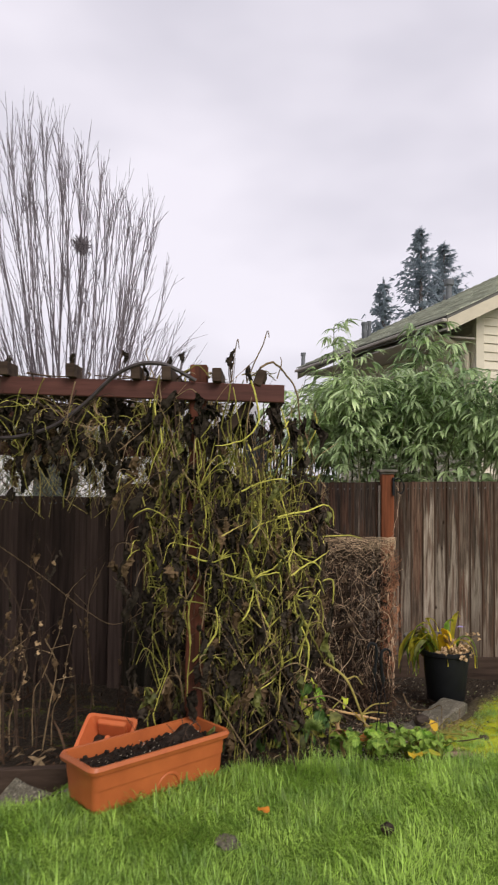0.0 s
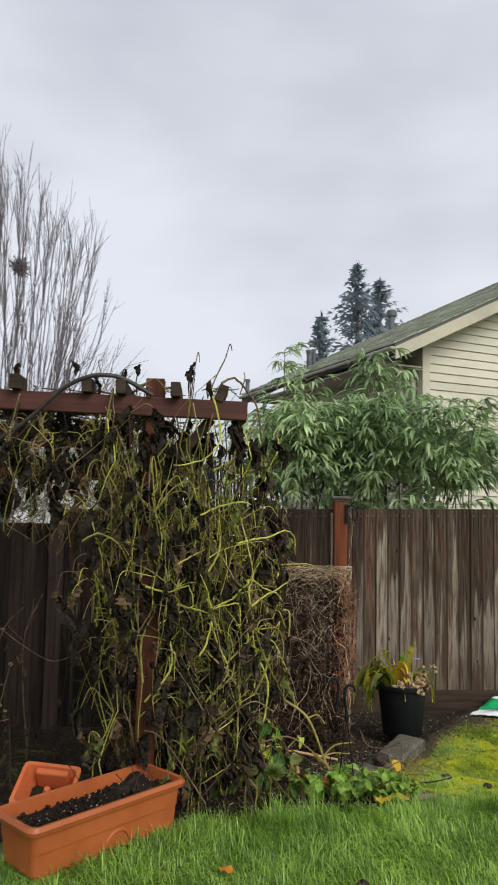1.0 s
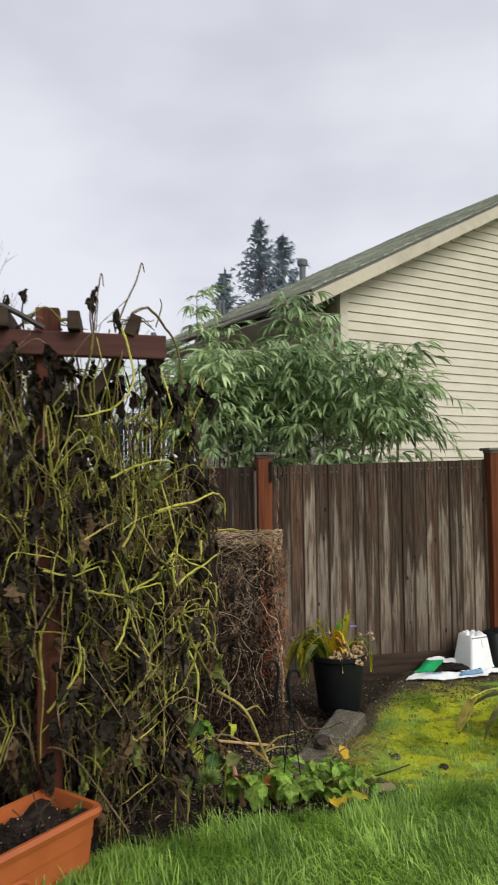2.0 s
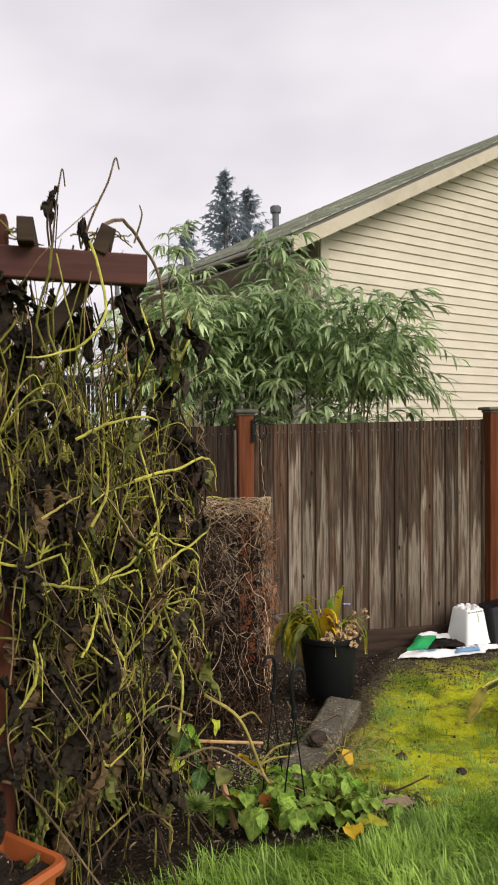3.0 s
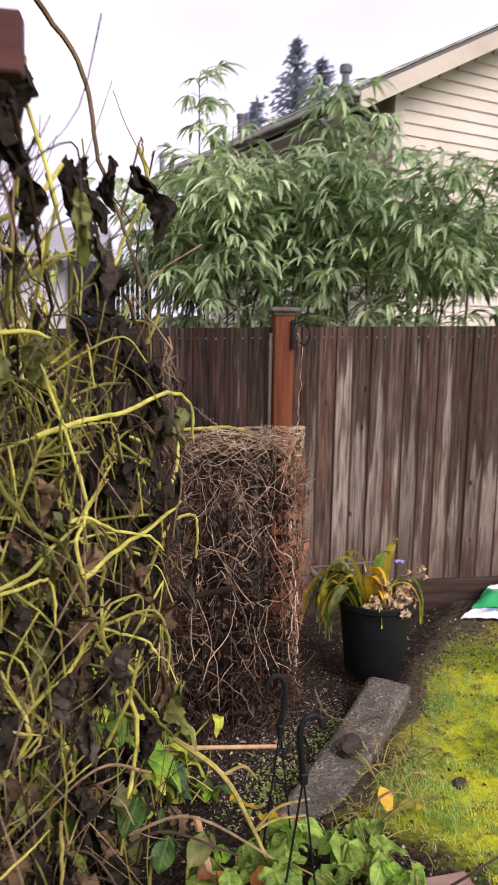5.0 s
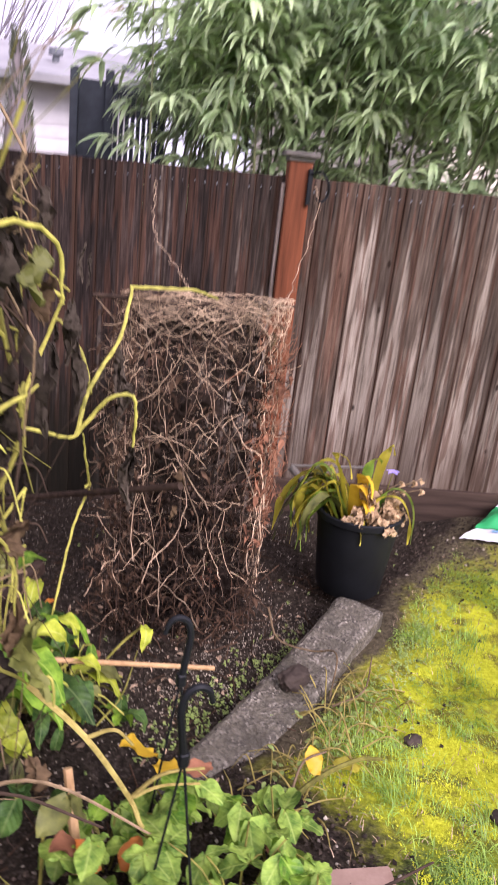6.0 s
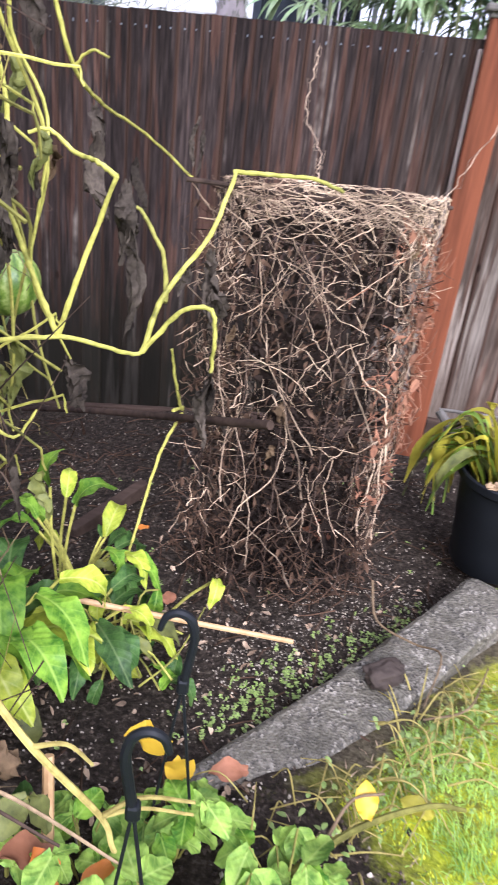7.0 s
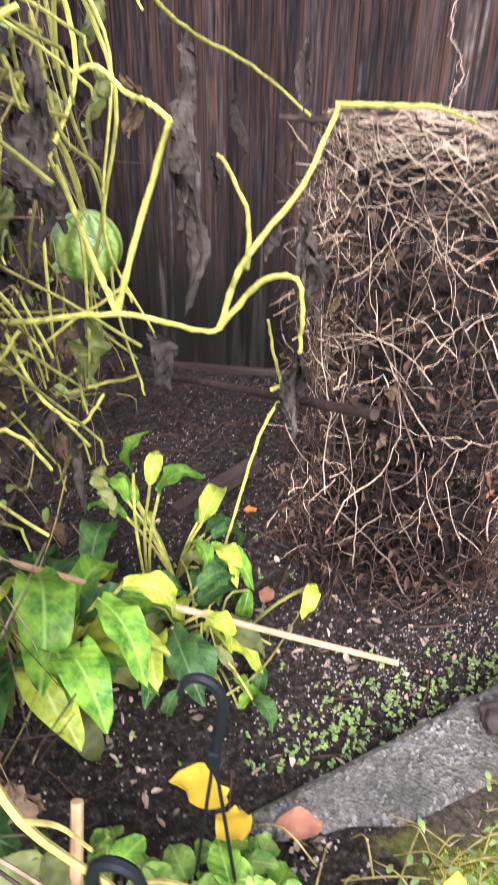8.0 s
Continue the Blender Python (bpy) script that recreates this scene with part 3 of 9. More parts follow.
def lie(x, y):
    """The ground's height: the lawn falls gently to the fence; the bed lies lower at its back."""
    z = 0.25 * (1 - smooth01((y - 3.2) / 1.8)) - 0.02 * smooth01((y - 5.2) / 1.0)
    if y > 3.3:
        k = smooth01((y - 3.4) / 0.35) * smooth01((-1.45 - (x - 0.667 * y)) / 0.3) * (1 - smooth01((y - 7.0) / 2.0))
        z -= k * 0.05
    z -= 0.12 * smooth01((0.85 - x) / 0.9) * smooth01((y - 4.9) / 1.2) * (1 - smooth01((y - 7.0) / 2.0))
    z += 0.012 * smooth01((x - 0.667 * y + 1.35) / 0.2) * smooth01((y - 4.0) / 0.3) * (1 - smooth01((y - 6.0) / 0.4)) * smooth01((5 - x) / 1.0) * (noise.noise((x * 8, y * 8, 7.7)) + 0.5 * noise.noise((x * 17, y * 17, 1.7)))
    board = 3.40 + 0.176 * x
    z -= 0.085 * smooth01((-0.16 - x) / 0.14) * smooth01((x + 2.4) / 0.3) * smooth01((y - board + 0.30) / 0.16) * (1 - smooth01((y - board) / 0.04))
    near = smooth01((9 - abs(y - 4)) / 4) * smooth01((9 - abs(x - 1)) / 4)
    z += near * 0.018 * noise.noise((x * 2.3, y * 2.3, 0.3)) + near * 0.006 * noise.noise((x * 11, y * 11, 4.3))
    return z


# ---- the ground: one sheet ----
def ground():
    def lines(lo, hi, step, far):
        a = list(np.arange(lo, hi + 1e-6, step))
        out, d, q = [], step, lo
        while q > -far:
            d *= 1.35
            q -= d
            out.append(q)
        out = out[::-1] + a
        d, q = step, hi
        while q < far:
            d *= 1.35
            q += d
            out.append(q)
        return out
    xs, ys = lines(-1.6, 4.2, 0.035, 700), lines(2.0, 6.4, 0.035, 700)
    g = Geo()
    vs = [(x, y, lie(x, y)) for y in ys for x in xs]
    w = len(xs)
    g.add(vs, [(j * w + i, j * w + i + 1, (j + 1) * w + i + 1, (j + 1) * w + i) for j in range(len(ys) - 1) for i in range(w - 1)])
    return tagged(part("ground", g, "ground", smooth=True), "sloping garden ground with turf, yellow moss, dark bed soil and grit", "ground", kind="structure")


ground()

# ---- the fence ----
FENCE_Y = 6.32


def fence_top(x):
    return (1.50 + 0.019 * x) if x > -0.63 else 1.375


def fence():
    th = thing("fence", "weathered red-brown board fence worn to grey-tan wood, with capped posts", "fence", kind="structure", at=(0, FENCE_Y, 0))
    posts = [-4.5, -2.55, -0.63, 1.618, 3.455, 5.3, 7.1]
    pm = Geo().box((-0.052, -0.05, -0.15), (0.052, 0.06, 1.60), bevel=0.006).mesh("post", "post")
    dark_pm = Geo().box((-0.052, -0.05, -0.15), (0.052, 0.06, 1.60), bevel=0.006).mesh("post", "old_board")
    cap = Geo().box((-0.076, -0.076, 0.0), (0.076, 0.084, 0.022), bevel=0.006)
    cap.box((-0.058, -0.058, -0.018), (0.058, 0.066, 0.001), bevel=0.004)
    cm = cap.mesh("post_cap", "cap")
    cleat = Geo().box((-0.008, 0.0, -0.2), (0.008, 0.05, 1.50), bevel=0.003).mesh("batten", "pale_wood")
    for x in posts:
        dz = -0.10 if x < 0 else 0.01 * (x - 1.6)
        p = put("post", pm if x > 0 else dark_pm, pose(x, FENCE_Y - 0.02, dz), th, "red-stained square post" if x > 0 else "square post, darkened for shade and wet")
        c = new("post_cap", cm)
        c.parent = p
        c.matrix_parent_inverse = Matrix()
        c.matrix_basis = pose(0, 0, 1.612)
        tagged(c, "grey weathered post cap")
        if x == 1.618:
            put("batten", cleat, pose(x - 0.062, FENCE_Y - 0.035, dz), th, "pale bare batten beside the post")
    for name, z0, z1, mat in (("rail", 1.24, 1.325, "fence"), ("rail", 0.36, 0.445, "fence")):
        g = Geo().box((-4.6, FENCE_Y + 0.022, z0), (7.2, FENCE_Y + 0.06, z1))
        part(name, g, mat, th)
    for k in range(len(posts) - 1):
        if posts[k] == -0.63:
            continue
        g = Geo().box((posts[k] + 0.055, FENCE_Y - 0.03, -0.4), (posts[k + 1] - 0.08, FENCE_Y - 0.002, 0.105 if posts[k] > 1 else -0.2), bevel=0.004)
        part("kickboard", g, "kick", th, "dark wet kickboard along the ground")
    g = Geo().box((-0.56, FENCE_Y - 0.032, -0.45), (1.55, FENCE_Y - 0.002, -0.2), bevel=0.004)
    g.v = [(x, y, z + 0.03 + 0.15 * x) for x, y, z in g.v]
    part("kickboard", g, "kick", th, "dark wet sloping kickboard")
    r = random.Random(3)
    shapes = []
    for k in range(6):
        g = Geo()
        w, bow = 0.0492 - 0.0001 * (k % 3), r.uniform(-0.0006, 0.0006)
        for z0, z1 in ((0.0, 1.0),):
            vs = []
            for s in range(5):
                t = s / 4
                dx, dy = bow * math.sin(math.pi * t), r.uniform(-0.002, 0.002)
                z = t
                ww = w - (0.0008 if s == 4 else 0)
                vs += [(dx - ww, dy + 0.004, z), (dx - ww + 0.004, dy, z), (dx + ww - 0.004, dy, z), (dx + ww, dy + 0.004, z), (dx + ww, dy + 0.019, z), (dx - ww, dy + 0.019, z)]
            fs = [(q * 6 + i, q * 6 + (i + 1) % 6, q * 6 + 6 + (i + 1) % 6, q * 6 + 6 + i) for q in range(4) for i in range(6)]
            fs += [(5, 4, 3, 2, 1, 0), (24, 25, 26, 27, 28, 29)]
            g.add(vs, fs)
        shapes.append(g.mesh("board", "fence"))
    # far west boards: same shapes in the colour darkened for shade
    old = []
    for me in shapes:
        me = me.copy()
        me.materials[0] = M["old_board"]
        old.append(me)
    nails = Geo()
    x = -4.537
    while x < 7.1:
        x += 0.0971
        z0 = -0.34
        top = fence_top(x) + r.uniform(-0.0015, 0.0015)
        y = FENCE_Y + (0.0025 if len(nails.v) % 32 else -0.0015) + r.uniform(-0.002, 0.002)
        m = Matrix.Translation((x, y, z0)) @ Matrix.Rotation(r.uniform(-0.0008, 0.0008), 4, "Y") @ Matrix.Diagonal((1, 1, top - z0, 1))
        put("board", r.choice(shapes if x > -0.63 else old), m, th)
        for q in (-0.022, 0.022):
            for h in (top - 0.055,):
                nails.box((x + q - 0.0025, y - 0.003, h + r.uniform(-0.006, 0.006) - 0.0025), (x + q + 0.0025, y + 0.003, h + 0.004))
    tagged(part("nail_heads", nails, "pipe", th, "dull zinc nail heads"), kind="stuff")


fence()

# ---- the cream house behind the fence ----
HOUSE_AT, HOUSE_YAW = (3.17, 9.2, 0.0), 20.5
RAKE, EAVE_Z, HOUSE_LONG, EAVE = 0.49, 3.45, 3.8, 0.67


def house():
    th = thing("house", "single-storey house with cream lap siding and a mossy shingle roof", "house", at=HOUSE_AT)
    hm = pose(*HOUSE_AT, 0, 0, HOUSE_YAW)
    wide = 11.0
    roof_z = lambda s: EAVE_Z + RAKE * (min(s, wide - s) + EAVE)

    def g_box(g, lo, hi, bevel=0.0):
        return g.box(lo, hi, hm, bevel)
    # the wall body, a gabled block
    g = Geo()
    prof = [(0, -0.3), (wide, -0.3), (wide, roof_z(wide) - 0.16), (wide / 2, roof_z(wide / 2) - 0.2), (0, roof_z(0) - 0.16)]
    vs = [hm @ Vector((s, 0.03, z)) for s, z in prof] + [hm @ Vector((s, HOUSE_LONG, z)) for s, z in prof]
    g.add(vs, [(0, 1, 2, 3, 4), (9, 8, 7, 6, 5)] + [(i, i + 5, (i + 1) % 5 + 5, (i + 1) % 5) for i in range(5)])
    wall = part("wall", g, "siding", th, "cream painted gable wall")
    # lap siding, board by board
    z, step = -0.1, 0.108
    while z < roof_z(wide / 2) - 0.3:
        s0 = max(0.075, (z + step - EAVE_Z + 0.18) / RAKE - EAVE - step)
        s1 = wide - s0
        a, b = 0.006, 0.026
        g = Geo()
        vs = [(s0, 0.03 - a, z + step + 0.01), (s1, 0.03 - a, z + step + 0.01), (s1, 0.03 - b, z), (s0, 0.03 - b, z), (s0, 0.03, z + step + 0.01), (s1, 0.03, z + step + 0.01), (s1, 0.03, z), (s0, 0.03, z)]
        g.add([hm @ Vector(p) for p in vs], [(3, 2, 1, 0), (7, 6, 2, 3), (4, 7, 3, 0), (1, 2, 6, 5)])
        part("siding_board", g, "siding", wall)
        # the side wall's board
        if z < roof_z(0) - 0.25:
            g = Geo()
            vs = [(-a, 0.08, z + step + 0.01), (-a, HOUSE_LONG, z + step + 0.01), (-b, HOUSE_LONG, z), (-b, 0.08, z), (0.002, 0.08, z), (0.002, HOUSE_LONG, z)]
            g.add([hm @ Vector(p) for p in vs], [(0, 1, 2, 3), (3, 2, 5, 4)])
            part("siding_board", g, "siding", wall)
        z += step
    part("corner_board", g_box(g_box(Geo(), (-0.032, -0.012, -0.2), (0.085, 0.028, roof_z(0) - 0.2), 0.004), (-0.034, 0.0281, -0.2), (-0.002, 0.09, roof_z(0) - 0.2)), "siding", th, "cream corner board")
    # the roof: two slopes with shingle courses
    over, eave = 0.34, EAVE
    for side in (0, 1):
        fl = (lambda s: s) if side == 0 else (lambda s: wide - s)
        g = Geo()
        pts = [(-eave, EAVE_Z), (wide / 2, roof_z(wide / 2))]
        vs = []
        for y in (-over, HOUSE_LONG + over):
            for s, zz in pts:
                vs += [hm @ Vector((fl(s), y, zz)), hm @ Vector((fl(s), y, zz - 0.1))]
        g.add(vs, [(0, 2, 6, 4), (1, 5, 7, 3), (0, 4, 5, 1), (0, 1, 3, 2), (4, 6, 7, 5), (2, 3, 7, 6)])
        roof = part("roof", g, "roof_edge", th, "low-pitched roof slope")
        rr, c = random.Random(5 + side), Geo()
        n_c = 36
        for k in range(n_c):
            s0 = -eave - 0.02 + (wide / 2 + eave) * k / n_c
            s1 = s0 + (wide / 2 + eave) / n_c + 0.03
            y = -over - 0.02
            while y < HOUSE_LONG + over:
                w = rr.uniform(0.16, 0.34)
                y1 = min(y + w - 0.008, HOUSE_LONG + over + 0.02)
                lift = rr.uniform(0.0, 0.006)
                z0, z1 = EAVE_Z + RAKE * (s0 + eave) + 0.022 + lift, EAVE_Z + RAKE * (s1 + eave) + 0.008
                c.add([hm @ Vector(p) for p in ((fl(s0), y, z0), (fl(s0), y1, z0), (fl(s1), y1, z1), (fl(s1), y, z1), (fl(s0), y, z0 - 0.018), (fl(s0), y1, z0 - 0.018))], [(0, 1, 2, 3), (4, 5, 1, 0), (0, 3, 4), (1, 5, 2)])
                y += w
        tagged(part("shingles", c, "shingle", roof, "moss-greened shingle courses"), kind="stuff")
        # rake board and soffit under the front overhang
        for y0, y1 in ((-over - 0.025, -over + 0.001), (HOUSE_LONG + over, HOUSE_LONG + over + 0.025)):
            g = Geo()
            vs = []
            for y in (y0, y1):
                for s, zz in pts:
                    vs += [hm @ Vector((fl(s), y, zz - 0.035)), hm @ Vector((fl(s), y, zz - 0.185))]
            g.add(vs, [(0, 1, 3, 2), (4, 6, 7, 5), (0, 4, 5, 1), (2, 3, 7, 6), (0, 2, 6, 4), (1, 5, 7, 3)])
            part("rake_board", g, "trim", th, "tan rake board")
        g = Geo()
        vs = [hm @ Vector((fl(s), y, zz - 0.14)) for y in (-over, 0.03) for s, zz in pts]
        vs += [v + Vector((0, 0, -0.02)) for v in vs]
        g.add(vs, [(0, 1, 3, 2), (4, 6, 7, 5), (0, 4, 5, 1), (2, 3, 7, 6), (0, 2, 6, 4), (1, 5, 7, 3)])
        part("soffit", g, "shade_trim", th, "soffit under the overhang, shade in its grey")
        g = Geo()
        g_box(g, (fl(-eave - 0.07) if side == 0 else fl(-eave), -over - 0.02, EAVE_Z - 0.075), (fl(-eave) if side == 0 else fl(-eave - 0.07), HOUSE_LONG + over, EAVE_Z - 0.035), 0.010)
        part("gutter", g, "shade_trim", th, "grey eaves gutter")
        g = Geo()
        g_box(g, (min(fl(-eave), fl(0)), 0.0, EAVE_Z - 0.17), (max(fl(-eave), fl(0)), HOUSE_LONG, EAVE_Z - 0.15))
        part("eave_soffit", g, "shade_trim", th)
    pipe = spline([hm @ Vector(p) for p in ((-0.70, -0.15, 3.40), (-0.69, -0.10, 3.32), (-0.62, 0.0, 3.27), (-0.22, 0.12, 3.23), (-0.09, 0.14, 3.15), (-0.06, 0.14, 2.95), (-0.06, 0.14, 1.5), (-0.06, 0.14, 0.0))], 5)
    part("downpipe", Geo().tube(pipe, 0.036, 8), "trim", th, "tan downpipe", True)
    vm = hm @ Vector((2.1, 3.75, roof_z(2.1)))
    part("vent_pipe", Geo().lathe([(0.0, -0.1), (0.055, -0.1), (0.055, 0.26), (0.085, 0.26), (0.092, 0.28), (0.092, 0.35), (0.075, 0.37), (0.0, 0.38)], 14, vm), "pipe", th, "grey roof vent with a collar", True)
    for s, y, h, rad in ((0.22, 3.4, 0.24, 0.045), (0.36, 3.5, 0.22, 0.03), (-0.60, 4.08, 0.18, 0.035)):
        vm = hm @ Vector((s, y, roof_z(s)))
        part("plumbing_stack", Geo().lathe([(0.0, -0.1), (rad, -0.1), (rad, h), (rad * 1.25, h), (rad * 1.25, h + 0.05), (0, h + 0.05)], 10, vm), "pipe", th, "dark plumbing stack", True)


house()


# ---- the pale house and dark screen farther off ----
def far_house():
    th = thing("far_house", "pale low house with a grey roof beyond the fence", "house", at=(-4.0, 14.0, 0))
    g = Geo().box((-7.5, 14.0, -0.2), (-0.25, 19.0, 2.42))
    wall = part("wall", g, "far_wall", th)
    z = 0.1
    while z < 2.36:
        part("siding_board", Geo().add([(-7.5, 13.985, z), (-0.25, 13.985, z), (-0.25, 13.997, z + 0.17), (-7.5, 13.997, z + 0.17), (-7.5, 13.999, z), (-0.25, 13.999, z)], [(0, 1, 2, 3), (4, 5, 1, 0)]), "far_wall", wall)
        z += 0.18
    g = Geo()
    g.add([(-7.9, 13.5, 2.36), (0.35, 13.5, 2.36), (0.35, 16.5, 3.05), (-7.9, 16.5, 3.05), (0.35, 19.5, 2.36), (-7.9, 19.5, 2.36),
           (-7.9, 13.5, 2.46), (0.35, 13.5, 2.46), (0.35, 16.5, 3.15), (-7.9, 16.5, 3.15), (0.35, 19.5, 2.46), (-7.9, 19.5, 2.46)],
          [(6, 7, 8, 9), (9, 8, 10, 11), (0, 1, 7, 6), (1, 2, 8, 7), (2, 4, 10, 8), (4, 5, 11, 10), (3, 0, 6, 9), (5, 3, 9, 11), (3, 2, 1, 0), (5, 4, 2, 3)])
    part("roof", g, "far_roof", th)
    for x in (-6.2, -3.9):
        w = part("window", Geo().box((x, 13.955, 1.05), (x + 0.95, 14.01, 2.1)), "far_wall", th, "white framed window")
        part("pane", Geo().box((x + 0.06, 13.945, 1.11), (x + 0.89, 13.96, 2.04)), "screen", w, "dark pane")
    for x, z in ((-0.9, 2.75), (0.12, 2.66)):
        part("roof_vent", Geo().lathe([(0.05, -0.25), (0.05, 0.05), (0.1, 0.05), (0.1, 0.13), (0, 0.14)], 10, (x, 14.6, z)), "pipe", th)


def screen():
    th = thing("slatted_screen", "tall black slatted privacy screen standing behind the board fence", "screen", at=(0.65, 8.0, 0))
    part("panel", Geo().box((0.40, 8.02, -0.05), (0.60, 8.05, 1.97), bevel=0.004), "screen", th, "solid dark panel")
    for x in (0.385, 0.60, 0.93):
        part("upright", Geo().box((x - 0.025, 7.97, -0.05), (x + 0.025, 8.03, 2.03), bevel=0.004), "screen", th)
    for z in (0.3, 1.9):
        part("rail", Geo().box((0.62, 8.0, z), (0.91, 8.025, z + 0.05)), "screen", th)
    sm = Geo().box((-0.013, -0.008, -0.05), (0.013, 0.008, 1.96), bevel=0.003).mesh("slat", "screen")
    for k in range(8):
        put("slat", sm, pose(0.645 + 0.035 * k, 7.985, 0), th)
    bx = Geo().box((1.00, 8.2, -0.05), (1.03, 8.25, 1.9), bevel=0.003).box((1.08, 8.2, -0.05), (1.11, 8.25, 1.9), bevel=0.003)
    part("pale_stake", bx, "far_wall", th, "pale stakes beside the screen")


far_house()
screen()


def column_tree():
    r = random.Random(44)
    th = thing("column_tree", "narrow grey column of a clipped tree beside the far house", "tree", at=(-1.05, 13.0, 0))
    part("trunk", Geo().tube([(-1.05, 13.0, -0.2), (-1.05, 13.0, 1.6), (-1.07, 13.0, 2.75)], [0.24, 0.19, 0.03], 12), "bark", th, "tapered grey trunk", True)
    g = Geo()
    for k in range(500):
        z = r.uniform(0.1, 2.8)
        q, a = (0.27 * (1 - z / 3.1)) + 0.02, r.uniform(0, 6.283)
        p = Vector((-1.05 + q * math.cos(a), 13.0 + q * math.sin(a), z))
        g.tube([p, p + Vector((0.05 * math.cos(a), 0.05 * math.sin(a), 0.14))], [0.010, 0.004], 3, cap=False)
    tagged(part("twig_haze", g, "hedge", th, "close upright twigs"), kind="stuff")


column_tree()


# ---- trees ----
def bare_tree():
    base = Vector((-5.2, 22.0, 0.0))
    th = thing("bare_tree", "leafless many-stemmed tree with steep grey-brown twigs and a nest", "tree", at=base)
    r = random.Random(21)
    g = Geo()
    g.tube(spline([base + Vector((0, 0, -0.3)), base + Vector((0.1, 0, 1.2)), base + Vector((0, 0.1, 2.6))], 5), taper(0.34, 0.24, 11), 9)
    part("trunk", g, "bark", th, "short stout trunk", True)
    twigs = Geo()
    def limb(dx, dy, top, rad, side):
        a = base + Vector((0.16 * dx + r.uniform(-0.2, 0.2), r.uniform(-0.15, 0.15), 1.2 + r.uniform(0, 1.0)))
        e = base + Vector((dx, dy, top))
        up = top - 1.5
        ln = spline([a, base + Vector((dx * 0.50 + r.uniform(-0.25, 0.25), dy * 0.4, 1.5 + up * 0.28)), base + Vector((dx * 0.74, dy * 0.7, 1.5 + up * 0.58)) + rand_vec(r, 0.1), base + Vector((dx * 0.92, dy * 0.9, 1.5 + up * 0.82)) + rand_vec(r, 0.08), e], 6)
        part("limb", Geo().tube(ln, taper(rad, 0.006, len(ln)), 5), "twig", th)
        for q in range(side):
            i = r.randrange(6, len(ln) - 3)
            p = ln[i]
            d = (ln[i + 1] - ln[i]).normalized()
            out = (d + rand_vec(r, 0.26)).normalized()
            L = r.uniform(0.7, 2.6) * (1.15 - 0.5 * i / len(ln))
            e2 = p + out * L + Vector((0, 0, L * 0.18))
            twigs.tube([p, p.lerp(e2, 0.5) + rand_vec(r, 0.05) + out * 0.03, e2], [0.011, 0.008, 0.004], 3, cap=False)
            for w in range(2):
                p3 = p.lerp(e2, r.uniform(0.3, 0.8))
                e3 = p3 + (out + rand_vec(r, 0.34)).normalized() * r.uniform(0.3, 0.8)
                twigs.tube([p3, e3], [0.008, 0.004], 3, cap=False)

    for k in range(64):
        dx = -4.4 + 6.9 * (k + 0.5) / 64 + r.uniform(-0.12, 0.12)
        top = 12.9 - 0.62 * abs(dx + 1.3) ** 1.42 + r.uniform(-1.4, 0.3)
        top = min(max(top, 5.6), 12.3 - 0.9 * max(0.0, dx + 1.0))
        limb(dx, r.uniform(-1.8, 1.8), top, 0.024, 8)
    # low side limbs that sweep out over the fence
    for k in range(26):
        dx = r.choice((-1, 1, 1)) * r.uniform(1.2, 3.2)
        limb(dx, r.uniform(-1.2, 1.2), r.uniform(4.2, 8.6) - 0.5 * abs(dx), 0.018, 5)
    tagged(part("twig_haze", twigs, "twig", th, "fine upright twigs"), kind="stuff")
    nest = Geo()
    for k in range(150):
        c = Vector((-5.15, 21.9, 8.45)) + rand_vec(r, 0.13)
        nest.tube([c + rand_vec(r, 0.2), c, c + rand_vec(r, 0.2)], 0.010, 3)
    solo("nest", nest, "twig", "dark twiggy ball caught in the bare tree", "nest")


def fir(x, y, h, spread, seed):
    th = thing("fir_tree", "distant blue-green conifer, haze put into its needle colour", "tree", "distant conifers", at=(x, y, 0))
    r = random.Random(seed)
    part("trunk", Geo().tube([(x, y, -0.5), (x, y, h * 0.6), (x, y, h)], [0.42, 0.25, 0.03], 7), "bark", th)
    g = Geo()
    z = h * 0.25
    while z < h:
        f = 1 - (z / h)
        reach = spread * (f ** 0.85) * r.uniform(0.55, 1.1) + 0.12
        for k in range(7):
            a = r.uniform(0, 6.283)
            L = reach * r.uniform(0.45, 1.25)
            d = Vector((math.cos(a), math.sin(a), 0))
            s = Vector((-math.sin(a), math.cos(a), 0))
            for q in range(5):
                t = (q + 0.4) / 5
                p = Vector((x, y, z)) + d * L * t + Vector((0, 0, -0.40 * L * t + 0.62 * L * t * t))
                for u in range(5):
                    e = p + d * r.uniform(-0.1, 0.5) + s * r.uniform(-0.4, 0.4) * (0.4 + 0.26 * L) + Vector((0, 0, r.uniform(-0.42, 0.16)))
                    w = s * 0.06 + Vector((0, 0, 0.05))
                    g.add([p - w, p + w, e + w * 0.4, e - w * 0.4], [(0, 1, 2, 3)])
        z += 0.38
    for u in range(16):
        g.add([(x - 0.06, y, h - 0.6), (x + 0.06, y, h - 0.6), (x + r.uniform(-0.12, 0.12), y, h + r.uniform(0, 0.5))], [(0, 1, 2)])
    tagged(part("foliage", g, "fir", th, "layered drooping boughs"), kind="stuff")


bare_tree()
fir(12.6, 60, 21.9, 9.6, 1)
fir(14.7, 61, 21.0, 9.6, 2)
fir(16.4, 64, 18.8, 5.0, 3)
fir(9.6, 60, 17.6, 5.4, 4)


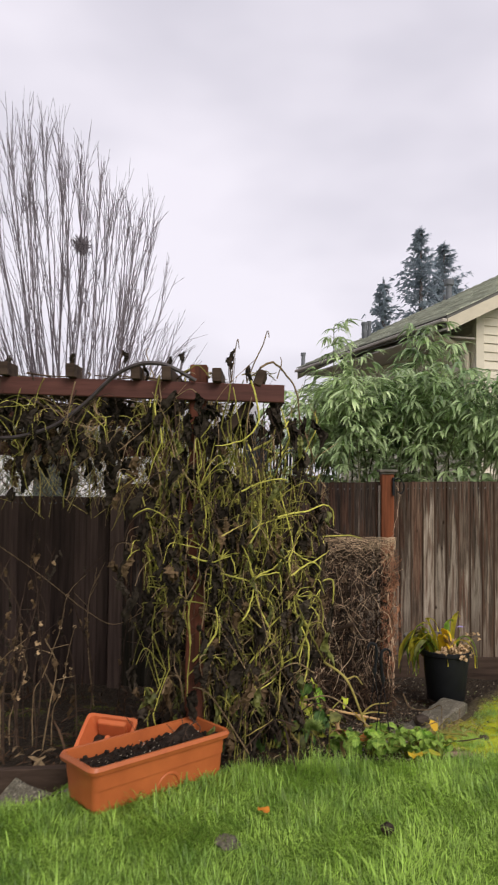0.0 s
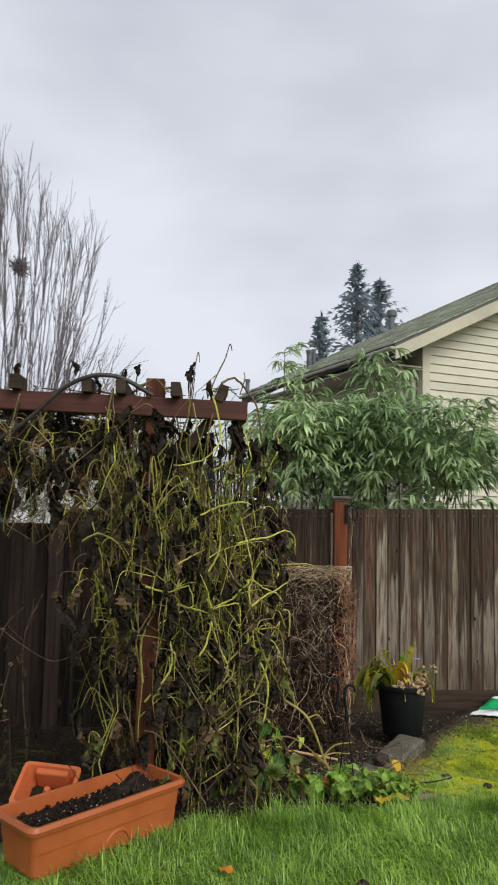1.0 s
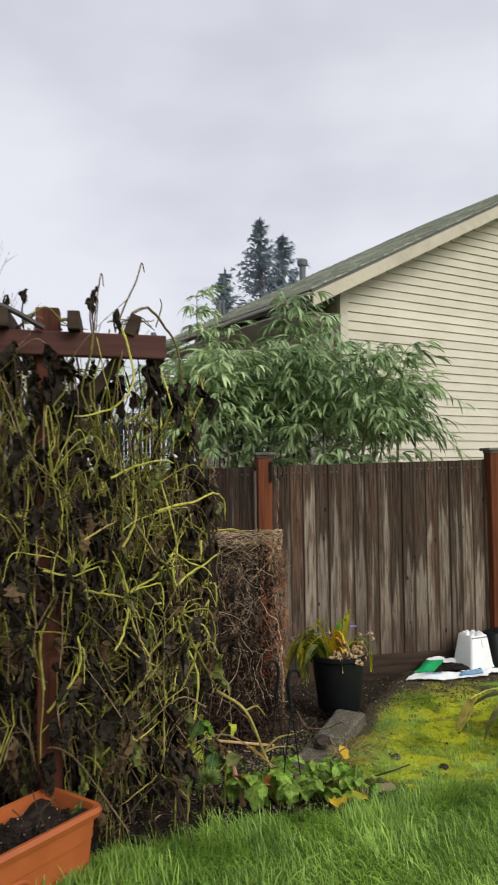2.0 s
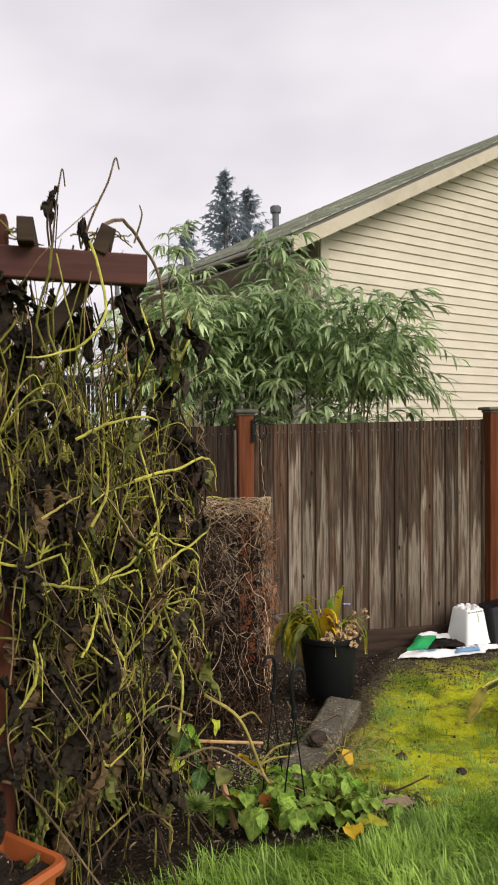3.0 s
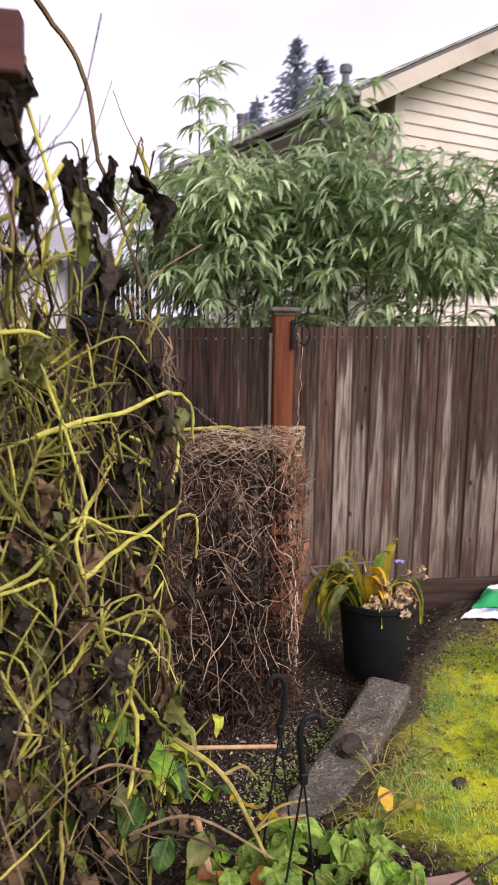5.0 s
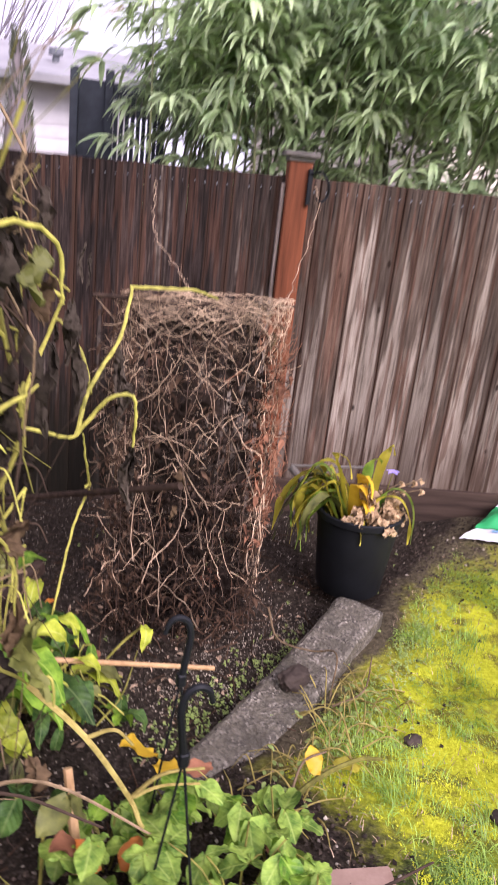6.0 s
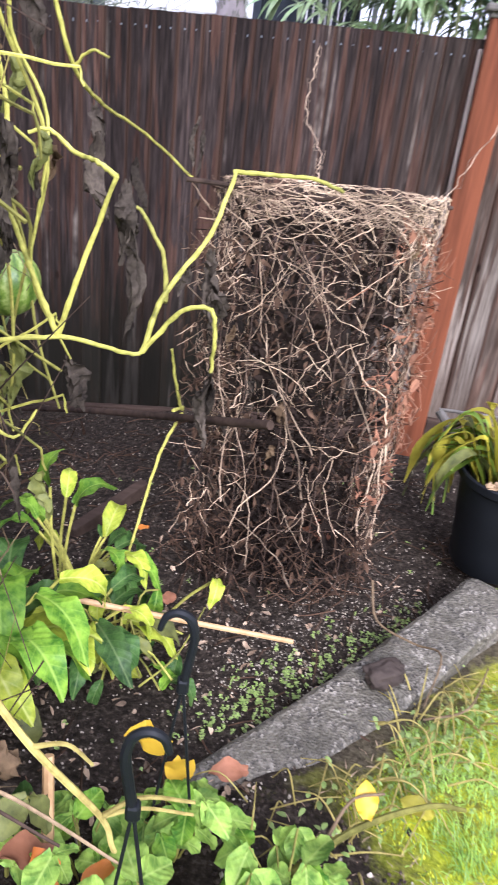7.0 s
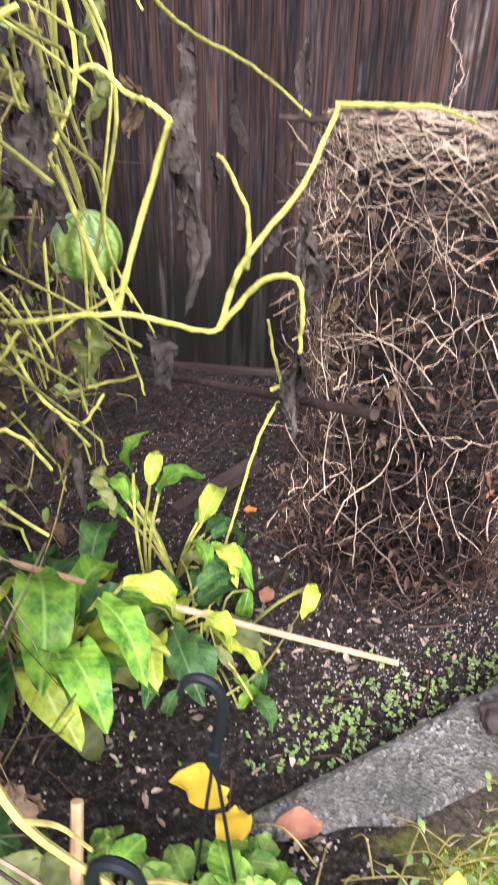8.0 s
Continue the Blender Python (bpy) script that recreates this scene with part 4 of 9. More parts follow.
def leaf_blade(g, p, d, length, width, droop, side, segs=4, mi=0, fold=0.25):
    """A folded, arching blade that starts at p towards d."""
    d = d.normalized()
    s = d.cross(Vector((0, 0, 1)))
    s = s.normalized() if s.length > 1e-3 else Vector((1, 0, 0))
    s = (s * math.cos(side) + s.cross(d) * math.sin(side)).normalized()
    n = s.cross(d)
    vs = []
    q, step = Vector(p), length / segs
    for k in range(segs + 1):
        t = k / segs
        w = width * (math.sin(math.pi * min(0.06 + 0.94 * t, 1.0)) ** 0.75) * (1.25 - 0.6 * t)
        vs += [q - s * w + n * w * fold, q, q + s * w + n * w * fold]
        d = (d + Vector((0, 0, -droop / segs))).normalized()
        q = q + d * step
    fs = []
    for k in range(segs):
        a = k * 3
        fs += [(a, a + 1, a + 4, a + 3), (a + 1, a + 2, a + 5, a + 4)]
    g.add(vs, fs, mi)


def bamboo():
    th = thing("bamboo_clump", "dense wet green bamboo with drooping leaves behind the fence", "bamboo", at=(2.0, 7.2, 0))
    r = random.Random(12)
    leaves = Geo()

    def fan(p, out, n, size):
        for k in range(n):
            a = r.uniform(-1.1, 1.1)
            d = (Matrix.Rotation(a, 3, "Z") @ out + Vector((0, 0, r.uniform(-0.35, 0.45)))).normalized()
            leaf_blade(leaves, p, d, size * r.uniform(0.65, 1.15), size * r.uniform(0.058, 0.088), r.uniform(0.7, 1.9), r.uniform(-0.6, 0.6), 4)
    tall = [(1.25, 7.3, 3.02), (1.45, 7.35, 2.75), (2.05, 7.35, 3.0), (2.2, 7.3, 3.02), (2.3, 7.35, 2.85), (2.15, 7.5, 2.8)]
    for k in range(70):
        if k < len(tall):
            x, y, top = tall[k]
            lean = Vector((r.uniform(-0.12, 0.12), -0.08, 0))
        else:
            x, y = r.uniform(0.9, 3.0), r.uniform(6.75, 7.75)
            env = 2.58 - 0.07 * abs(x - 1.9) - (0.30 * max(0, x - 2.45)) - 0.4 * max(0, 1.05 - x)
            top = env - abs(r.gauss(0, 0.22))
            lean = Vector((r.uniform(-0.22, 0.3) + 0.22 * max(0, x - 2.2), r.uniform(-0.28, 0.12), 0))
        p0 = Vector((x - lean.x, y, -0.05))
        ln = spline([p0, Vector((x - 0.6 * lean.x, y, top * 0.5)), Vector((x + 0.1 * lean.x, y + 0.3 * lean.y, top * 0.85)), Vector((x + 0.9 * lean.x, y + lean.y, top))], 7)
        part("culm", Geo().tube(ln, taper(0.010, 0.003, len(ln)), 5), "culm", th)
        thin = k < len(tall)
        for i, p in enumerate(ln):
            if p.z < 1.28:
                continue
            for q in range((r.choice((2, 2, 3)) if p.z > 1.75 else r.choice((0, 1, 2))) if not thin else 2):
                a = r.uniform(0, 6.283)
                out = Vector((math.cos(a), math.sin(a) - 0.25, 0.15)).normalized()
                L = r.uniform(0.06, 0.34) * (1.0 if not thin or p.z < 2.4 else 0.6)
                e = p + out * L + Vector((0, 0, 0.10 * L))
                leaves.tube([p, p.lerp(e, 0.5) + Vector((0, 0, 0.02)), e], [0.003, 0.0022, 0.0014], 3, cap=False)
                fan(e, out, r.choice((4, 5, 6)), r.uniform(0.15, 0.24))
                fan(p.lerp(e, 0.55), out, 2, 0.15)
    # long sprays that hang out over the fence to the east
    for k in range(16):
        a = Vector((r.uniform(2.5, 2.95), r.uniform(6.8, 7.2), r.uniform(1.75, 2.2)))
        e = a + Vector((r.uniform(0.35, 0.8), r.uniform(-0.25, 0.1), r.uniform(-0.45, 0.05)))
        ln = spline([a, a.lerp(e, 0.5) + Vector((0, 0, 0.10)), e], 5)
        leaves.tube(ln, taper(0.004, 0.0015, len(ln)), 3, cap=False)
        for p in ln[2:]:
            fan(p, (e - a).normalized(), 2, 0.16)
    tagged(part("foliage", leaves, "bamboo", th, "long drooping leaf blades"), kind="stuff")


bamboo()


def shrub(x0, x1, y, z1, seed, n):
    r, g = random.Random(seed), Geo()
    for k in range(n):
        p = Vector((r.uniform(x0, x1), y + r.uniform(-0.4, 0.4), r.uniform(0, z1)))
        g.tube([p, p + rand_vec(r, 0.12), p + rand_vec(r, 0.3) + Vector((0, 0, 0.15))], [0.006, 0.004, 0.002], 3, cap=False)
        if k % 3 == 0:
            leaf_blade(g, p, rand_vec(r, 1) + Vector((0, 0, 0.2)), r.uniform(0.05, 0.1), 0.016, 0.6, r.uniform(-1, 1), 2)
    solo("bare_shrub", g, "hedge", "grey twiggy shrub beyond the fence", "shrub")


shrub(-3.6, -0.9, 9.2, 2.1, 31, 1300)
shrub(-3.2, -1.0, 11.0, 2.3, 32, 900)


# ---- the pergola ----
def pergola():
    th = thing("pergola", "low red-brown timber pergola hung with dead squash vines", "pergola", at=(0.3, 3.58, 0.2))
    part("front_beam", Geo().box((-3.0, -0.02, 0.0), (0.0, 0.02, 0.083), pose(0.714, 3.575, 1.907, 0, 1.35, 0), bevel=0.004), "pergola", th, "wet red-brown front beam")
    part("front_post", Geo().box((0.265, 3.598, 0.0), (0.347, 3.678, 2.09), bevel=0.005), "pergola_up", th, "square timber post")
    part("knee_brace", Geo().box((-0.022, -0.02, -0.012), (0.022, 0.02, 0.325), pose(0.352, 3.632, 1.665, 0, 39, 0), bevel=0.003), "kick", th, "dark slanting brace")
    part("front_post", Geo().box((-2.1, 3.598, 0.0), (-2.018, 3.678, 2.09), bevel=0.005), "pergola_up", th, "square timber post")
    for z in (1.925, 1.70):
        part("rear_beam", Geo().box((-3.0, 5.56, z), (-0.08, 5.60, z + 0.10), bevel=0.004), "pergola", th, "rear beam")
    for x in (-1.75, -2.9):
        part("rear_post", Geo().box((x, 5.602, -0.15), (x + 0.085, 5.687, 2.05), bevel=0.005), "pergola_up", th)
    for x, long in ((0.40, 0.3), (0.165, 2.35), (0.02, 0.15), (-0.285, 0.15), (-0.60, 0.15), (-0.95, 2.35), (-1.3, 2.35), (-1.7, 2.35)):
        g = Geo().box((-0.021, 0.0, 0.0), (0.021, long, 0.062), pose(x, 3.50, 1.991 + 0.0236 * (0.714 - x), 0, 0, 0), bevel=0.003)
        part("rafter", g, "kick", th, "dark rafter laid across the beam")
    part("rafter", Geo().box((-0.021, 0.0, 0.0), (0.021, 0.24, 0.075), pose(0.585, 3.545, 1.990, 0, 22, 0), bevel=0.003), "kick", th, "slanting dark rafter end")


pergola()


# ---- the dead squash vine on the pergola ----
def crumpled(seed, length, width):
    """A wilted leaf that hangs shrivelled from its stalk, with torn lobes."""
    r, g = random.Random(seed), Geo()
    ph = [r.uniform(0, 6.28) for _ in range(6)]
    nu, nv = 10, 16
    lean = r.uniform(-0.25, 0.25)
    tear = [r.uniform(0.55, 1.1) for _ in range(nv + 1)]

    def fn(u, v):
        a = (u - 0.5) * 2
        w = width * (math.sin(math.pi * (0.08 + 0.88 * v)) ** 0.8) * tear[int(v * nv)]
        twist = 1.6 * math.sin(2.2 * v + ph[0])
        x, y = a * w * 0.6, 0.75 * w * math.sin(a * 4.2 + ph[2] + 2.0 * v)
        c, q = math.cos(twist), math.sin(twist)
        return (x * c - y * q + lean * v * length + 0.014 * math.sin(6 * v + ph[1]),
                x * q + y * c + 0.012 * noise.noise((a * 3, v * 7, seed)) + 0.015 * math.sin(4 * v + ph[4]),
                -length * v * (1 - 0.22 * abs(a) * abs(math.sin(3 * a + ph[3]))) + 0.014 * noise.noise((a * 4, v * 6, seed + 9.0)))
    g.grid(fn, nu, nv)
    # fine wrinkles and a shredded rim
    g.v = [(x + 0.007 * noise.noise((90 * x, 60 * y, 45 * z + seed)), y + 0.009 * noise.noise((60 * x + seed, 90 * y, 38 * z)), z + 0.012 * noise.noise((120 * x, 120 * y, 25 * z + 3.0))) for x, y, z in g.v]
    return g


WILT = {}
for _k, (_mat) in enumerate(("withered", "withered", "withered", "withered_tan", "withered_olive")):
    WILT[_k] = [crumpled(40 + 7 * _k + q, R.uniform(0.11, 0.20), R.uniform(0.028, 0.055)).mesh("withered_leaf", _mat, True) for q in range(4)]


LEAVES, BULK = {}, {}


def vine_back(p):
    """Keeps the dead growth behind the face where the live stalks branch."""
    if p.x > 0.42:
        p.y = max(p.y, 3.625 + 0.844 * (p.x - 0.5) + 0.16 * (0.5 + 0.5 * math.sin(37.0 * p.x + 23.0 * p.z)))
    return p


WILT_MAT = ("withered", "withered", "withered", "withered_tan", "withered_olive")


def hang_leaf(parent, p, r, size=1.0, kinds=(0, 1, 2, 3, 4), slim=1.0):
    p = Vector(p)
    if parent.name == "squash_vine" and p.y > 3.46 + (1.5 - p.x):
        return
    if parent.name == "squash_vine" and p.x > 0.42 and p.z < 1.55 and r.random() < 0.85:
        p = vine_back(p)
    kind = r.choice(kinds)
    me = r.choice(WILT[kind])
    size *= 0.8
    m = Matrix.Translation(p) @ Matrix.Rotation(r.uniform(0, 6.283), 4, "Z") @ Matrix.Rotation(r.uniform(-0.25, 0.25), 4, "X") @ Matrix.Diagonal((size * slim, size * slim, size * r.uniform(0.8, 1.25), 1))
    LEAVES[parent.name] = LEAVES.get(parent.name, 0) + 1
    if LEAVES[parent.name] > 300:
        # past the first few hundred the leaves join one mesh
        g = BULK.setdefault((parent.name, WILT_MAT[kind]), Geo())
        g.add([m @ v.co for v in me.vertices], [tuple(f.vertices) for f in me.polygons])
        return
    put("withered_leaf", me, m, parent)


def kinked(pts, r, jit=0.007, per=3):
    """Nearly straight lengths with small kinks, as old stalks have."""
    pts = [Vector(p) for p in pts]
    out = []
    for a, b in zip(pts, pts[1:]):
        for k in range(per):
            out.append(a.lerp(b, k / per) + (rand_vec(r, jit) if k else Vector()))
    return out + [pts[-1]]


def squash_vine():
    th = thing("squash_vine", "dying squash vine, yellow-green stalks and blackened leaves, hanging from the pergola", "vine", at=(0.45, 3.7, 0.2))
    r = random.Random(77)

    def strand(top, foot, sway, mat, rad, petioles, kinds):
        n = max(4, int((top - foot).length / 0.22))
        pts = [top]
        for k in range(1, n):
            pts.append(top.lerp(foot, k / n) + rand_vec(r, sway))
        pts.append(foot)
        for q in pts:
            if q.z < 1.6:
                vine_back(q)
            q.y = min(q.y, 3.42 + 1.5 - q.x)
        ln = kinked(pts, r, 0.008, 3)
        g = Geo().tube(ln, taper(rad, rad * 0.75, len(ln)), 6)
        for q in range(petioles):
            i = r.randrange(1 + (len(ln) > 12) * 2, len(ln) - 1)
            p = ln[i]
            a = r.uniform(0, 6.283)
            L = r.uniform(0.10, 0.24)
            out = Vector((math.cos(a), math.sin(a) * 0.8 - 0.15, 0))
            e = p + out * L * 0.8 + Vector((0, 0, r.uniform(-0.05, 0.16)))
            tip = e + out * r.uniform(0.01, 0.05) + Vector((0, 0, -r.uniform(0.02, 0.10)))
            e.x, tip.x = min(e.x, 0.93), min(tip.x, 0.95)
            l2 = spline([p, p.lerp(e, 0.5) + Vector((0, 0, r.uniform(0.0, 0.04))), e, tip], 4)
            g.tube(l2, taper(rad * 0.85, rad * 0.5, len(l2)), 5)
            if r.random() < 0.80:
                hang_leaf(th, tip, r, r.uniform(0.6, 1.15), kinds)
        if r.random() < 0.7:
            c = ln[r.randrange(len(ln))]
            turns = [c + Vector((0.02 * math.cos(t), 0.02 * math.sin(t), -0.012 * t)) for t in (0, 1, 2, 3, 4, 5, 6, 7, 8, 9)]
            g.tube(turns, 0.0014, 3)
        part("stalk", g, mat, th, "", True)

    # the curtain that falls from the beam's east end, and back along the rafters
    for k in range(62):
        y = 3.48 + 0.82 * r.random() ** 1.25
        far = smooth01((y - 3.5) / 0.6)
        xm = 0.70 + 0.22 * far
        x = 0.10 + (xm - 0.10) * r.random()
        if 0.18 < x < 0.42 and y < 3.7:
            y += 0.22
        top = Vector((min(x, 0.86), y, r.uniform(1.88, 2.06) - 0.25 * far * r.random() - 0.35 * smooth01((x - 0.68) / 0.2)))
        fz = r.choice((0.16, 0.16, 0.2, 0.45, 0.8, 1.1)) if y < 3.85 else r.choice((0.6, 0.8, 1.1))
        foot = Vector((max(0.06, min(x * r.uniform(0.85, 1.12) + r.uniform(-0.1, 0.1), xm + 0.03)), min(max(y + r.uniform(-0.12, 0.15), 3.48), 4.35), fz))
        mat = r.choices(("stem_yellow", "stem_olive", "stem_tan", "stem_dark"), (3, 5, 5, 4))[0]
        strand(top, foot, 0.07, mat, r.uniform(0.0020, 0.0038), r.choice((3, 4, 5)), (0, 1, 2, 3, 3, 4))
    # clumps of shrivelled leaves
    for k in range(120):
        y = 3.48 + 0.8 * r.random() ** 1.3
        c = Vector((r.uniform(0.08, 0.72 + 0.22 * smooth01((y - 3.5) / 0.6)), y, r.uniform(0.26, 0.95) if r.random() < 0.7 else r.uniform(0.95, 1.5)))
        if y < 3.66 and 0.2 < c.x < 0.4:
            continue
        for q in range(r.choice((3, 4, 5))):
            hang_leaf(th, c + rand_vec(r, 0.045), r, r.uniform(0.55, 1.1), (0, 1, 2, 3, 3, 4))
    # what hangs over the front of the post
    for k in range(20):
        x = r.uniform(0.17, 0.46)
        top = Vector((x, r.uniform(3.50, 3.545), r.uniform(1.55, 1.98)))
        foot = Vector((x + r.uniform(-0.10, 0.10), r.uniform(3.47, 3.56), max(0.3, top.z - r.uniform(0.35, 1.1))))
        strand(top, foot, 0.035, r.choice(("stem_dark", "stem_tan", "stem_olive", "stem_yellow")), r.uniform(0.0020, 0.0036), r.choice((3, 4, 5)), (0, 1, 2, 2, 3))
    for k in range(16):
        c = Vector((r.uniform(0.20, 0.42), r.uniform(3.49, 3.56), r.uniform(0.55, 1.9)))
        for q in range(r.choice((1, 2, 3))):
            hang_leaf(th, c + rand_vec(r, 0.03), r, r.uniform(0.6, 1.1), (0, 1, 2))
    # long yellow-green vines that climb through it, with leaf stalks fanning from their joints
    def held(p):
        p.y = min(max(p.y, 3.47), 4.28)
        p.x = min(max(p.x, 0.08), 0.70 + 0.22 * smooth01((p.y - 3.5) / 0.6))
        vine_back(p)
        p.y = min(p.y, 3.50 + 1.5 - p.x)
        return p

    for k in range(19):
        p = held(Vector((r.uniform(0.18, 0.88), r.uniform(3.48, 4.0), r.uniform(0.3, 0.85))))
        top = r.uniform(1.2, 1.72)
        pts, drift = [p], r.uniform(-0.04, 0.04)
        while pts[-1].z < top:
            q = pts[-1] + Vector((drift + r.uniform(-0.10, 0.10), r.uniform(-0.06, 0.06), r.uniform(0.06, 0.19)))
            pts.append(held(q))
        ln = spline(pts, 3)
        bright = "stem_yellow" if k % 3 else "stem_olive"
        part("stalk", Geo().tube(ln, [q * (1.0 + 0.18 * (i % 3 == 0)) for i, q in enumerate(taper(0.0048, 0.0032, len(ln)))], 7), bright, th, "", True)
        for c in pts[1:-1]:
            g, mat = Geo(), r.choice(("stem_yellow", "stem_olive")) if c.z > 0.85 else r.choice(("stem_olive", "stem_olive", "stem_tan", "stem_yellow"))
            for q in range(r.choice((1, 2, 3, 3))):
                a = r.uniform(0, 6.283)
                d = Vector((math.cos(a), 0.55 * math.sin(a) - 0.12, r.uniform(-0.15, 0.75))).normalized()
                L = r.uniform(0.13, 0.30)
                e = held(c + d * L)
                knee = held(e + Vector((d.x, d.y, 0)) * 0.03 + Vector((0, 0, -r.uniform(0.01, 0.03))))
                tip = knee + Vector((r.uniform(-0.01, 0.02), 0, -r.uniform(0.05, 0.13)))
                l2 = spline([c, c.lerp(e, 0.5) + Vector((0, 0, r.uniform(-0.01, 0.025))), e, knee, tip], 4)
                g.tube(l2, taper(0.0036, 0.0012, len(l2)), 6)
                if r.random() < 0.6:
                    hang_leaf(th, tip, r, r.uniform(0.6, 1.05), (0, 1, 2, 2, 3))
            part("leaf_stalk", g, mat, th, "", True)
    # dark leaves bunched under the beam
    for k in range(36):
        c = Vector((r.uniform(-1.2, 0.56), r.uniform(3.50, 3.86), r.uniform(1.80, 1.96)))
        if 0.2 < c.x < 0.42 and c.y > 3.56:
            c.y = 3.53
        for q in range(r.choice((1, 2, 3))):
            hang_leaf(th, c + rand_vec(r, 0.04), r, r.uniform(0.8, 1.25), (0, 1, 2))
    for k in range(14):
        y = r.uniform(3.5, 4.0)
        c = Vector((r.uniform(0.5, 0.72 + 0.2 * smooth01((y - 3.5) / 0.6)), y, r.uniform(0.3, 0.75)))
        for q in range(3):
            hang_leaf(th, c + rand_vec(r, 0.05), r, r.uniform(0.7, 1.2), (0, 1, 2))
    # low sprawl at the foot
    for k in range(26):
        a = Vector((r.uniform(0.15, 0.9), r.uniform(3.5, 4.0), r.uniform(0.25, 0.6)))
        e = a + Vector((r.uniform(-0.3, 0.4), r.uniform(-0.2, 0.25), -r.uniform(0.0, 0.3)))
        e.z = max(e.z, lie(e.x, e.y) + 0.02)
        ln = spline([a, a.lerp(e, 0.4) + Vector((0, 0, 0.08)), e], 5)
        part("stalk", Geo().tube(ln, taper(0.0042, 0.0026, len(ln)), 5), r.choice(("stem_olive", "stem_tan", "stem_dark", "stem_dark")), th, "", True)
        hang_leaf(th, ln[6], r, r.uniform(0.7, 1.1), (0, 3, 4))
    # hanging leaves along the beam and rafters to the west
    for k in range(44):
        x = r.uniform(-1.25, 0.15)
        y = r.choice((r.uniform(3.48, 3.7), r.uniform(3.7, 5.4)))
        top = Vector((x, y, r.uniform(1.9, 2.06)))
        foot = Vector((x + r.uniform(-0.12, 0.12), y + r.uniform(-0.1, 0.1), r.uniform(1.38, 1.75)))
        mat = r.choices(("stem_yellow", "stem_olive", "stem_tan", "stem_dark"), (2, 2, 4, 5))[0]
        strand(top, foot, 0.05, mat, r.uniform(0.0018, 0.0034), r.choice((2, 3, 4)), (0, 1, 2))
    # columns of black leaves and a tan web of stems below the western beams
    for k in range(40):
        c = Vector((r.uniform(-1.25, 0.12), r.choice((r.uniform(3.60, 3.75), r.uniform(3.7, 4.6), r.uniform(5.40, 5.55))), r.uniform(1.68, 1.95)))
        for q in range(r.choice((2, 3, 4))):
            hang_leaf(th, c + Vector((r.uniform(-0.015, 0.015), r.uniform(-0.02, 0.02), -0.07 * q)), r, r.uniform(0.6, 1.0), (0, 1, 2, 3))
    web = {"stem_tan": Geo(), "stem_dark": Geo(), "stem_pale": Geo()}
    for k in range(620):
        c = Vector((r.uniform(-1.5, 0.15), r.choice((r.uniform(3.6, 4.4), r.uniform(5.2, 5.55))), r.uniform(1.42, 1.95)))
        d = Vector((r.uniform(-0.6, 0.6), r.uniform(-0.3, 0.3), r.choice((-1, 1)) * r.uniform(0.2, 1.0))).normalized() * r.uniform(0.06, 0.2)
        ln = spline([c - d, c + rand_vec(r, 0.035), c + d], 3)
        web[r.choice(("stem_tan", "stem_tan", "stem_dark", "stem_pale", "stem_pale"))].tube(ln, taper(r.uniform(0.0012, 0.0026), 0.0009, len(ln)), 4, cap=False)
    for mat, g in web.items():
        tagged(part("dry_tendril_haze", g, mat, th, "thin dry tendrils below the beams"), kind="stuff")
    # a mat of dead vine on the rafters, added to shade the bed and fence
    mat_g = {"stem_dark": Geo(), "stem_tan": Geo()}
    for k in range(170):
        c = Vector((r.uniform(-2.2, 0.28), r.uniform(3.8, 5.6), 2.045 + r.uniform(-0.02, 0.03)))
        a = r.uniform(0, 6.283)
        d = Vector((math.cos(a), math.sin(a), r.uniform(-0.06, 0.06))) * r.uniform(0.1, 0.35)
        ln = spline([c - d, c + rand_vec(r, 0.03), c + d], 3)
        mat_g[r.choice(("stem_dark", "stem_dark", "stem_tan"))].tube(ln, taper(0.005, 0.0025, len(ln)), 4, cap=False)
    lay = Geo()
    for k in range(420):
        c = Vector((r.uniform(-2.2, 0.25), r.uniform(3.9, 5.6), 2.03 + r.uniform(-0.02, 0.02)))
        a = r.uniform(0, 6.283)
        leaf_blade(lay, c, Vector((math.cos(a), math.sin(a), r.uniform(-0.1, 0.1))), r.uniform(0.10, 0.2), r.uniform(0.03, 0.06), 0.25, r.uniform(-0.4, 0.4), 4, 0, 0.4)
    for mat, g in mat_g.items():
        tagged(part("vine_mat", g, mat, th, "dead stems added over the rafters to shade the bed"), kind="stuff")
    tagged(part("leaf_mat", lay, "withered", th, "dead leaves added over the rafters to shade the bed"), kind="stuff")
    # upright shoots and leaf stubs above the beam
    for pts, rad in (
        (((0.54, 3.57, 2.01), (0.575, 3.56, 2.10), (0.612, 3.56, 2.18), (0.632, 3.56, 2.246), (0.642, 3.56, 2.215)), 0.0035),
        (((0.465, 3.57, 2.0), (0.475, 3.56, 2.10), (0.492, 3.56, 2.205), (0.50, 3.56, 2.16)), 0.003),
        (((0.10, 3.57, 2.02), (0.06, 3.56, 2.14), (0.075, 3.56, 2.16)), 0.003),
        (((0.68, 3.56, 2.02), (0.70, 3.55, 2.09), (0.695, 3.55, 2.12)), 0.003),
    ):
        ln = spline(pts, 6)
        part("shoot", Geo().tube(ln, taper(rad, rad * 0.6, len(ln)), 5), "stem_tan", th, "", True)
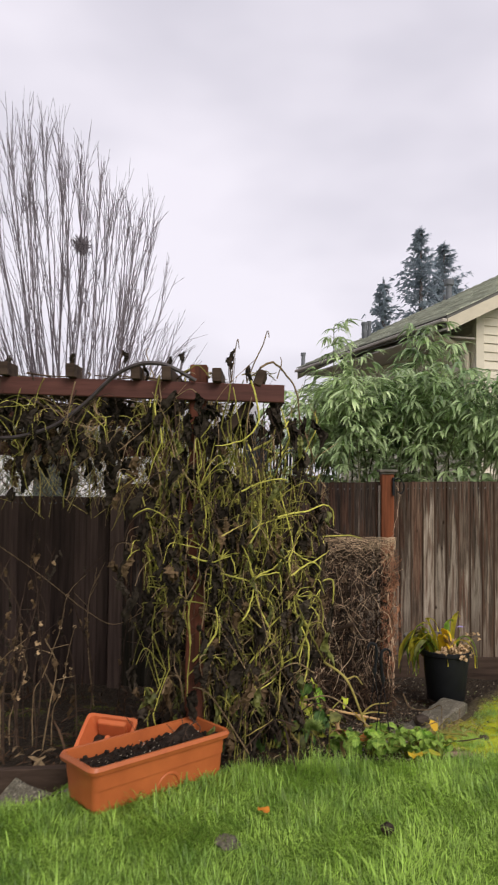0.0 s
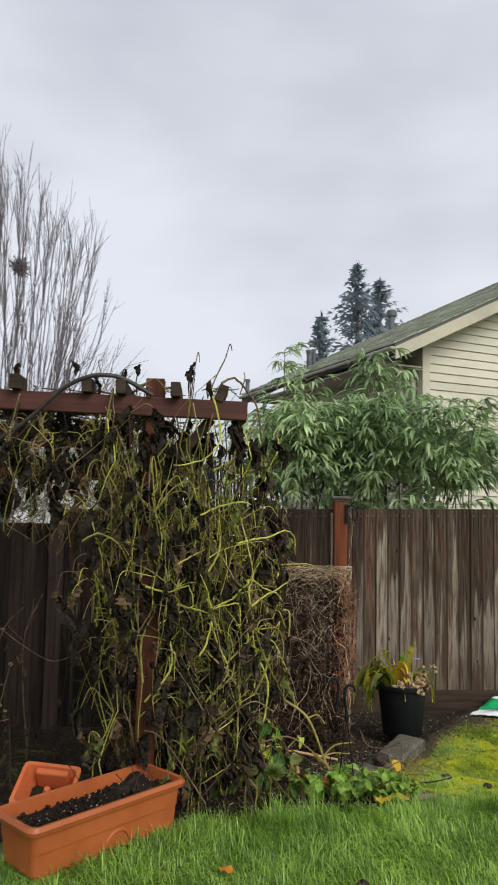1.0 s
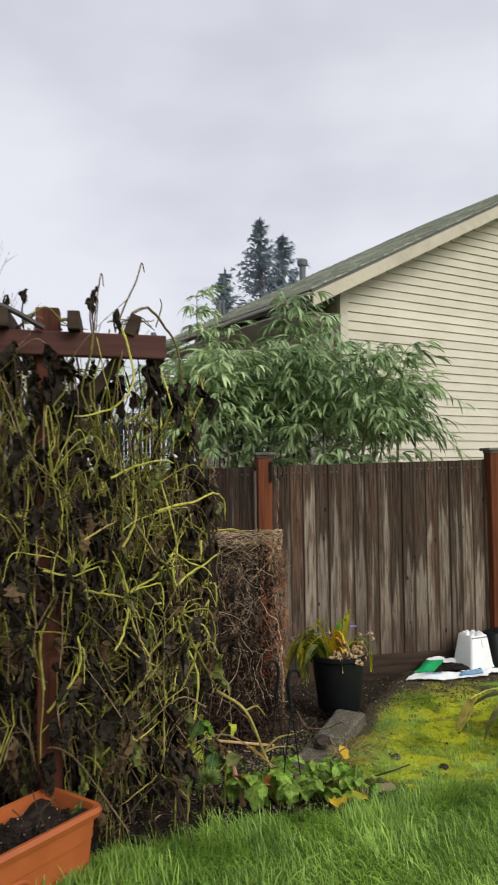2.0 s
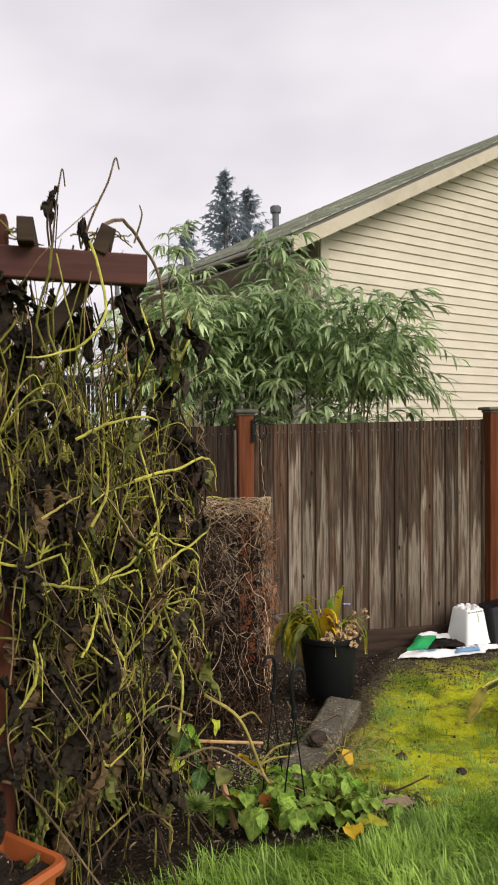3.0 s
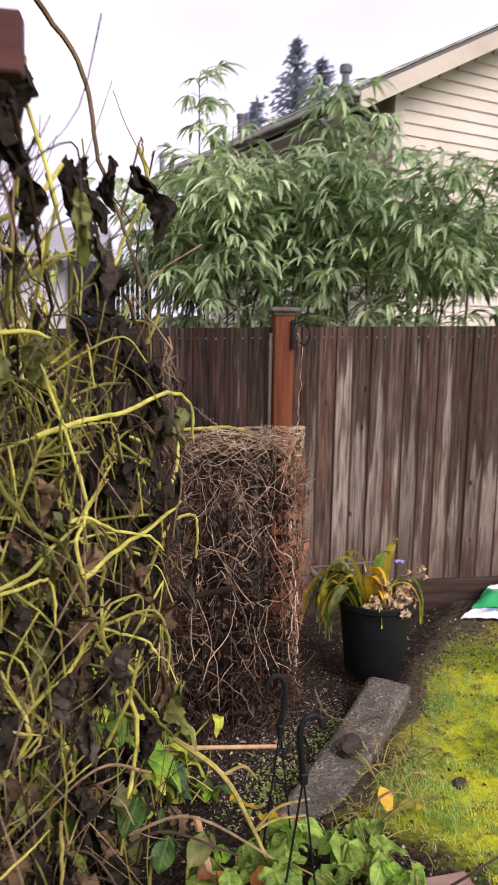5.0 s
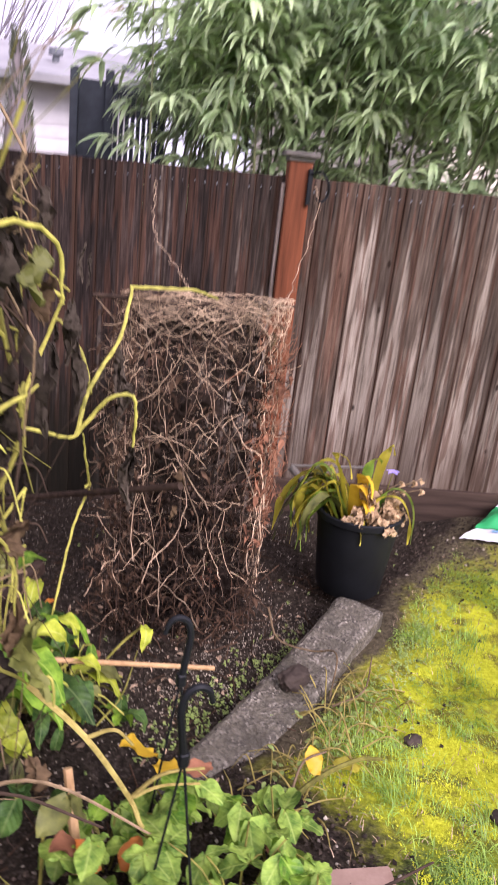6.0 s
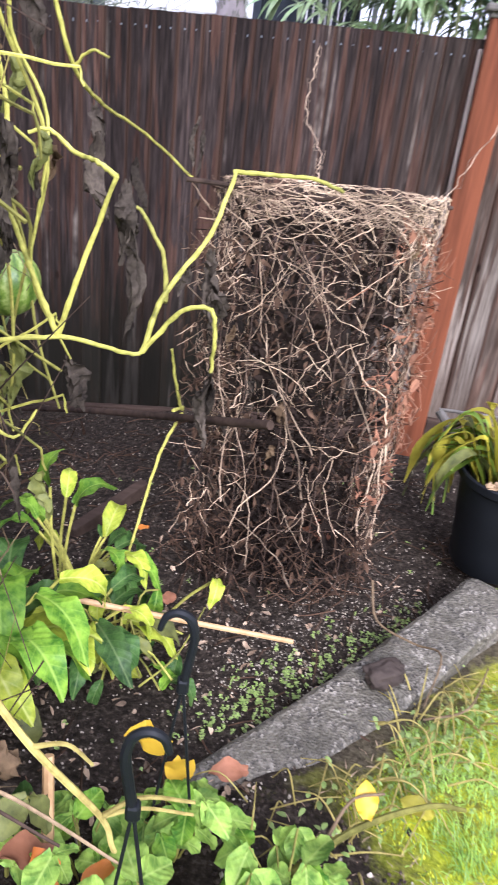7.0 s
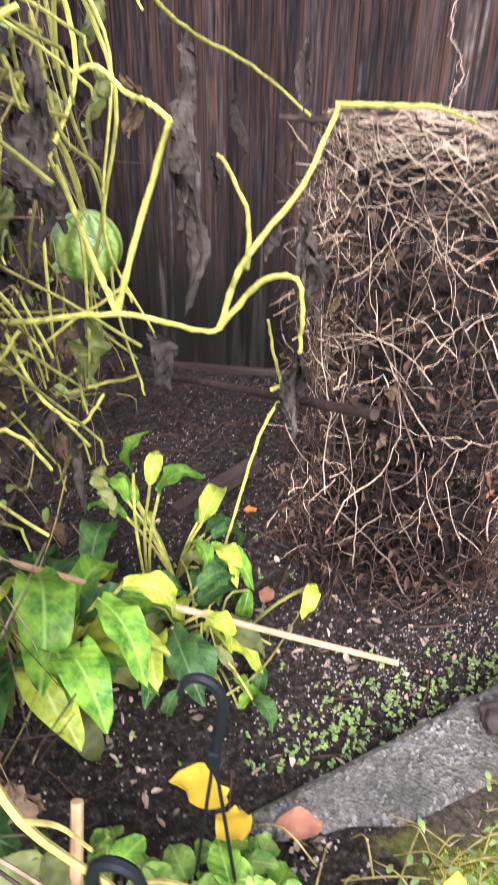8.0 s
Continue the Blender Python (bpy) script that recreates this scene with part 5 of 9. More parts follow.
    for x, z in ((0.475, 2.16), (0.468, 2.13), (0.24, 2.14), (0.06, 2.10), (-0.05, 2.15), (-0.28, 2.13), (-0.6, 2.12), (-0.75, 2.1), (0.55, 2.08), (0.17, 2.12)):
        hang_leaf(th, (x, 3.56, z), r, r.uniform(0.5, 0.8), (0, 1, 2))
        part("shoot", Geo().tube(spline([(x - 0.01, 3.57, 2.0), (x - 0.015, 3.56, 0.5 * (z + 2.0)), (x, 3.56, z)], 3), 0.003, 5), "stem_dark", th)
    for k in range(12):
        a = Vector((r.uniform(0.2, 0.6), r.uniform(3.52, 3.66), 2.04))
        L = r.uniform(0.06, 0.15)
        ln = kinked(spline([a, a + Vector((0.5 * L, 0, r.uniform(0.0, 0.035))), a + Vector((L, r.uniform(-0.05, 0.05), r.uniform(-0.03, 0.02)))], 3), r, 0.004, 2)
        part("stalk", Geo().tube(ln, taper(0.0030, 0.0018, len(ln)), 5), r.choice(("stem_tan", "stem_pale", "stem_tan", "stem_olive")), th, "", True)
    # the long runner that trails down to the lawn's corner, and the curling stalk beside it
    def worn_tip(radii):
        return radii[:-2] + [radii[-2] * 0.75, radii[-1] * 0.4]

    def runner(pts, rad, mat):
        ln = kinked(spline(pts, 2), r, 0.004, 2)
        part("runner", Geo().tube(ln, worn_tip(taper(rad * 0.52, rad * 0.34, len(ln))), 7), mat, th, "", True)

    runner(((0.61, 3.70, 1.32), (0.67, 3.74, 1.21), (0.73, 3.79, 1.14), (0.76, 3.82, 1.05), (0.78, 3.84, 0.97), (0.84, 3.89, 0.81), (0.90, 3.95, 0.70), (0.943, 4.02, 0.60)), 0.010, "stem_olive")
    runner(((0.943, 4.015, 0.605), (0.97, 4.005, 0.638), (0.99, 4.0, 0.62), (0.995, 3.995, 0.55)), 0.007, "stem_yellow")
    runner(((0.43, 3.54, 1.11), (0.49, 3.59, 1.09), (0.56, 3.65, 1.06), (0.60, 3.69, 1.01), (0.63, 3.71, 0.96)), 0.009, "stem_yellow")
    runner(((0.69, 3.76, 1.36), (0.77, 3.83, 1.38), (0.85, 3.89, 1.39), (0.93, 3.96, 1.42), (0.98, 4.01, 1.39), (0.99, 4.02, 1.30)), 0.010, "stem_yellow")
    runner(((0.52, 3.53, 1.49), (0.60, 3.55, 1.53), (0.70, 3.57, 1.55), (0.74, 3.58, 1.54)), 0.009, "stem_yellow")
    runner(((0.56, 3.48, 2.0), (0.60, 3.46, 1.82), (0.52, 3.46, 1.72), (0.40, 3.48, 1.70)), 0.008, "stem_yellow")
    runner(((0.02, 3.45, 1.36), (0.10, 3.44, 1.41), (0.21, 3.45, 1.36)), 0.008, "stem_yellow")
    runner(((0.30, 3.48, 1.19), (0.40, 3.46, 1.17), (0.48, 3.46, 1.20), (0.50, 3.46, 1.12)), 0.008, "stem_yellow")
    # the branching of the live stalks on the south-east face
    def live_stalk(pts, rad):
        ln = kinked(spline(pts, 2), r, 0.003, 2)
        part("stalk", Geo().tube(ln, worn_tip([q * (1 + 0.1 * math.sin(2.3 * i)) for i, q in enumerate(taper(rad * 0.86, rad * 0.58, len(ln)))]), 7), "stem_yellow", th, "", True)

    live_stalk(((0.56, 3.65, 1.06), (0.61, 3.70, 1.09), (0.67, 3.74, 1.11), (0.71, 3.78, 1.15), (0.76, 3.82, 1.18)), 0.0055)
    live_stalk(((0.76, 3.82, 1.07), (0.83, 3.88, 1.11), (0.90, 3.94, 1.14), (0.96, 3.99, 1.18)), 0.006)
    live_stalk(((0.74, 3.80, 1.19), (0.77, 3.83, 1.19), (0.82, 3.87, 1.15), (0.89, 3.93, 1.12), (0.92, 3.95, 1.08)), 0.0045)
    live_stalk(((0.79, 3.84, 0.96), (0.83, 3.88, 0.96), (0.90, 3.94, 0.95), (0.93, 3.96, 0.88), (0.93, 3.97, 0.78)), 0.0045)
    live_stalk(((0.79, 3.84, 0.96), (0.84, 3.89, 0.92), (0.89, 3.93, 0.88), (0.91, 3.95, 0.83)), 0.004)
    live_stalk(((0.79, 3.84, 0.96), (0.81, 3.86, 1.00), (0.87, 3.91, 1.00)), 0.004)
    live_stalk(((0.56, 3.65, 1.06), (0.60, 3.69, 1.08), (0.67, 3.74, 1.09), (0.70, 3.77, 1.09), (0.71, 3.78, 1.05), (0.71, 3.77, 0.99)), 0.0045)
    live_stalk(((0.76, 3.82, 1.08), (0.75, 3.81, 1.15), (0.77, 3.83, 1.22), (0.72, 3.78, 1.42), (0.70, 3.77, 1.49)), 0.005)
    def side_stalk(pts, rad, mat):
        ln = kinked(spline(pts, 2), r, 0.003, 2)
        part("stalk", Geo().tube(ln, worn_tip([q * (1 + 0.1 * math.sin(2.3 * i)) for i, q in enumerate(taper(rad * 0.86, rad * 0.58, len(ln)))]), 7), mat, th, "", True)

    side_stalk(((0.56, 3.65, 0.90), (0.62, 3.70, 0.83), (0.69, 3.76, 0.78)), 0.0045, "stem_pale")
    side_stalk(((0.66, 3.74, 0.75), (0.68, 3.75, 0.78), (0.69, 3.76, 0.84)), 0.0035, "stem_pale")
    side_stalk(((0.49, 3.59, 0.70), (0.50, 3.60, 0.61), (0.53, 3.63, 0.47), (0.52, 3.62, 0.36)), 0.005, "stem_olive")
    side_stalk(((0.71, 3.78, 0.58), (0.71, 3.78, 0.47), (0.69, 3.76, 0.39), (0.62, 3.70, 0.36), (0.55, 3.64, 0.34)), 0.005, "stem_pale")
    side_stalk(((0.69, 3.76, 0.39), (0.78, 3.84, 0.28), (0.81, 3.86, 0.23), (0.80, 3.86, 0.16)), 0.0045, "stem_pale")
    side_stalk(((0.53, 3.63, 0.88), (0.56, 3.65, 0.93), (0.58, 3.67, 1.04), (0.56, 3.65, 1.15), (0.52, 3.62, 1.24)), 0.005, "stem_yellow")
    side_stalk(((0.56, 3.65, 1.24), (0.60, 3.68, 1.31), (0.61, 3.70, 1.37), (0.61, 3.70, 1.45)), 0.006, "stem_yellow")
    side_stalk(((0.43, 3.55, 1.28), (0.48, 3.58, 1.31), (0.54, 3.63, 1.34)), 0.005, "stem_pale")
    side_stalk(((0.59, 3.68, 0.56), (0.61, 3.69, 0.54), (0.69, 3.76, 0.58)), 0.0045, "stem_yellow")
    # stalks that fall past the beam's end, with bunches of blackened leaves
    def falling_stalk(pts, rad, mat):
        ln = kinked(spline(pts, 2), r, 0.003, 2)
        part("stalk", Geo().tube(ln, taper(rad, rad * 0.65, len(ln)), 7), mat, th, "", True)

    falling_stalk(((0.60, 3.62, 2.08), (0.66, 3.70, 2.12), (0.72, 3.80, 2.08), (0.77, 3.85, 2.02), (0.79, 3.87, 1.95), (0.80, 3.89, 1.86), (0.84, 3.92, 1.76), (0.88, 3.95, 1.63)), 0.0055, "stem_tan")
    falling_stalk(((0.57, 3.69, 1.69), (0.64, 3.75, 1.73), (0.70, 3.80, 1.78), (0.74, 3.83, 1.84)), 0.0065, "stem_yellow")
    falling_stalk(((0.61, 3.72, 1.71), (0.66, 3.77, 1.68), (0.72, 3.81, 1.68)), 0.005, "stem_yellow")
    falling_stalk(((0.875, 3.95, 1.90), (0.895, 3.965, 1.83), (0.85, 3.93, 1.73), (0.82, 3.90, 1.65)), 0.005, "stem_yellow")
    falling_stalk(((0.84, 3.92, 1.76), (0.87, 3.90, 1.87), (0.88, 3.888, 1.905), (0.882, 3.885, 1.87)), 0.0025, "stem_tan")
    def leaf_bunch(p, n, s):
        for q in range(n):
            hang_leaf(th, Vector(p) + rand_vec(r, 0.012), r, s * r.uniform(0.9, 1.15), (0, 1, 2))

    leaf_bunch((0.882, 3.885, 1.865), 1, 1.15)
    leaf_bunch((0.69, 3.70, 1.97), 3, 0.9)
    leaf_bunch((0.76, 3.85, 1.85), 3, 1.1)
    leaf_bunch((0.81, 3.90, 1.86), 2, 0.7)
    leaf_bunch((0.68, 3.78, 1.82), 2, 0.8)
    leaf_bunch((0.81, 3.91, 1.67), 2, 1.0)
    leaf_bunch((0.55, 3.64, 1.85), 3, 1.0)
    leaf_bunch((0.665, 3.60, 1.905), 2, 1.15)
    # a limp strand of dead leaves at the curtain's back corner
    ln = kinked(spline([(0.84, 3.95, 1.62), (0.90, 4.0, 1.46), (0.91, 4.0, 1.3), (0.93, 4.0, 1.1), (0.91, 4.0, 0.85)], 3), r, 0.006, 2)
    part("stalk", Geo().tube(ln, taper(0.004, 0.0025, len(ln)), 5), "stem_dark", th, "", True)
    for k in range(8):
        hang_leaf(th, ln[2 + (k * (len(ln) - 4)) // 8] + rand_vec(r, 0.015), r, r.uniform(0.75, 1.15), (0, 1, 2))
    # a haze of thin dry tendrils and stalks through the whole curtain
    fine = {"stem_tan": Geo(), "stem_olive": Geo(), "stem_dark": Geo()}
    for k in range(560):
        c = Vector((r.uniform(0.06, 0.94), r.uniform(3.48, 4.3), r.uniform(0.25, 1.95)))
        if c.x > 0.70 + 0.24 * smooth01((c.y - 3.5) / 0.6) or (c.y < 3.66 and 0.22 < c.x < 0.38):
            continue
        d = Vector((r.uniform(-0.5, 0.5), r.uniform(-0.4, 0.4), r.choice((-1, -1, 1)) * r.uniform(0.3, 1.0))).normalized() * r.uniform(0.08, 0.24)
        ln = spline([c - d, c + rand_vec(r, 0.035), c + d], 3)
        fine[r.choice(("stem_tan", "stem_olive", "stem_dark", "stem_dark"))].tube(ln, taper(r.uniform(0.0010, 0.0022), 0.0008, len(ln)), 4, cap=False)
    for mat, g in fine.items():
        tagged(part("dry_tendril_haze", g, mat, th, "thin dry tendrils"), kind="stuff")
    for (name, mat), g in list(BULK.items()):
        if name == th.name:
            tagged(part("leaf_litter", g, mat, th, "shrivelled hanging leaves", True), kind="stuff")
    return th


def garden_vine():
    """The second length of vine, over the bed, with bare forked stalks and a gourd."""
    th = thing("squash_vine", "bare yellow-green squash stalks forking over the bed beside the wire trellis", "vine", at=(0.7, 4.8, 0.0))
    r = random.Random(5)
    def bare_stalk(pts, rad):
        ln = kinked(spline(pts, 3), r, 0.0022, 2)
        part("stalk", Geo().tube(ln, [q * (1 + 0.12 * math.sin(2.7 * i)) for i, q in enumerate(taper(rad * 0.66, rad * 0.46, len(ln)))], 8), "stem_yellow", th, "", True)

    bare_stalk(((0.40, 4.55, 0.80), (0.60, 4.62, 0.83), (0.763, 4.68, 0.855), (0.88, 4.79, 0.80), (0.905, 4.81, 0.80)), 0.0095)
    bare_stalk(((0.905, 4.81, 0.80), (0.98, 4.83, 0.90), (1.05, 4.84, 0.915), (1.06, 4.85, 0.84), (1.055, 4.86, 0.76)), 0.009)
    bare_stalk(((0.905, 4.81, 0.80), (0.93, 4.87, 0.92), (0.995, 4.99, 1.04), (1.012, 5.12, 1.165)), 0.0105)
    bare_stalk(((1.005, 5.12, 1.165), (1.10, 5.13, 1.17), (1.20, 5.14, 1.172), (1.27, 5.15, 1.15)), 0.009)
    bare_stalk(((0.93, 4.88, 0.90), (0.90, 4.95, 0.98), (0.84, 4.98, 1.06), (0.815, 4.985, 1.08)), 0.0085)
    bare_stalk(((0.763, 4.68, 0.855), (0.81, 4.69, 1.00), (0.88, 4.70, 1.19)), 0.010)
    bare_stalk(((0.763, 4.68, 0.855), (0.73, 4.68, 0.93), (0.685, 4.69, 1.03), (0.655, 4.695, 1.10)), 0.010)
    bare_stalk(((0.88, 4.70, 1.19), (0.83, 4.72, 1.21), (0.78, 4.74, 1.215), (0.72, 4.75, 1.25), (0.68, 4.74, 1.24)), 0.008)
    bare_stalk(((0.55, 5.0, 1.64), (0.59, 5.05, 1.48), (0.612, 5.1, 1.345), (0.60, 5.3, 1.255), (0.63, 5.55, 1.17), (0.74, 5.7, 1.04)), 0.0085)
    bare_stalk(((0.612, 5.1, 1.35), (0.66, 5.09, 1.385), (0.705, 5.08, 1.375)), 0.006)
    bare_stalk(((0.90, 5.10, 0.52), (0.902, 5.19, 0.48), (0.86, 5.12, 0.36), (0.82, 5.05, 0.12), (0.80, 5.0, 0.0)), 0.008)
    bare_stalk(((0.905, 5.16, 0.50), (0.895, 5.12, 0.60), (0.885, 5.1, 0.70)), 0.0075)
    bare_stalk(((0.35, 4.6, 1.42), (0.48, 4.60, 1.36), (0.60, 4.56, 1.30), (0.70, 4.60, 1.34)), 0.010)
    bare_stalk(((0.30, 4.4, 1.15), (0.42, 4.45, 1.08), (0.55, 4.5, 1.16), (0.64, 4.52, 1.26)), 0.009)
    bare_stalk(((0.28, 4.4, 0.62), (0.45, 4.45, 0.60), (0.60, 4.52, 0.65), (0.66, 4.56, 0.55)), 0.008)
    bare_stalk(((0.32, 4.5, 0.95), (0.43, 4.52, 0.80), (0.50, 4.5, 0.62), (0.48, 4.5, 0.35), (0.46, 4.5, 0.05)), 0.008)
    bare_stalk(((0.56, 4.6, 0.82), (0.60, 4.62, 0.68), (0.66, 4.66, 0.60), (0.70, 4.7, 0.66)), 0.007)
    bare_stalk(((0.45, 4.5, 0.60), (0.55, 4.56, 0.74), (0.60, 4.6, 0.82)), 0.008)
    for k in range(48):
        a = Vector((r.uniform(0.05, 0.55), r.uniform(4.2, 5.2), r.uniform(1.1, 1.9)))
        e = a + Vector((r.uniform(-0.1, 0.22), r.uniform(-0.1, 0.1), -r.uniform(0.4, 1.2)))
        e.z = max(e.z, 0.55)
        pts = [a] + [a.lerp(e, f) + rand_vec(r, 0.06) for f in (0.25, 0.5, 0.75)] + [e]
        ln = spline(pts, 5)
        part("stalk", Geo().tube(ln, taper(0.006, 0.003, len(ln)), 5), r.choice(("stem_yellow", "stem_olive", "stem_olive", "stem_tan")), th, "", True)
        if r.random() < 0.75:
            hang_leaf(th, ln[r.randrange(3, len(ln))], r, r.uniform(0.7, 1.2), (0, 1, 2, 4))
    haze = {"stem_tan": Geo(), "stem_pale": Geo(), "stem_dark": Geo(), "weed": Geo()}
    for k in range(420):
        c = Vector((r.uniform(0.0, 0.64), r.uniform(4.35, 5.25), r.uniform(0.25, 1.75)))
        if c.x > 0.64 - 0.25 * smooth01((c.y - 4.7) / 0.4):
            continue
        d = Vector((r.uniform(-0.6, 0.6), r.uniform(-0.4, 0.4), r.uniform(-1.0, 1.0))).normalized() * r.uniform(0.04, 0.16)
        ln = spline([c - d, c + rand_vec(r, 0.035), c + d, c + d + rand_vec(r, 0.03)], 3)
        haze[r.choice(("stem_tan", "stem_tan", "stem_pale", "stem_dark", "stem_dark"))].tube(ln, taper(r.uniform(0.0010, 0.0022), 0.0008, len(ln)), 4, cap=False)
        if k % 6 == 0:
            for q in range(3):
                leaf_blade(haze["weed"], c + rand_vec(r, 0.03), rand_vec(r, 1) + Vector((0, 0, 0.3)), r.uniform(0.02, 0.045), r.uniform(0.007, 0.015), 0.8, r.uniform(-0.8, 0.8), 4, 0, 0.3)
    for mat, g in haze.items():
        tagged(part("dry_tendril_haze" if mat != "weed" else "small_leaves", g, mat, th, "thin dry tendrils" if mat != "weed" else "small green leaves on the old vine"), kind="stuff")
    for k in range(70):
        c = Vector((r.uniform(0.05, 0.5), r.uniform(4.5, 5.2), r.uniform(0.2, 1.6)))
        hang_leaf(th, c, r, r.uniform(0.7, 1.3), (0, 1, 2, 3, 4))
    for k in range(84):
        c = Vector((r.uniform(0.15, 0.62), r.uniform(4.3, 4.85), r.uniform(0.42, 1.6)))
        d = Vector((r.uniform(-1, 1), r.uniform(-0.5, 0.5), r.uniform(-0.7, 0.7))).normalized() * r.uniform(0.09, 0.22)
        ln = kinked([c - d, c + rand_vec(r, 0.02), c + d, c + d + Vector((0.01, 0, -r.uniform(0.03, 0.08)))], r, 0.004, 3)
        part("stalk", Geo().tube(ln, taper(0.0045, 0.0025, len(ln)), 5), r.choice(("stem_yellow", "stem_yellow", "stem_olive")), th, "", True)
        if r.random() < 0.4:
            hang_leaf(th, ln[-1], r, r.uniform(0.6, 1.0), (0, 2, 3, 4))
    def dead_leaf(p, s):
        hang_leaf(th, p, r, 1.15 * s, (0, 1, 2), 0.62)

    dead_leaf((0.895, 4.71, 1.18), 1.25)
    dead_leaf((0.905, 4.71, 1.13), 1.2)
    dead_leaf((0.71, 4.6, 1.28), 1.6)
    dead_leaf((0.70, 4.61, 1.22), 1.5)
    dead_leaf((1.058, 4.86, 0.76), 1.3)
    dead_leaf((1.05, 4.87, 0.74), 1.4)
    dead_leaf((0.99, 5.03, 1.0), 1.3)
    dead_leaf((1.0, 5.05, 0.94), 1.2)
    dead_leaf((0.62, 5.2, 1.2), 1.3)
    dead_leaf((0.57, 5.3, 1.25), 1.2)
    dead_leaf((0.66, 5.4, 1.12), 1.1)
    dead_leaf((0.815, 4.985, 1.08), 0.7)
    dead_leaf((0.95, 4.98, 0.98), 0.8)
    dead_leaf((0.90, 5.18, 0.52), 0.8)
    dead_leaf((0.68, 4.6, 0.62), 0.9)
    dead_leaf((0.62, 4.54, 0.6), 1.0)
    dead_leaf((0.83, 5.4, 1.25), 0.7)
    dead_leaf((0.86, 5.38, 1.22), 0.6)
    dead_leaf((0.58, 4.5, 1.2), 1.2)
    dead_leaf((0.70, 4.60, 1.1), 1.1)
    dead_leaf((0.45, 4.5, 0.75), 1.0)
    g = Geo()
    prof = [(0.080 * math.sin(math.pi * k / 16) * (1 + 0.06 * math.cos(math.pi * k / 16)), 0.084 * math.cos(math.pi * k / 16)) for k in range(17)]
    nn = 40
    vs, fs = [], []
    for rr, z in prof:
        for s in range(nn):
            a = 2 * math.pi * s / nn
            q = rr * (1 + 0.02 * math.cos(10 * a))
            vs.append((0.485 + q * math.cos(a), 4.98 + q * math.sin(a), 0.845 + z))
    for k in range(len(prof) - 1):
        fs += [(k * nn + s, k * nn + (s + 1) % nn, (k + 1) * nn + (s + 1) % nn, (k + 1) * nn + s) for s in range(nn)]
    g.add(vs, fs)
    part("gourd", g, "gourd", th, "round netted lime-green gourd", True)
    part("gourd_stalk", Geo().tube(spline([(0.485, 4.98, 0.925), (0.48, 4.97, 1.0), (0.46, 4.95, 1.08), (0.42, 4.9, 1.15)], 4), 0.008, 6), "stem_yellow", th, "", True)


squash_vine()
garden_vine()


# ---- the hose looped over the beam ----
ln = spline([(-1.3, 3.50, 1.77), (-0.90, 3.50, 1.725), (-0.60, 3.50, 1.725), (-0.472, 3.50, 1.742), (-0.341, 3.50, 1.79), (-0.211, 3.50, 1.889), (-0.082, 3.50, 2.014), (0.022, 3.50, 2.07), (0.10, 3.51, 2.082), (0.18, 3.52, 2.068), (0.30, 3.54, 2.005)], 8)
solo("garden_hose", Geo().tube(ln, 0.0095, 8), "hose", "dark thin hose looped over the pergola beam", "hose", smooth=True)


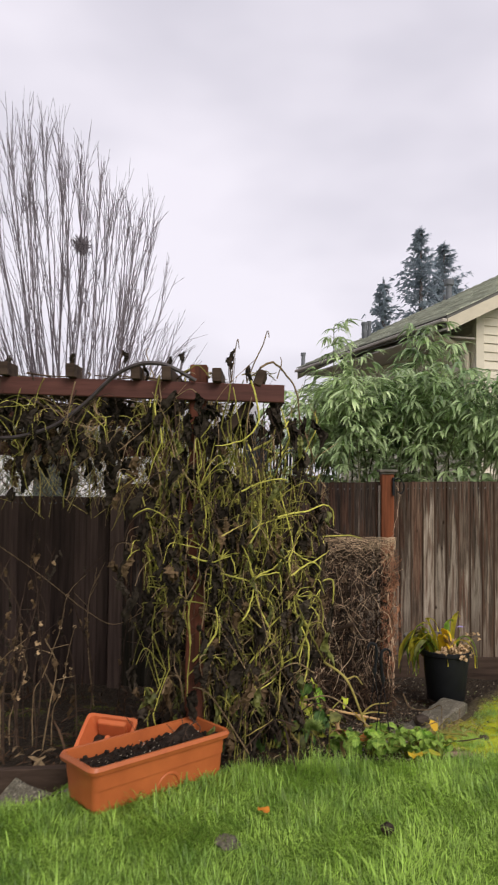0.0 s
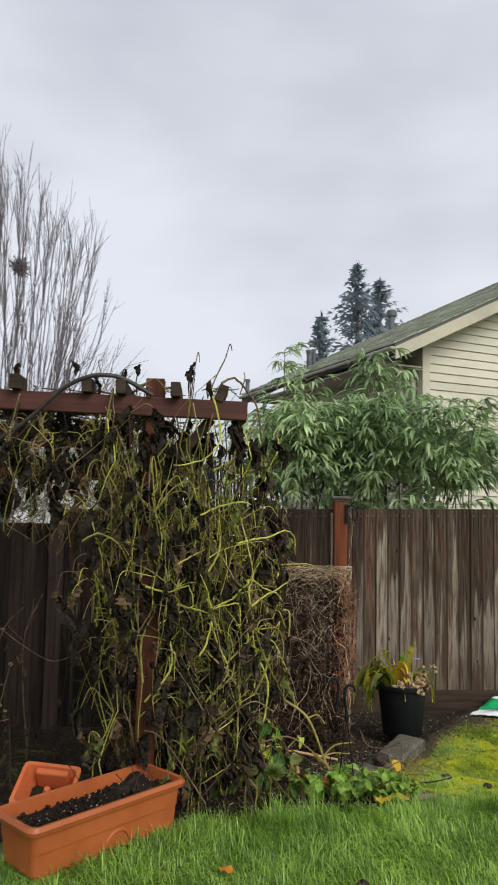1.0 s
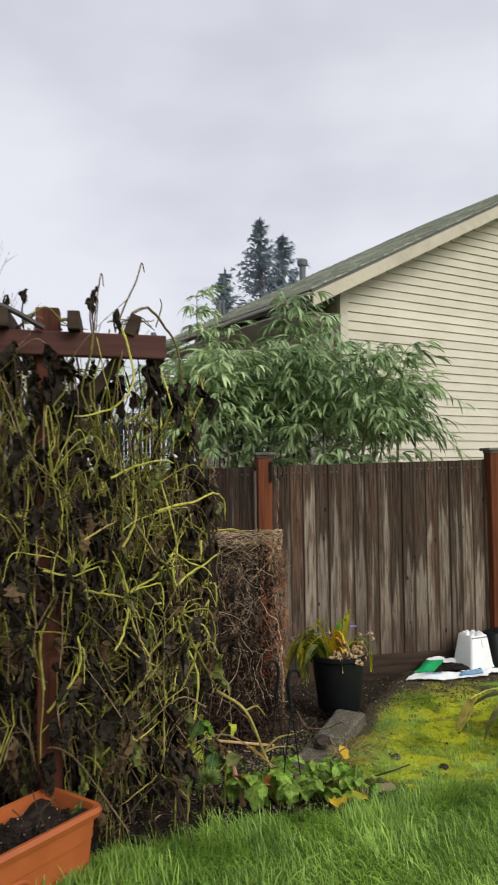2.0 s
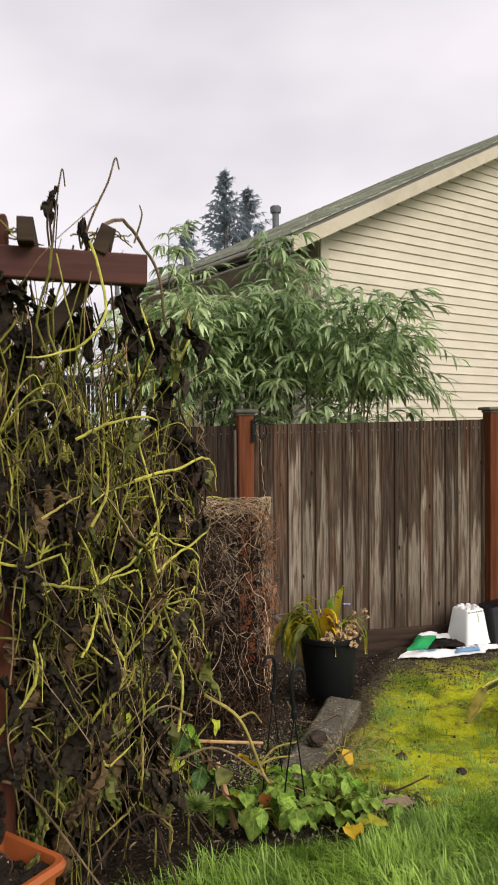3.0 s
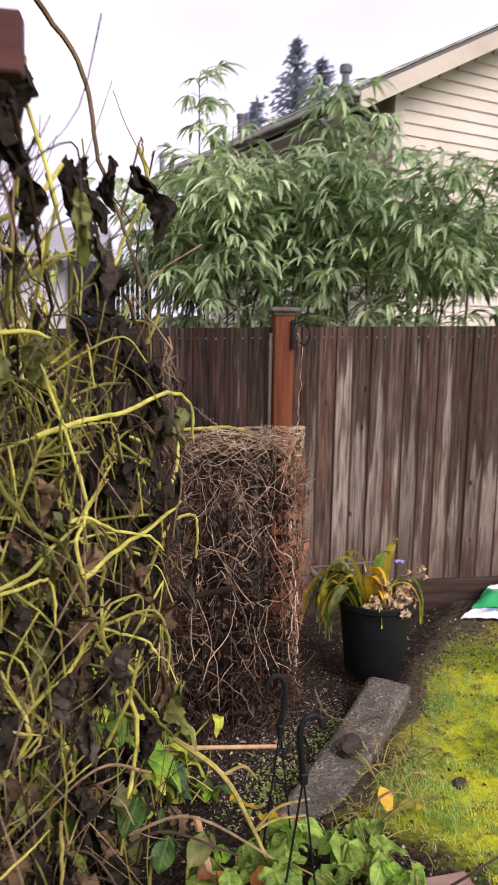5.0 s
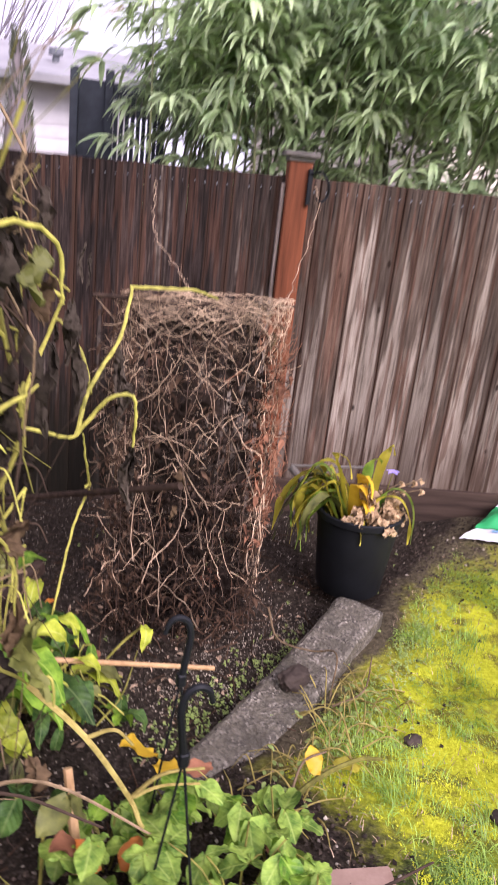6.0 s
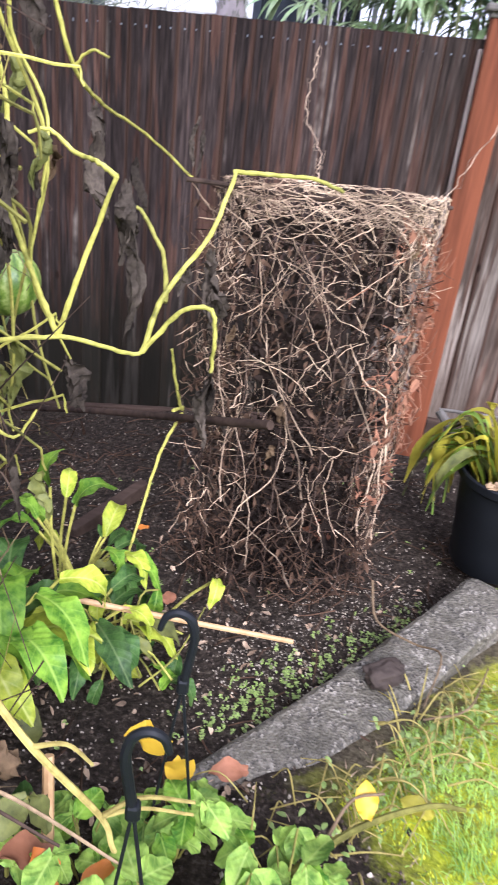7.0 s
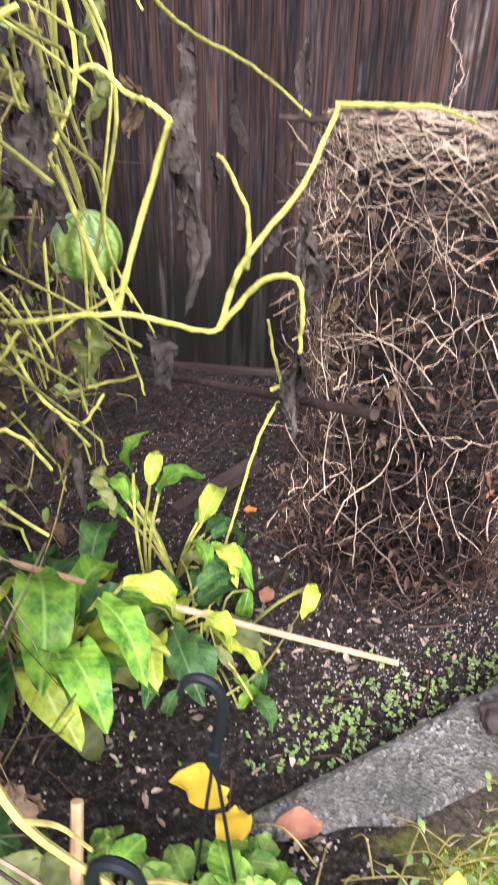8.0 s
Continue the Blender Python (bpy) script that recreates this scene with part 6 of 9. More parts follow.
# ---- the wire cage full of dead vine ----
def wire_trellis():
    cx, cy, rad, top = 1.24, 5.205, 0.270, 1.12
    th = thing("wire_trellis", "flattened wire plant cage matted with dead brown bean vine", "plant cage", at=(cx, cy, 0))

    def flat(p):
        """Presses the round cage towards a panel, thin at its top and splayed at its foot."""
        u, v = p[0] - cx, p[1] - cy
        v *= (0.055 + 0.10 * (1 - min(max(p[2] / top, 0.0), 1.0)) ** 1.4) / rad
        return (cx + 0.968 * u - 0.252 * v, cy + 0.252 * u + 0.968 * v, p[2])

    def press(g):
        g.v = [flat(p) for p in g.v]
        return g

    r = random.Random(14)
    ring = lambda z, q=1.0: [(cx + rad * q * math.cos(a * 0.2618), cy + rad * q * math.sin(a * 0.2618), z) for a in range(25)]
    for z in (0.06, 0.22, 0.38, 0.54, 0.70, 0.86, 1.02, top):
        part("hoop", press(Geo().tube(ring(z), 0.0011, 4)), "wire", th)
    for k in range(14):
        a = 2 * math.pi * k / 14
        x, y = cx + rad * math.cos(a), cy + rad * math.sin(a)
        part("upright_wire", press(Geo().tube([(x, y, -0.1), (x, y, 0.4 * top), (x, y, top)], 0.0011, 4)), "wire", th)
    part("top_stick", Geo().tube(kinked([(0.90, 5.09, 1.138), (1.2, 5.185, 1.122), (1.53, 5.285, 1.130)], r, 0.004, 4), taper(0.0065, 0.005, 9), 8), "stem_dark", th, "dark stick through the top")
    tang, brown, inner, russet = Geo(), Geo(), Geo(), Geo()

    def wand(g, a, z, length, lean, rad0, q0, kinks=4):
        """A brittle stem lying on the mesh, straight between its kinks."""
        pts, turn = [], lean
        for s in range(kinks):
            q = rad * q0 * (1 + r.uniform(-0.05, 0.07))
            pts.append(Vector((cx + q * math.cos(a), cy + q * math.sin(a), min(max(z, lie(cx, cy)), top + 0.03))))
            turn += r.uniform(-0.55, 0.55)
            a += math.cos(turn) * length / kinks / rad
            z += math.sin(turn) * length / kinks
        ln = kinked(pts, r, 0.005, 3)
        g.tube(ln, taper(rad0, rad0 * 0.5, len(ln)), 4, cap=False)

    for k in range(420):
        wand(tang, r.uniform(0, 6.283), top * (1 - 0.9 * r.random() ** 1.8), r.uniform(0.08, 0.42), r.uniform(0, 6.283), r.uniform(0.0006, 0.0014), r.uniform(0.92, 1.08))
    for k in range(330):
        z = r.uniform(0.0, top) if r.random() < 0.5 else r.uniform(0.0, 0.55)
        wand(brown, r.uniform(0, 6.283), z, r.uniform(0.08, 0.35), r.uniform(0, 6.283), r.uniform(0.0008, 0.0018), r.uniform(0.80, 1.08))
    for k in range(26):
        # straw-coloured canes that climb the mesh
        wand(tang, r.uniform(0, 6.283), r.uniform(0.0, 0.5), r.uniform(0.3, 0.6), r.uniform(1.3, 1.8), r.uniform(0.0018, 0.0028), 1.0, 5)
    for k in range(210):
        # stems combed flat round the top hoop
        wand(tang, r.uniform(0, 6.283), top + r.uniform(-0.055, 0.015), r.uniform(0.10, 0.40), r.choice((0.0, 3.14)) + r.uniform(-0.12, 0.12), r.uniform(0.0008, 0.0018), r.uniform(0.82, 1.06), 3)
    for k in range(170):
        # curled russet growth that clings to the east side
        a, z = r.gauss(-0.15, 0.42), r.uniform(0.3, top - 0.04)
        q = rad * r.uniform(0.95, 1.16)
        c = Vector((cx + q * math.cos(a), cy + q * math.sin(a), z))
        russet.tube(spline([c + rand_vec(r, 0.035), c + rand_vec(r, 0.02), c + rand_vec(r, 0.035), c + rand_vec(r, 0.05)], 3), taper(r.uniform(0.0012, 0.0024), 0.0008, 10), 4, cap=False)
        if k % 2:
            leaf_blade(russet, c, rand_vec(r, 1) + Vector((0, 0, -0.5)), r.uniform(0.02, 0.05), r.uniform(0.006, 0.013), r.uniform(0, 1.5), r.uniform(-1.5, 1.5), 3, 0, 0.8)
    tagged(part("russet_vine", press(russet), "russet", th, "curled russet vine"), kind="stuff")
    for k in range(820):
        # the rotted growth inside, thicker low down
        a, q = r.uniform(0, 6.283), rad * 0.9 * math.sqrt(r.random())
        c = Vector((cx + q * math.cos(a), cy + q * math.sin(a), 1.08 * r.random() ** 1.35))
        d = rand_vec(r, 0.10)
        inner.tube([c - d, c + rand_vec(r, 0.02), c + d], [0.0016, 0.0024, 0.0012], 3, cap=False)
        leaf_blade(inner, c, rand_vec(r, 1), r.uniform(0.03, 0.07), r.uniform(0.008, 0.018), r.uniform(0, 1.5), r.uniform(-1.5, 1.5), 3, 0, 0.8)
    tagged(part("dead_core", press(inner), "rot", th, "dark rotted stems inside"), kind="stuff")
    for k in range(190):
        # short ends that stand off the mesh
        a, z = r.uniform(0, 6.283), r.uniform(0.05, top)
        n0 = Vector((math.cos(a), math.sin(a), 0))
        c = Vector((cx, cy, z)) + n0 * rad
        e = c + n0 * r.uniform(0.01, 0.05) + rand_vec(r, 0.06)
        (tang if r.random() < 0.6 else brown).tube(kinked([c, c.lerp(e, 0.5) + rand_vec(r, 0.012), e], r, 0.003, 2), taper(r.uniform(0.0010, 0.0018), 0.0007, 5), 4, cap=False)
    for k in range(90):
        # loose wisps and heap round the foot
        a = r.uniform(0, 6.283)
        q = rad * r.uniform(0.9, 1.35)
        c = Vector((cx + q * math.cos(a), cy + q * math.sin(a), 0))
        c.z = lie(c.x, c.y) + r.uniform(0.0, 0.22)
        brown.tube(spline([c + rand_vec(r, 0.09), c, c + rand_vec(r, 0.09)], 3), 0.0018, 4, cap=False)
    for k in range(150):
        # ragged growth that spills from the west side
        a = math.pi + r.gauss(0.35, 0.4)
        c = Vector((cx + rad * r.uniform(0.95, 1.3) * math.cos(a), cy + rad * r.uniform(0.95, 1.3) * math.sin(a), r.uniform(0.05, 1.1)))
        (brown if k % 3 else tang).tube(kinked([c + rand_vec(r, 0.06), c, c + rand_vec(r, 0.07)], r, 0.006, 3), taper(r.uniform(0.0009, 0.0018), 0.0007, 7), 4, cap=False)
        leaf_blade(brown, c, rand_vec(r, 1) + Vector((0, 0, -0.8)), r.uniform(0.015, 0.045), r.uniform(0.003, 0.008), r.uniform(0, 1.5), r.uniform(-1.5, 1.5), 3, 0, 0.8)
    for k in range(850):
        a, z = r.uniform(0, 6.283), (top - 0.03) * r.random() ** 1.15
        q = rad * r.uniform(0.82, 1.04)
        p = Vector((cx + q * math.cos(a), cy + q * math.sin(a), z))
        leaf_blade(brown, p, rand_vec(r, 1) + Vector((0, 0, -0.6)), r.uniform(0.012, 0.045), r.uniform(0.003, 0.009), r.uniform(0, 1.5), r.uniform(-1.5, 1.5), 3, 0, 0.8)
    tagged(part("pale_vine", press(tang), "straw", th, "pale straw-coloured vine stems"), kind="stuff")
    tagged(part("brown_vine", press(brown), "dead_brown", th, "brown crumbled vine and leaves"), kind="stuff")
    for k in range(26):
        a = r.uniform(0, 6.283)
        hang_leaf(th, flat((cx + rad * math.cos(a), cy + rad * math.sin(a), r.uniform(0.35, 1.1))), r, r.uniform(0.35, 0.6), (3, 0))


wire_trellis()


def wires():
    for pts in (((1.0, 6.302, 1.45), (1.005, 6.22, 1.38), (1.03, 6.0, 1.25), (1.118, 5.787, 1.168), (1.16, 5.5, 1.155), (1.19, 5.19, 1.13)), ((1.70, 6.30, 1.50), (1.715, 6.25, 1.40), (1.60, 5.75, 1.23), (1.49, 5.275, 1.125))):
        r = random.Random(len(pts) + int(pts[0][0] * 10))
        ln = [p + rand_vec(r, 0.006) for p in spline(pts, 8)]
        g = Geo().tube(ln, 0.0015, 5)
        g.tube([p + Vector((0.012 * math.sin(k), 0, 0.012 * math.cos(1.7 * k))) for k, p in enumerate(ln)], 0.0008, 4)
        solo("tie_wire", g, "straw", "twisted pale tie holding the cage to the fence", "tie", group="ties between cage and fence")
    g = Geo().tube(spline([(1.655, 6.235, 1.545), (1.70, 6.20, 1.56), (1.735, 6.19, 1.52), (1.74, 6.2, 1.47), (1.715, 6.2, 1.44), (1.695, 6.22, 1.455)], 6), 0.005, 6)
    g.box((1.652, 6.228, 1.42), (1.672, 6.247, 1.57), bevel=0.003)
    solo("wall_hook", g, "black", "small black metal hook on the fence post", "hook")


wires()


# ---- the planters ----
def ring_loft(g, rings, close=True):
    n = len(rings[0])
    k = len(g.v)
    vs = [p for q in rings for p in q]
    fs = [(i * n + s, i * n + (s + 1) % n, (i + 1) * n + (s + 1) % n, (i + 1) * n + s) for i in range(len(rings) - 1) for s in range(n)]
    if close:
        fs += [tuple(range(n - 1, -1, -1))]
    g.add(vs, fs)


def rounded(hx, hy, rad, z, m, n=5):
    out = []
    for cx, cy, a0 in ((hx - rad, hy - rad, 0), (-hx + rad, hy - rad, 90), (-hx + rad, -hy + rad, 180), (hx - rad, -hy + rad, 270)):
        for k in range(n + 1):
            a = radians(a0 + 90 * k / n)
            out.append(m @ Vector((cx + rad * math.cos(a), cy + rad * math.sin(a), z)))
    return out


def trough():
    m = pose(0.152, 3.268, 0.232, 0, 0, 44.3)
    th = thing("trough_planter", "long terracotta-coloured plastic trough planter filled with dark soil", "planter", at=(0.152, 3.268, 0.232))
    hx, hy, h = 0.350, 0.134, 0.212
    g = Geo()
    # outside, rolled rim, inside
    ring_loft(g, [rounded(hx - 0.045, hy - 0.035, 0.025, 0.0, m), rounded(hx - 0.033, hy - 0.025, 0.028, 0.09, m), rounded(hx - 0.032, hy - 0.024, 0.028, 0.114, m), rounded(hx - 0.024, hy - 0.017, 0.028, 0.117, m),
                  rounded(hx - 0.018, hy - 0.014, 0.03, h - 0.032, m), rounded(hx - 0.002, hy - 0.002, 0.033, h - 0.030, m), rounded(hx + 0.003, hy + 0.003, 0.034, h - 0.014, m), rounded(hx - 0.004, hy - 0.004, 0.032, h, m),
                  rounded(hx - 0.018, hy - 0.018, 0.026, h - 0.002, m), rounded(hx - 0.030, hy - 0.028, 0.024, 0.04, m)])
    part("tub", g, "terracotta", th, "moulded tub with rolled rim", True)
    # moulded arch with a drain opening on the long side
    ring, hole = Geo(), Geo()
    face = lambda z: -(hy - 0.035 + 0.010 * min(z / 0.09, 1)) - 0.0015
    for k in range(13):
        a = math.pi * k / 12
        for q, lift in ((0.060, 0.0), (0.056, 0.005), (0.050, 0.005), (0.047, 0.0)):
            z = 0.045 + q * math.sin(a)
            ring.v.append(tuple(m @ Vector((0.03 + q * math.cos(a), face(z) - lift, z))))
    ring.f = [(4 * k + s, 4 * k + s + 1, 4 * k + s + 5, 4 * k + s + 4) for k in range(12) for s in range(3)]
    ring.mi = [0] * len(ring.f)
    part("arch_moulding", ring, "terracotta", th, "raised arch moulding", True)
    hole.add([m @ Vector((0.03 + 0.046 * math.cos(math.pi * k / 12), face(0.045 + 0.046 * math.sin(math.pi * k / 12)) - 0.001, 0.045 + 0.046 * math.sin(math.pi * k / 12))) for k in range(13)], [tuple(range(12, -1, -1))])
    part("drain_cover", hole, "terracotta", th, "moulded half-round drain cover")
    r = random.Random(8)
    g = Geo()

    def fn(u, v):
        x, y = (u * 2 - 1) * (hx - 0.026), (v * 2 - 1) * (hy - 0.026)
        z = 0.158 + 0.022 * noise.noise((x * 9, y * 9, 2)) + 0.012 * noise.noise((x * 31, y * 31, 5)) + 0.035 * smooth01((x - 0.1) / 0.2) * noise.noise((x * 14, y * 14, 9)) + 0.02 * smooth01((x - 0.12) / 0.1)
        return m @ Vector((x, y, z))
    g.grid(fn, 70, 26)
    for k in range(520):
        c = m @ Vector((r.uniform(-hx + 0.05, hx - 0.05), r.uniform(-hy + 0.045, hy - 0.045), 0.165 + r.uniform(0, 0.014)))
        s = r.uniform(0.003, 0.010)
        g.box(c - Vector((s, s, s)) * 0.6, c + Vector((s, s, s)) * r.uniform(0.4, 0.9), bevel=s * 0.4)
    part("soil", g, "soil", th, "dark crumbly potting soil")
    grit = Geo()
    for k in range(70):
        c = m @ Vector((r.uniform(-hx + 0.05, hx - 0.05), r.uniform(-hy + 0.045, hy - 0.045), 0.172 + r.uniform(0, 0.012)))
        s = r.uniform(0.001, 0.0022)
        grit.box(c - Vector((s, s, s)), c + Vector((s, s, s)))
    tagged(part("perlite", grit, "speck", th, "pale perlite grains"), kind="stuff")
    for k in range(5):
        c = m @ Vector((0.12 + 0.03 * k + r.uniform(-0.02, 0.02), r.uniform(-0.03, 0.05), 0.17))
        part("sprout", Geo().tube(spline([c, c + Vector((r.uniform(-0.02, 0.02), 0, 0.05)), c + Vector((r.uniform(-0.04, 0.04), 0.01, 0.085))], 3), 0.002, 4), "stem_dark", th)


def tipped_tray():
    """A second planter end, lying open behind the trough."""
    th = thing("orange_planter", "cracked orange plastic planter lying tipped behind the trough", "planter", at=(-0.1, 3.7, 0.25))
    m = pose(-0.10, 3.66, 0.262, 33, 4, -7)
    w, d, h, t = 0.115, 0.095, 0.105, 0.006
    g = Geo()
    ring_loft(g, [rounded(w - 0.03, d - 0.025, 0.015, 0.0, m), rounded(w, d, 0.02, h - 0.016, m), rounded(w + 0.010, d + 0.010, 0.022, h - 0.014, m), rounded(w + 0.010, d + 0.010, 0.022, h, m), rounded(w - t, d - t, 0.018, h, m), rounded(w - 0.03 - t, d - 0.025 - t, 0.012, 0.012, m)])
    part("tub", g, "orange", th, "orange moulded tub", True)
    part("inner_panel", Geo().box((-0.065, 0.052, 0.012), (0.075, 0.080, 0.105), m, bevel=0.006), "orange", th, "raised rib on the wall")
    part("centre_peg", Geo().tube([m @ Vector((0.0, 0.005, 0.01)), m @ Vector((0.0, 0.005, 0.075))], [0.034, 0.012], 8), "orange", th, "", True)
    part("soil", Geo().grid(lambda u, v: m @ Vector(((u * 2 - 1) * 0.105, -0.015 + (v * 2 - 1) * 0.062, 0.022 + 0.016 * noise.noise((u * 6, v * 6, 1)))), 16, 10), "soil", th)


trough()
tipped_tray()


def edging():
    solo("bed_edging", Geo().box((-1.5, -0.02, -0.16), (0.02, 0.02, 0.06), pose(-0.04, 3.41, 0.225, 0, 0, 10), bevel=0.004), "kick", "dark wet wooden edging board along the bed", "edging")
    g = Geo()
    g.grid(lambda u, v: (-0.75 + 0.62 * u + 0.05 * v, 3.13 + 0.22 * v + 0.04 * math.sin(9 * u), lie(-0.75 + 0.62 * u, 3.13 + 0.22 * v) + 0.012 * math.sin(math.pi * u) + 0.004 + 0.006 * noise.noise((u * 9, v * 9, 0))), 24, 12)
    solo("paving_slab", g, "concrete", "pale concrete slab half sunk beside the edging", "slab")


edging()


def pot_shape(cx, cy, z0, r0, r1, h, mat, th):
    g = Geo().lathe([(0.0, 0.0), (r0 - 0.006, 0.0), (r0, 0.008), (r1 - 0.006, h - 0.035), (r1, h - 0.033), (r1 + 0.006, h - 0.028), (r1 + 0.007, h - 0.004), (r1 + 0.003, h), (r1 - 0.004, h - 0.001), (r1 - 0.008, h - 0.03), (r0 - 0.008, 0.03)], 40, (cx, cy, z0))
    part("pot_wall", g, mat, th, "ribbed rim plastic pot", True)
    part("pot_soil", Geo().lathe([(0.0, h - 0.045), (r1 * 0.5, h - 0.05), (r1 - 0.012, h - 0.058)], 24, (cx, cy, z0)), "soil", th)


def strap_leaf(p, d, length, width, droop, side, mat, th, name="leaf", segs=8, fold=0.35):
    g = Geo()
    leaf_blade(g, Vector(p), Vector(d), length, width, droop, side, segs, 0, fold)
    part(name, g, mat, th, "", True)


DRY = [crumpled(300 + q, 0.10, 0.06).mesh("dry_bloom", "dry", True) for q in range(3)]


def black_pot():
    cx, cy = 1.908, 5.46
    z0 = 0.012
    th = thing("potted_plant", "black nursery pot with a yellowing strap-leaved plant and dry blooms", "potted plant", at=(cx, cy, z0))
    pot_shape(cx, cy, z0, 0.130, 0.167, 0.345, "black", th)
    r = random.Random(4)
    zt = z0 + 0.31
    def ribbon(pts, half, mat, crease=0.25):
        """A leaf of even width along an arching line, narrowed at both ends."""
        ln = spline(pts, 5)
        g, vs = Geo(), []
        n = len(ln)
        ph = r.uniform(0, 6.283)
        side = None
        for i, p in enumerate(ln):
            d = (ln[min(i + 1, n - 1)] - ln[max(i - 1, 0)]).normalized()
            s = d.cross(Vector((0.2, 0.1, 1)))
            s = s.normalized() if s.length > 0.15 else (side or Vector((1, 0, 0)))
            if side is not None and s.dot(side) < 0:
                s = -s
            side = s
            t = i / (n - 1)
            w = half * (0.35 + 0.65 * math.sin(math.pi * min(0.12 + 0.85 * t, 1))) * (1 - 0.9 * max(0, t - 0.85) / 0.15)
            up = s.cross(d)
            vs += [p - s * w + up * w * crease + up * 0.004 * math.sin(9 * t + ph), p, p + s * w + up * w * crease - up * 0.004 * math.sin(8 * t + ph)]
        g.add(vs, [f for i in range(n - 1) for f in ((3 * i, 3 * i + 1, 3 * i + 4, 3 * i + 3), (3 * i + 1, 3 * i + 2, 3 * i + 5, 3 * i + 4))])
        part("leaf", g, mat, th, "", True)

    for k in range(26):
        # leaves flopped over the west side in a bunch
        a = math.pi + r.gauss(-0.30, 0.42)
        out = Vector((math.cos(a), math.sin(a), 0))
        b = Vector((cx - 0.085 + r.uniform(-0.04, 0.05), cy + 0.01 + r.uniform(-0.06, 0.06), zt - 0.03))
        apex = b + out * r.uniform(0.06, 0.13) + Vector((0, 0, r.uniform(0.09, 0.19)))
        far = r.uniform(0.13, 0.24)
        end = b + out * far + Vector((r.uniform(-0.02, 0.02), 0, r.uniform(-0.20, 0.06)))
        mat = r.choice(("leaf_yellow", "withered_olive", "leaf_broad", "leaf_yellow", "leaf_yellow", "leaf_broad"))
        ribbon([b, b.lerp(apex, 0.55) + Vector((0, 0, 0.03)), apex, apex.lerp(end, 0.5) + out * 0.03 + Vector((0, 0, 0.02)), end], r.uniform(0.013, 0.023), mat)
    c0 = Vector((cx, cy, zt - 0.03))
    def pot_leaf(pts, half, mat):
        ribbon([c0 + Vector(p) for p in pts], half, mat)

    pot_leaf(((-0.05, 0, 0), (-0.09, 0.0, 0.17), (-0.13, 0.0, 0.27), (-0.085, -0.02, 0.26), (-0.06, -0.03, 0.19)), 0.017, "leaf_yellow")
    pot_leaf(((-0.06, 0, 0), (-0.13, 0.01, 0.18), (-0.19, 0.01, 0.22), (-0.25, 0.0, 0.12), (-0.27, 0.0, 0.0)), 0.018, "leaf_broad")
    pot_leaf(((0.03, 0.02, 0), (0.05, 0.02, 0.16), (0.065, 0.01, 0.29), (0.085, 0.0, 0.33), (0.095, -0.01, 0.29)), 0.019, "leaf_yellow")
    pot_leaf(((0.05, 0.0, 0), (0.09, -0.02, 0.14), (0.15, -0.03, 0.15), (0.195, -0.04, 0.08), (0.21, -0.05, -0.06)), 0.024, "leaf_broad")
    pot_leaf(((0.0, 0, 0), (-0.01, -0.01, 0.12), (-0.015, -0.02, 0.2), (0.01, -0.05, 0.18), (0.02, -0.07, 0.11)), 0.026, "leaf_gold")
    pot_leaf(((-0.03, 0, 0), (-0.035, -0.02, 0.10), (-0.03, -0.04, 0.17), (0.0, -0.07, 0.13), (0.005, -0.09, 0.05)), 0.030, "leaf_gold")
    pot_leaf(((-0.02, -0.02, 0), (0.0, -0.05, 0.08), (0.005, -0.08, 0.11), (0.01, -0.11, 0.05), (0.01, -0.12, 0.0)), 0.024, "leaf_gold")
    pot_leaf(((0.0, 0.02, 0), (0.0, 0.01, 0.13), (0.01, 0.0, 0.24), (0.035, -0.01, 0.27), (0.05, -0.01, 0.25)), 0.020, "leaf_broad")
    pot_leaf(((-0.02, 0.02, 0), (-0.06, 0.02, 0.14), (-0.13, 0.02, 0.235), (-0.20, 0.02, 0.21), (-0.24, 0.02, 0.13)), 0.014, "leaf_yellow")
    pot_leaf(((0.02, -0.02, 0), (0.06, -0.04, 0.12), (0.13, -0.06, 0.13), (0.18, -0.07, 0.05), (0.19, -0.07, -0.05)), 0.018, "leaf_yellow")
    pot_leaf(((0.0, -0.05, 0), (-0.02, -0.10, 0.05), (-0.025, -0.15, 0.04), (-0.025, -0.165, -0.02)), 0.016, "leaf_yellow")
    for k in range(64):
        a, q = r.uniform(-2.2, 0.9), 0.16 * math.sqrt(r.random())
        p = Vector((cx + 0.01 + q * math.cos(a), cy + q * math.sin(a), zt + 0.02 + 0.10 * (1 - q / 0.16) * r.random() + r.uniform(0, 0.04)))
        me = r.choice(DRY)
        put("dry_bloom", me, Matrix.Translation(p) @ Matrix.Rotation(r.uniform(0, 6), 4, "Z") @ Matrix.Rotation(r.uniform(-1, 1), 4, "X") @ Matrix.Scale(r.uniform(0.3, 0.58), 4), th, "curled tan dry bloom")
    for k in range(7):
        a = Vector((cx + 0.03, cy, zt - 0.01))
        e = a + Vector((r.uniform(0.08, 0.24), r.uniform(-0.08, 0.08), r.uniform(0.05, 0.17)))
        part("dry_stem", Geo().tube([a, a.lerp(e, 0.5) + Vector((0, 0, 0.04)), e], [0.003, 0.0025, 0.0015], 4), "stem_tan", th)
        put("dry_bloom", r.choice(DRY), Matrix.Translation(e) @ Matrix.Scale(0.25, 4), th)
    part("flower_stem", Geo().tube([(cx + 0.05, cy, zt), (cx + 0.09, cy, zt + 0.1), (cx + 0.10, cy - 0.01, zt + 0.19)], 0.002, 4), "stem_olive", th)
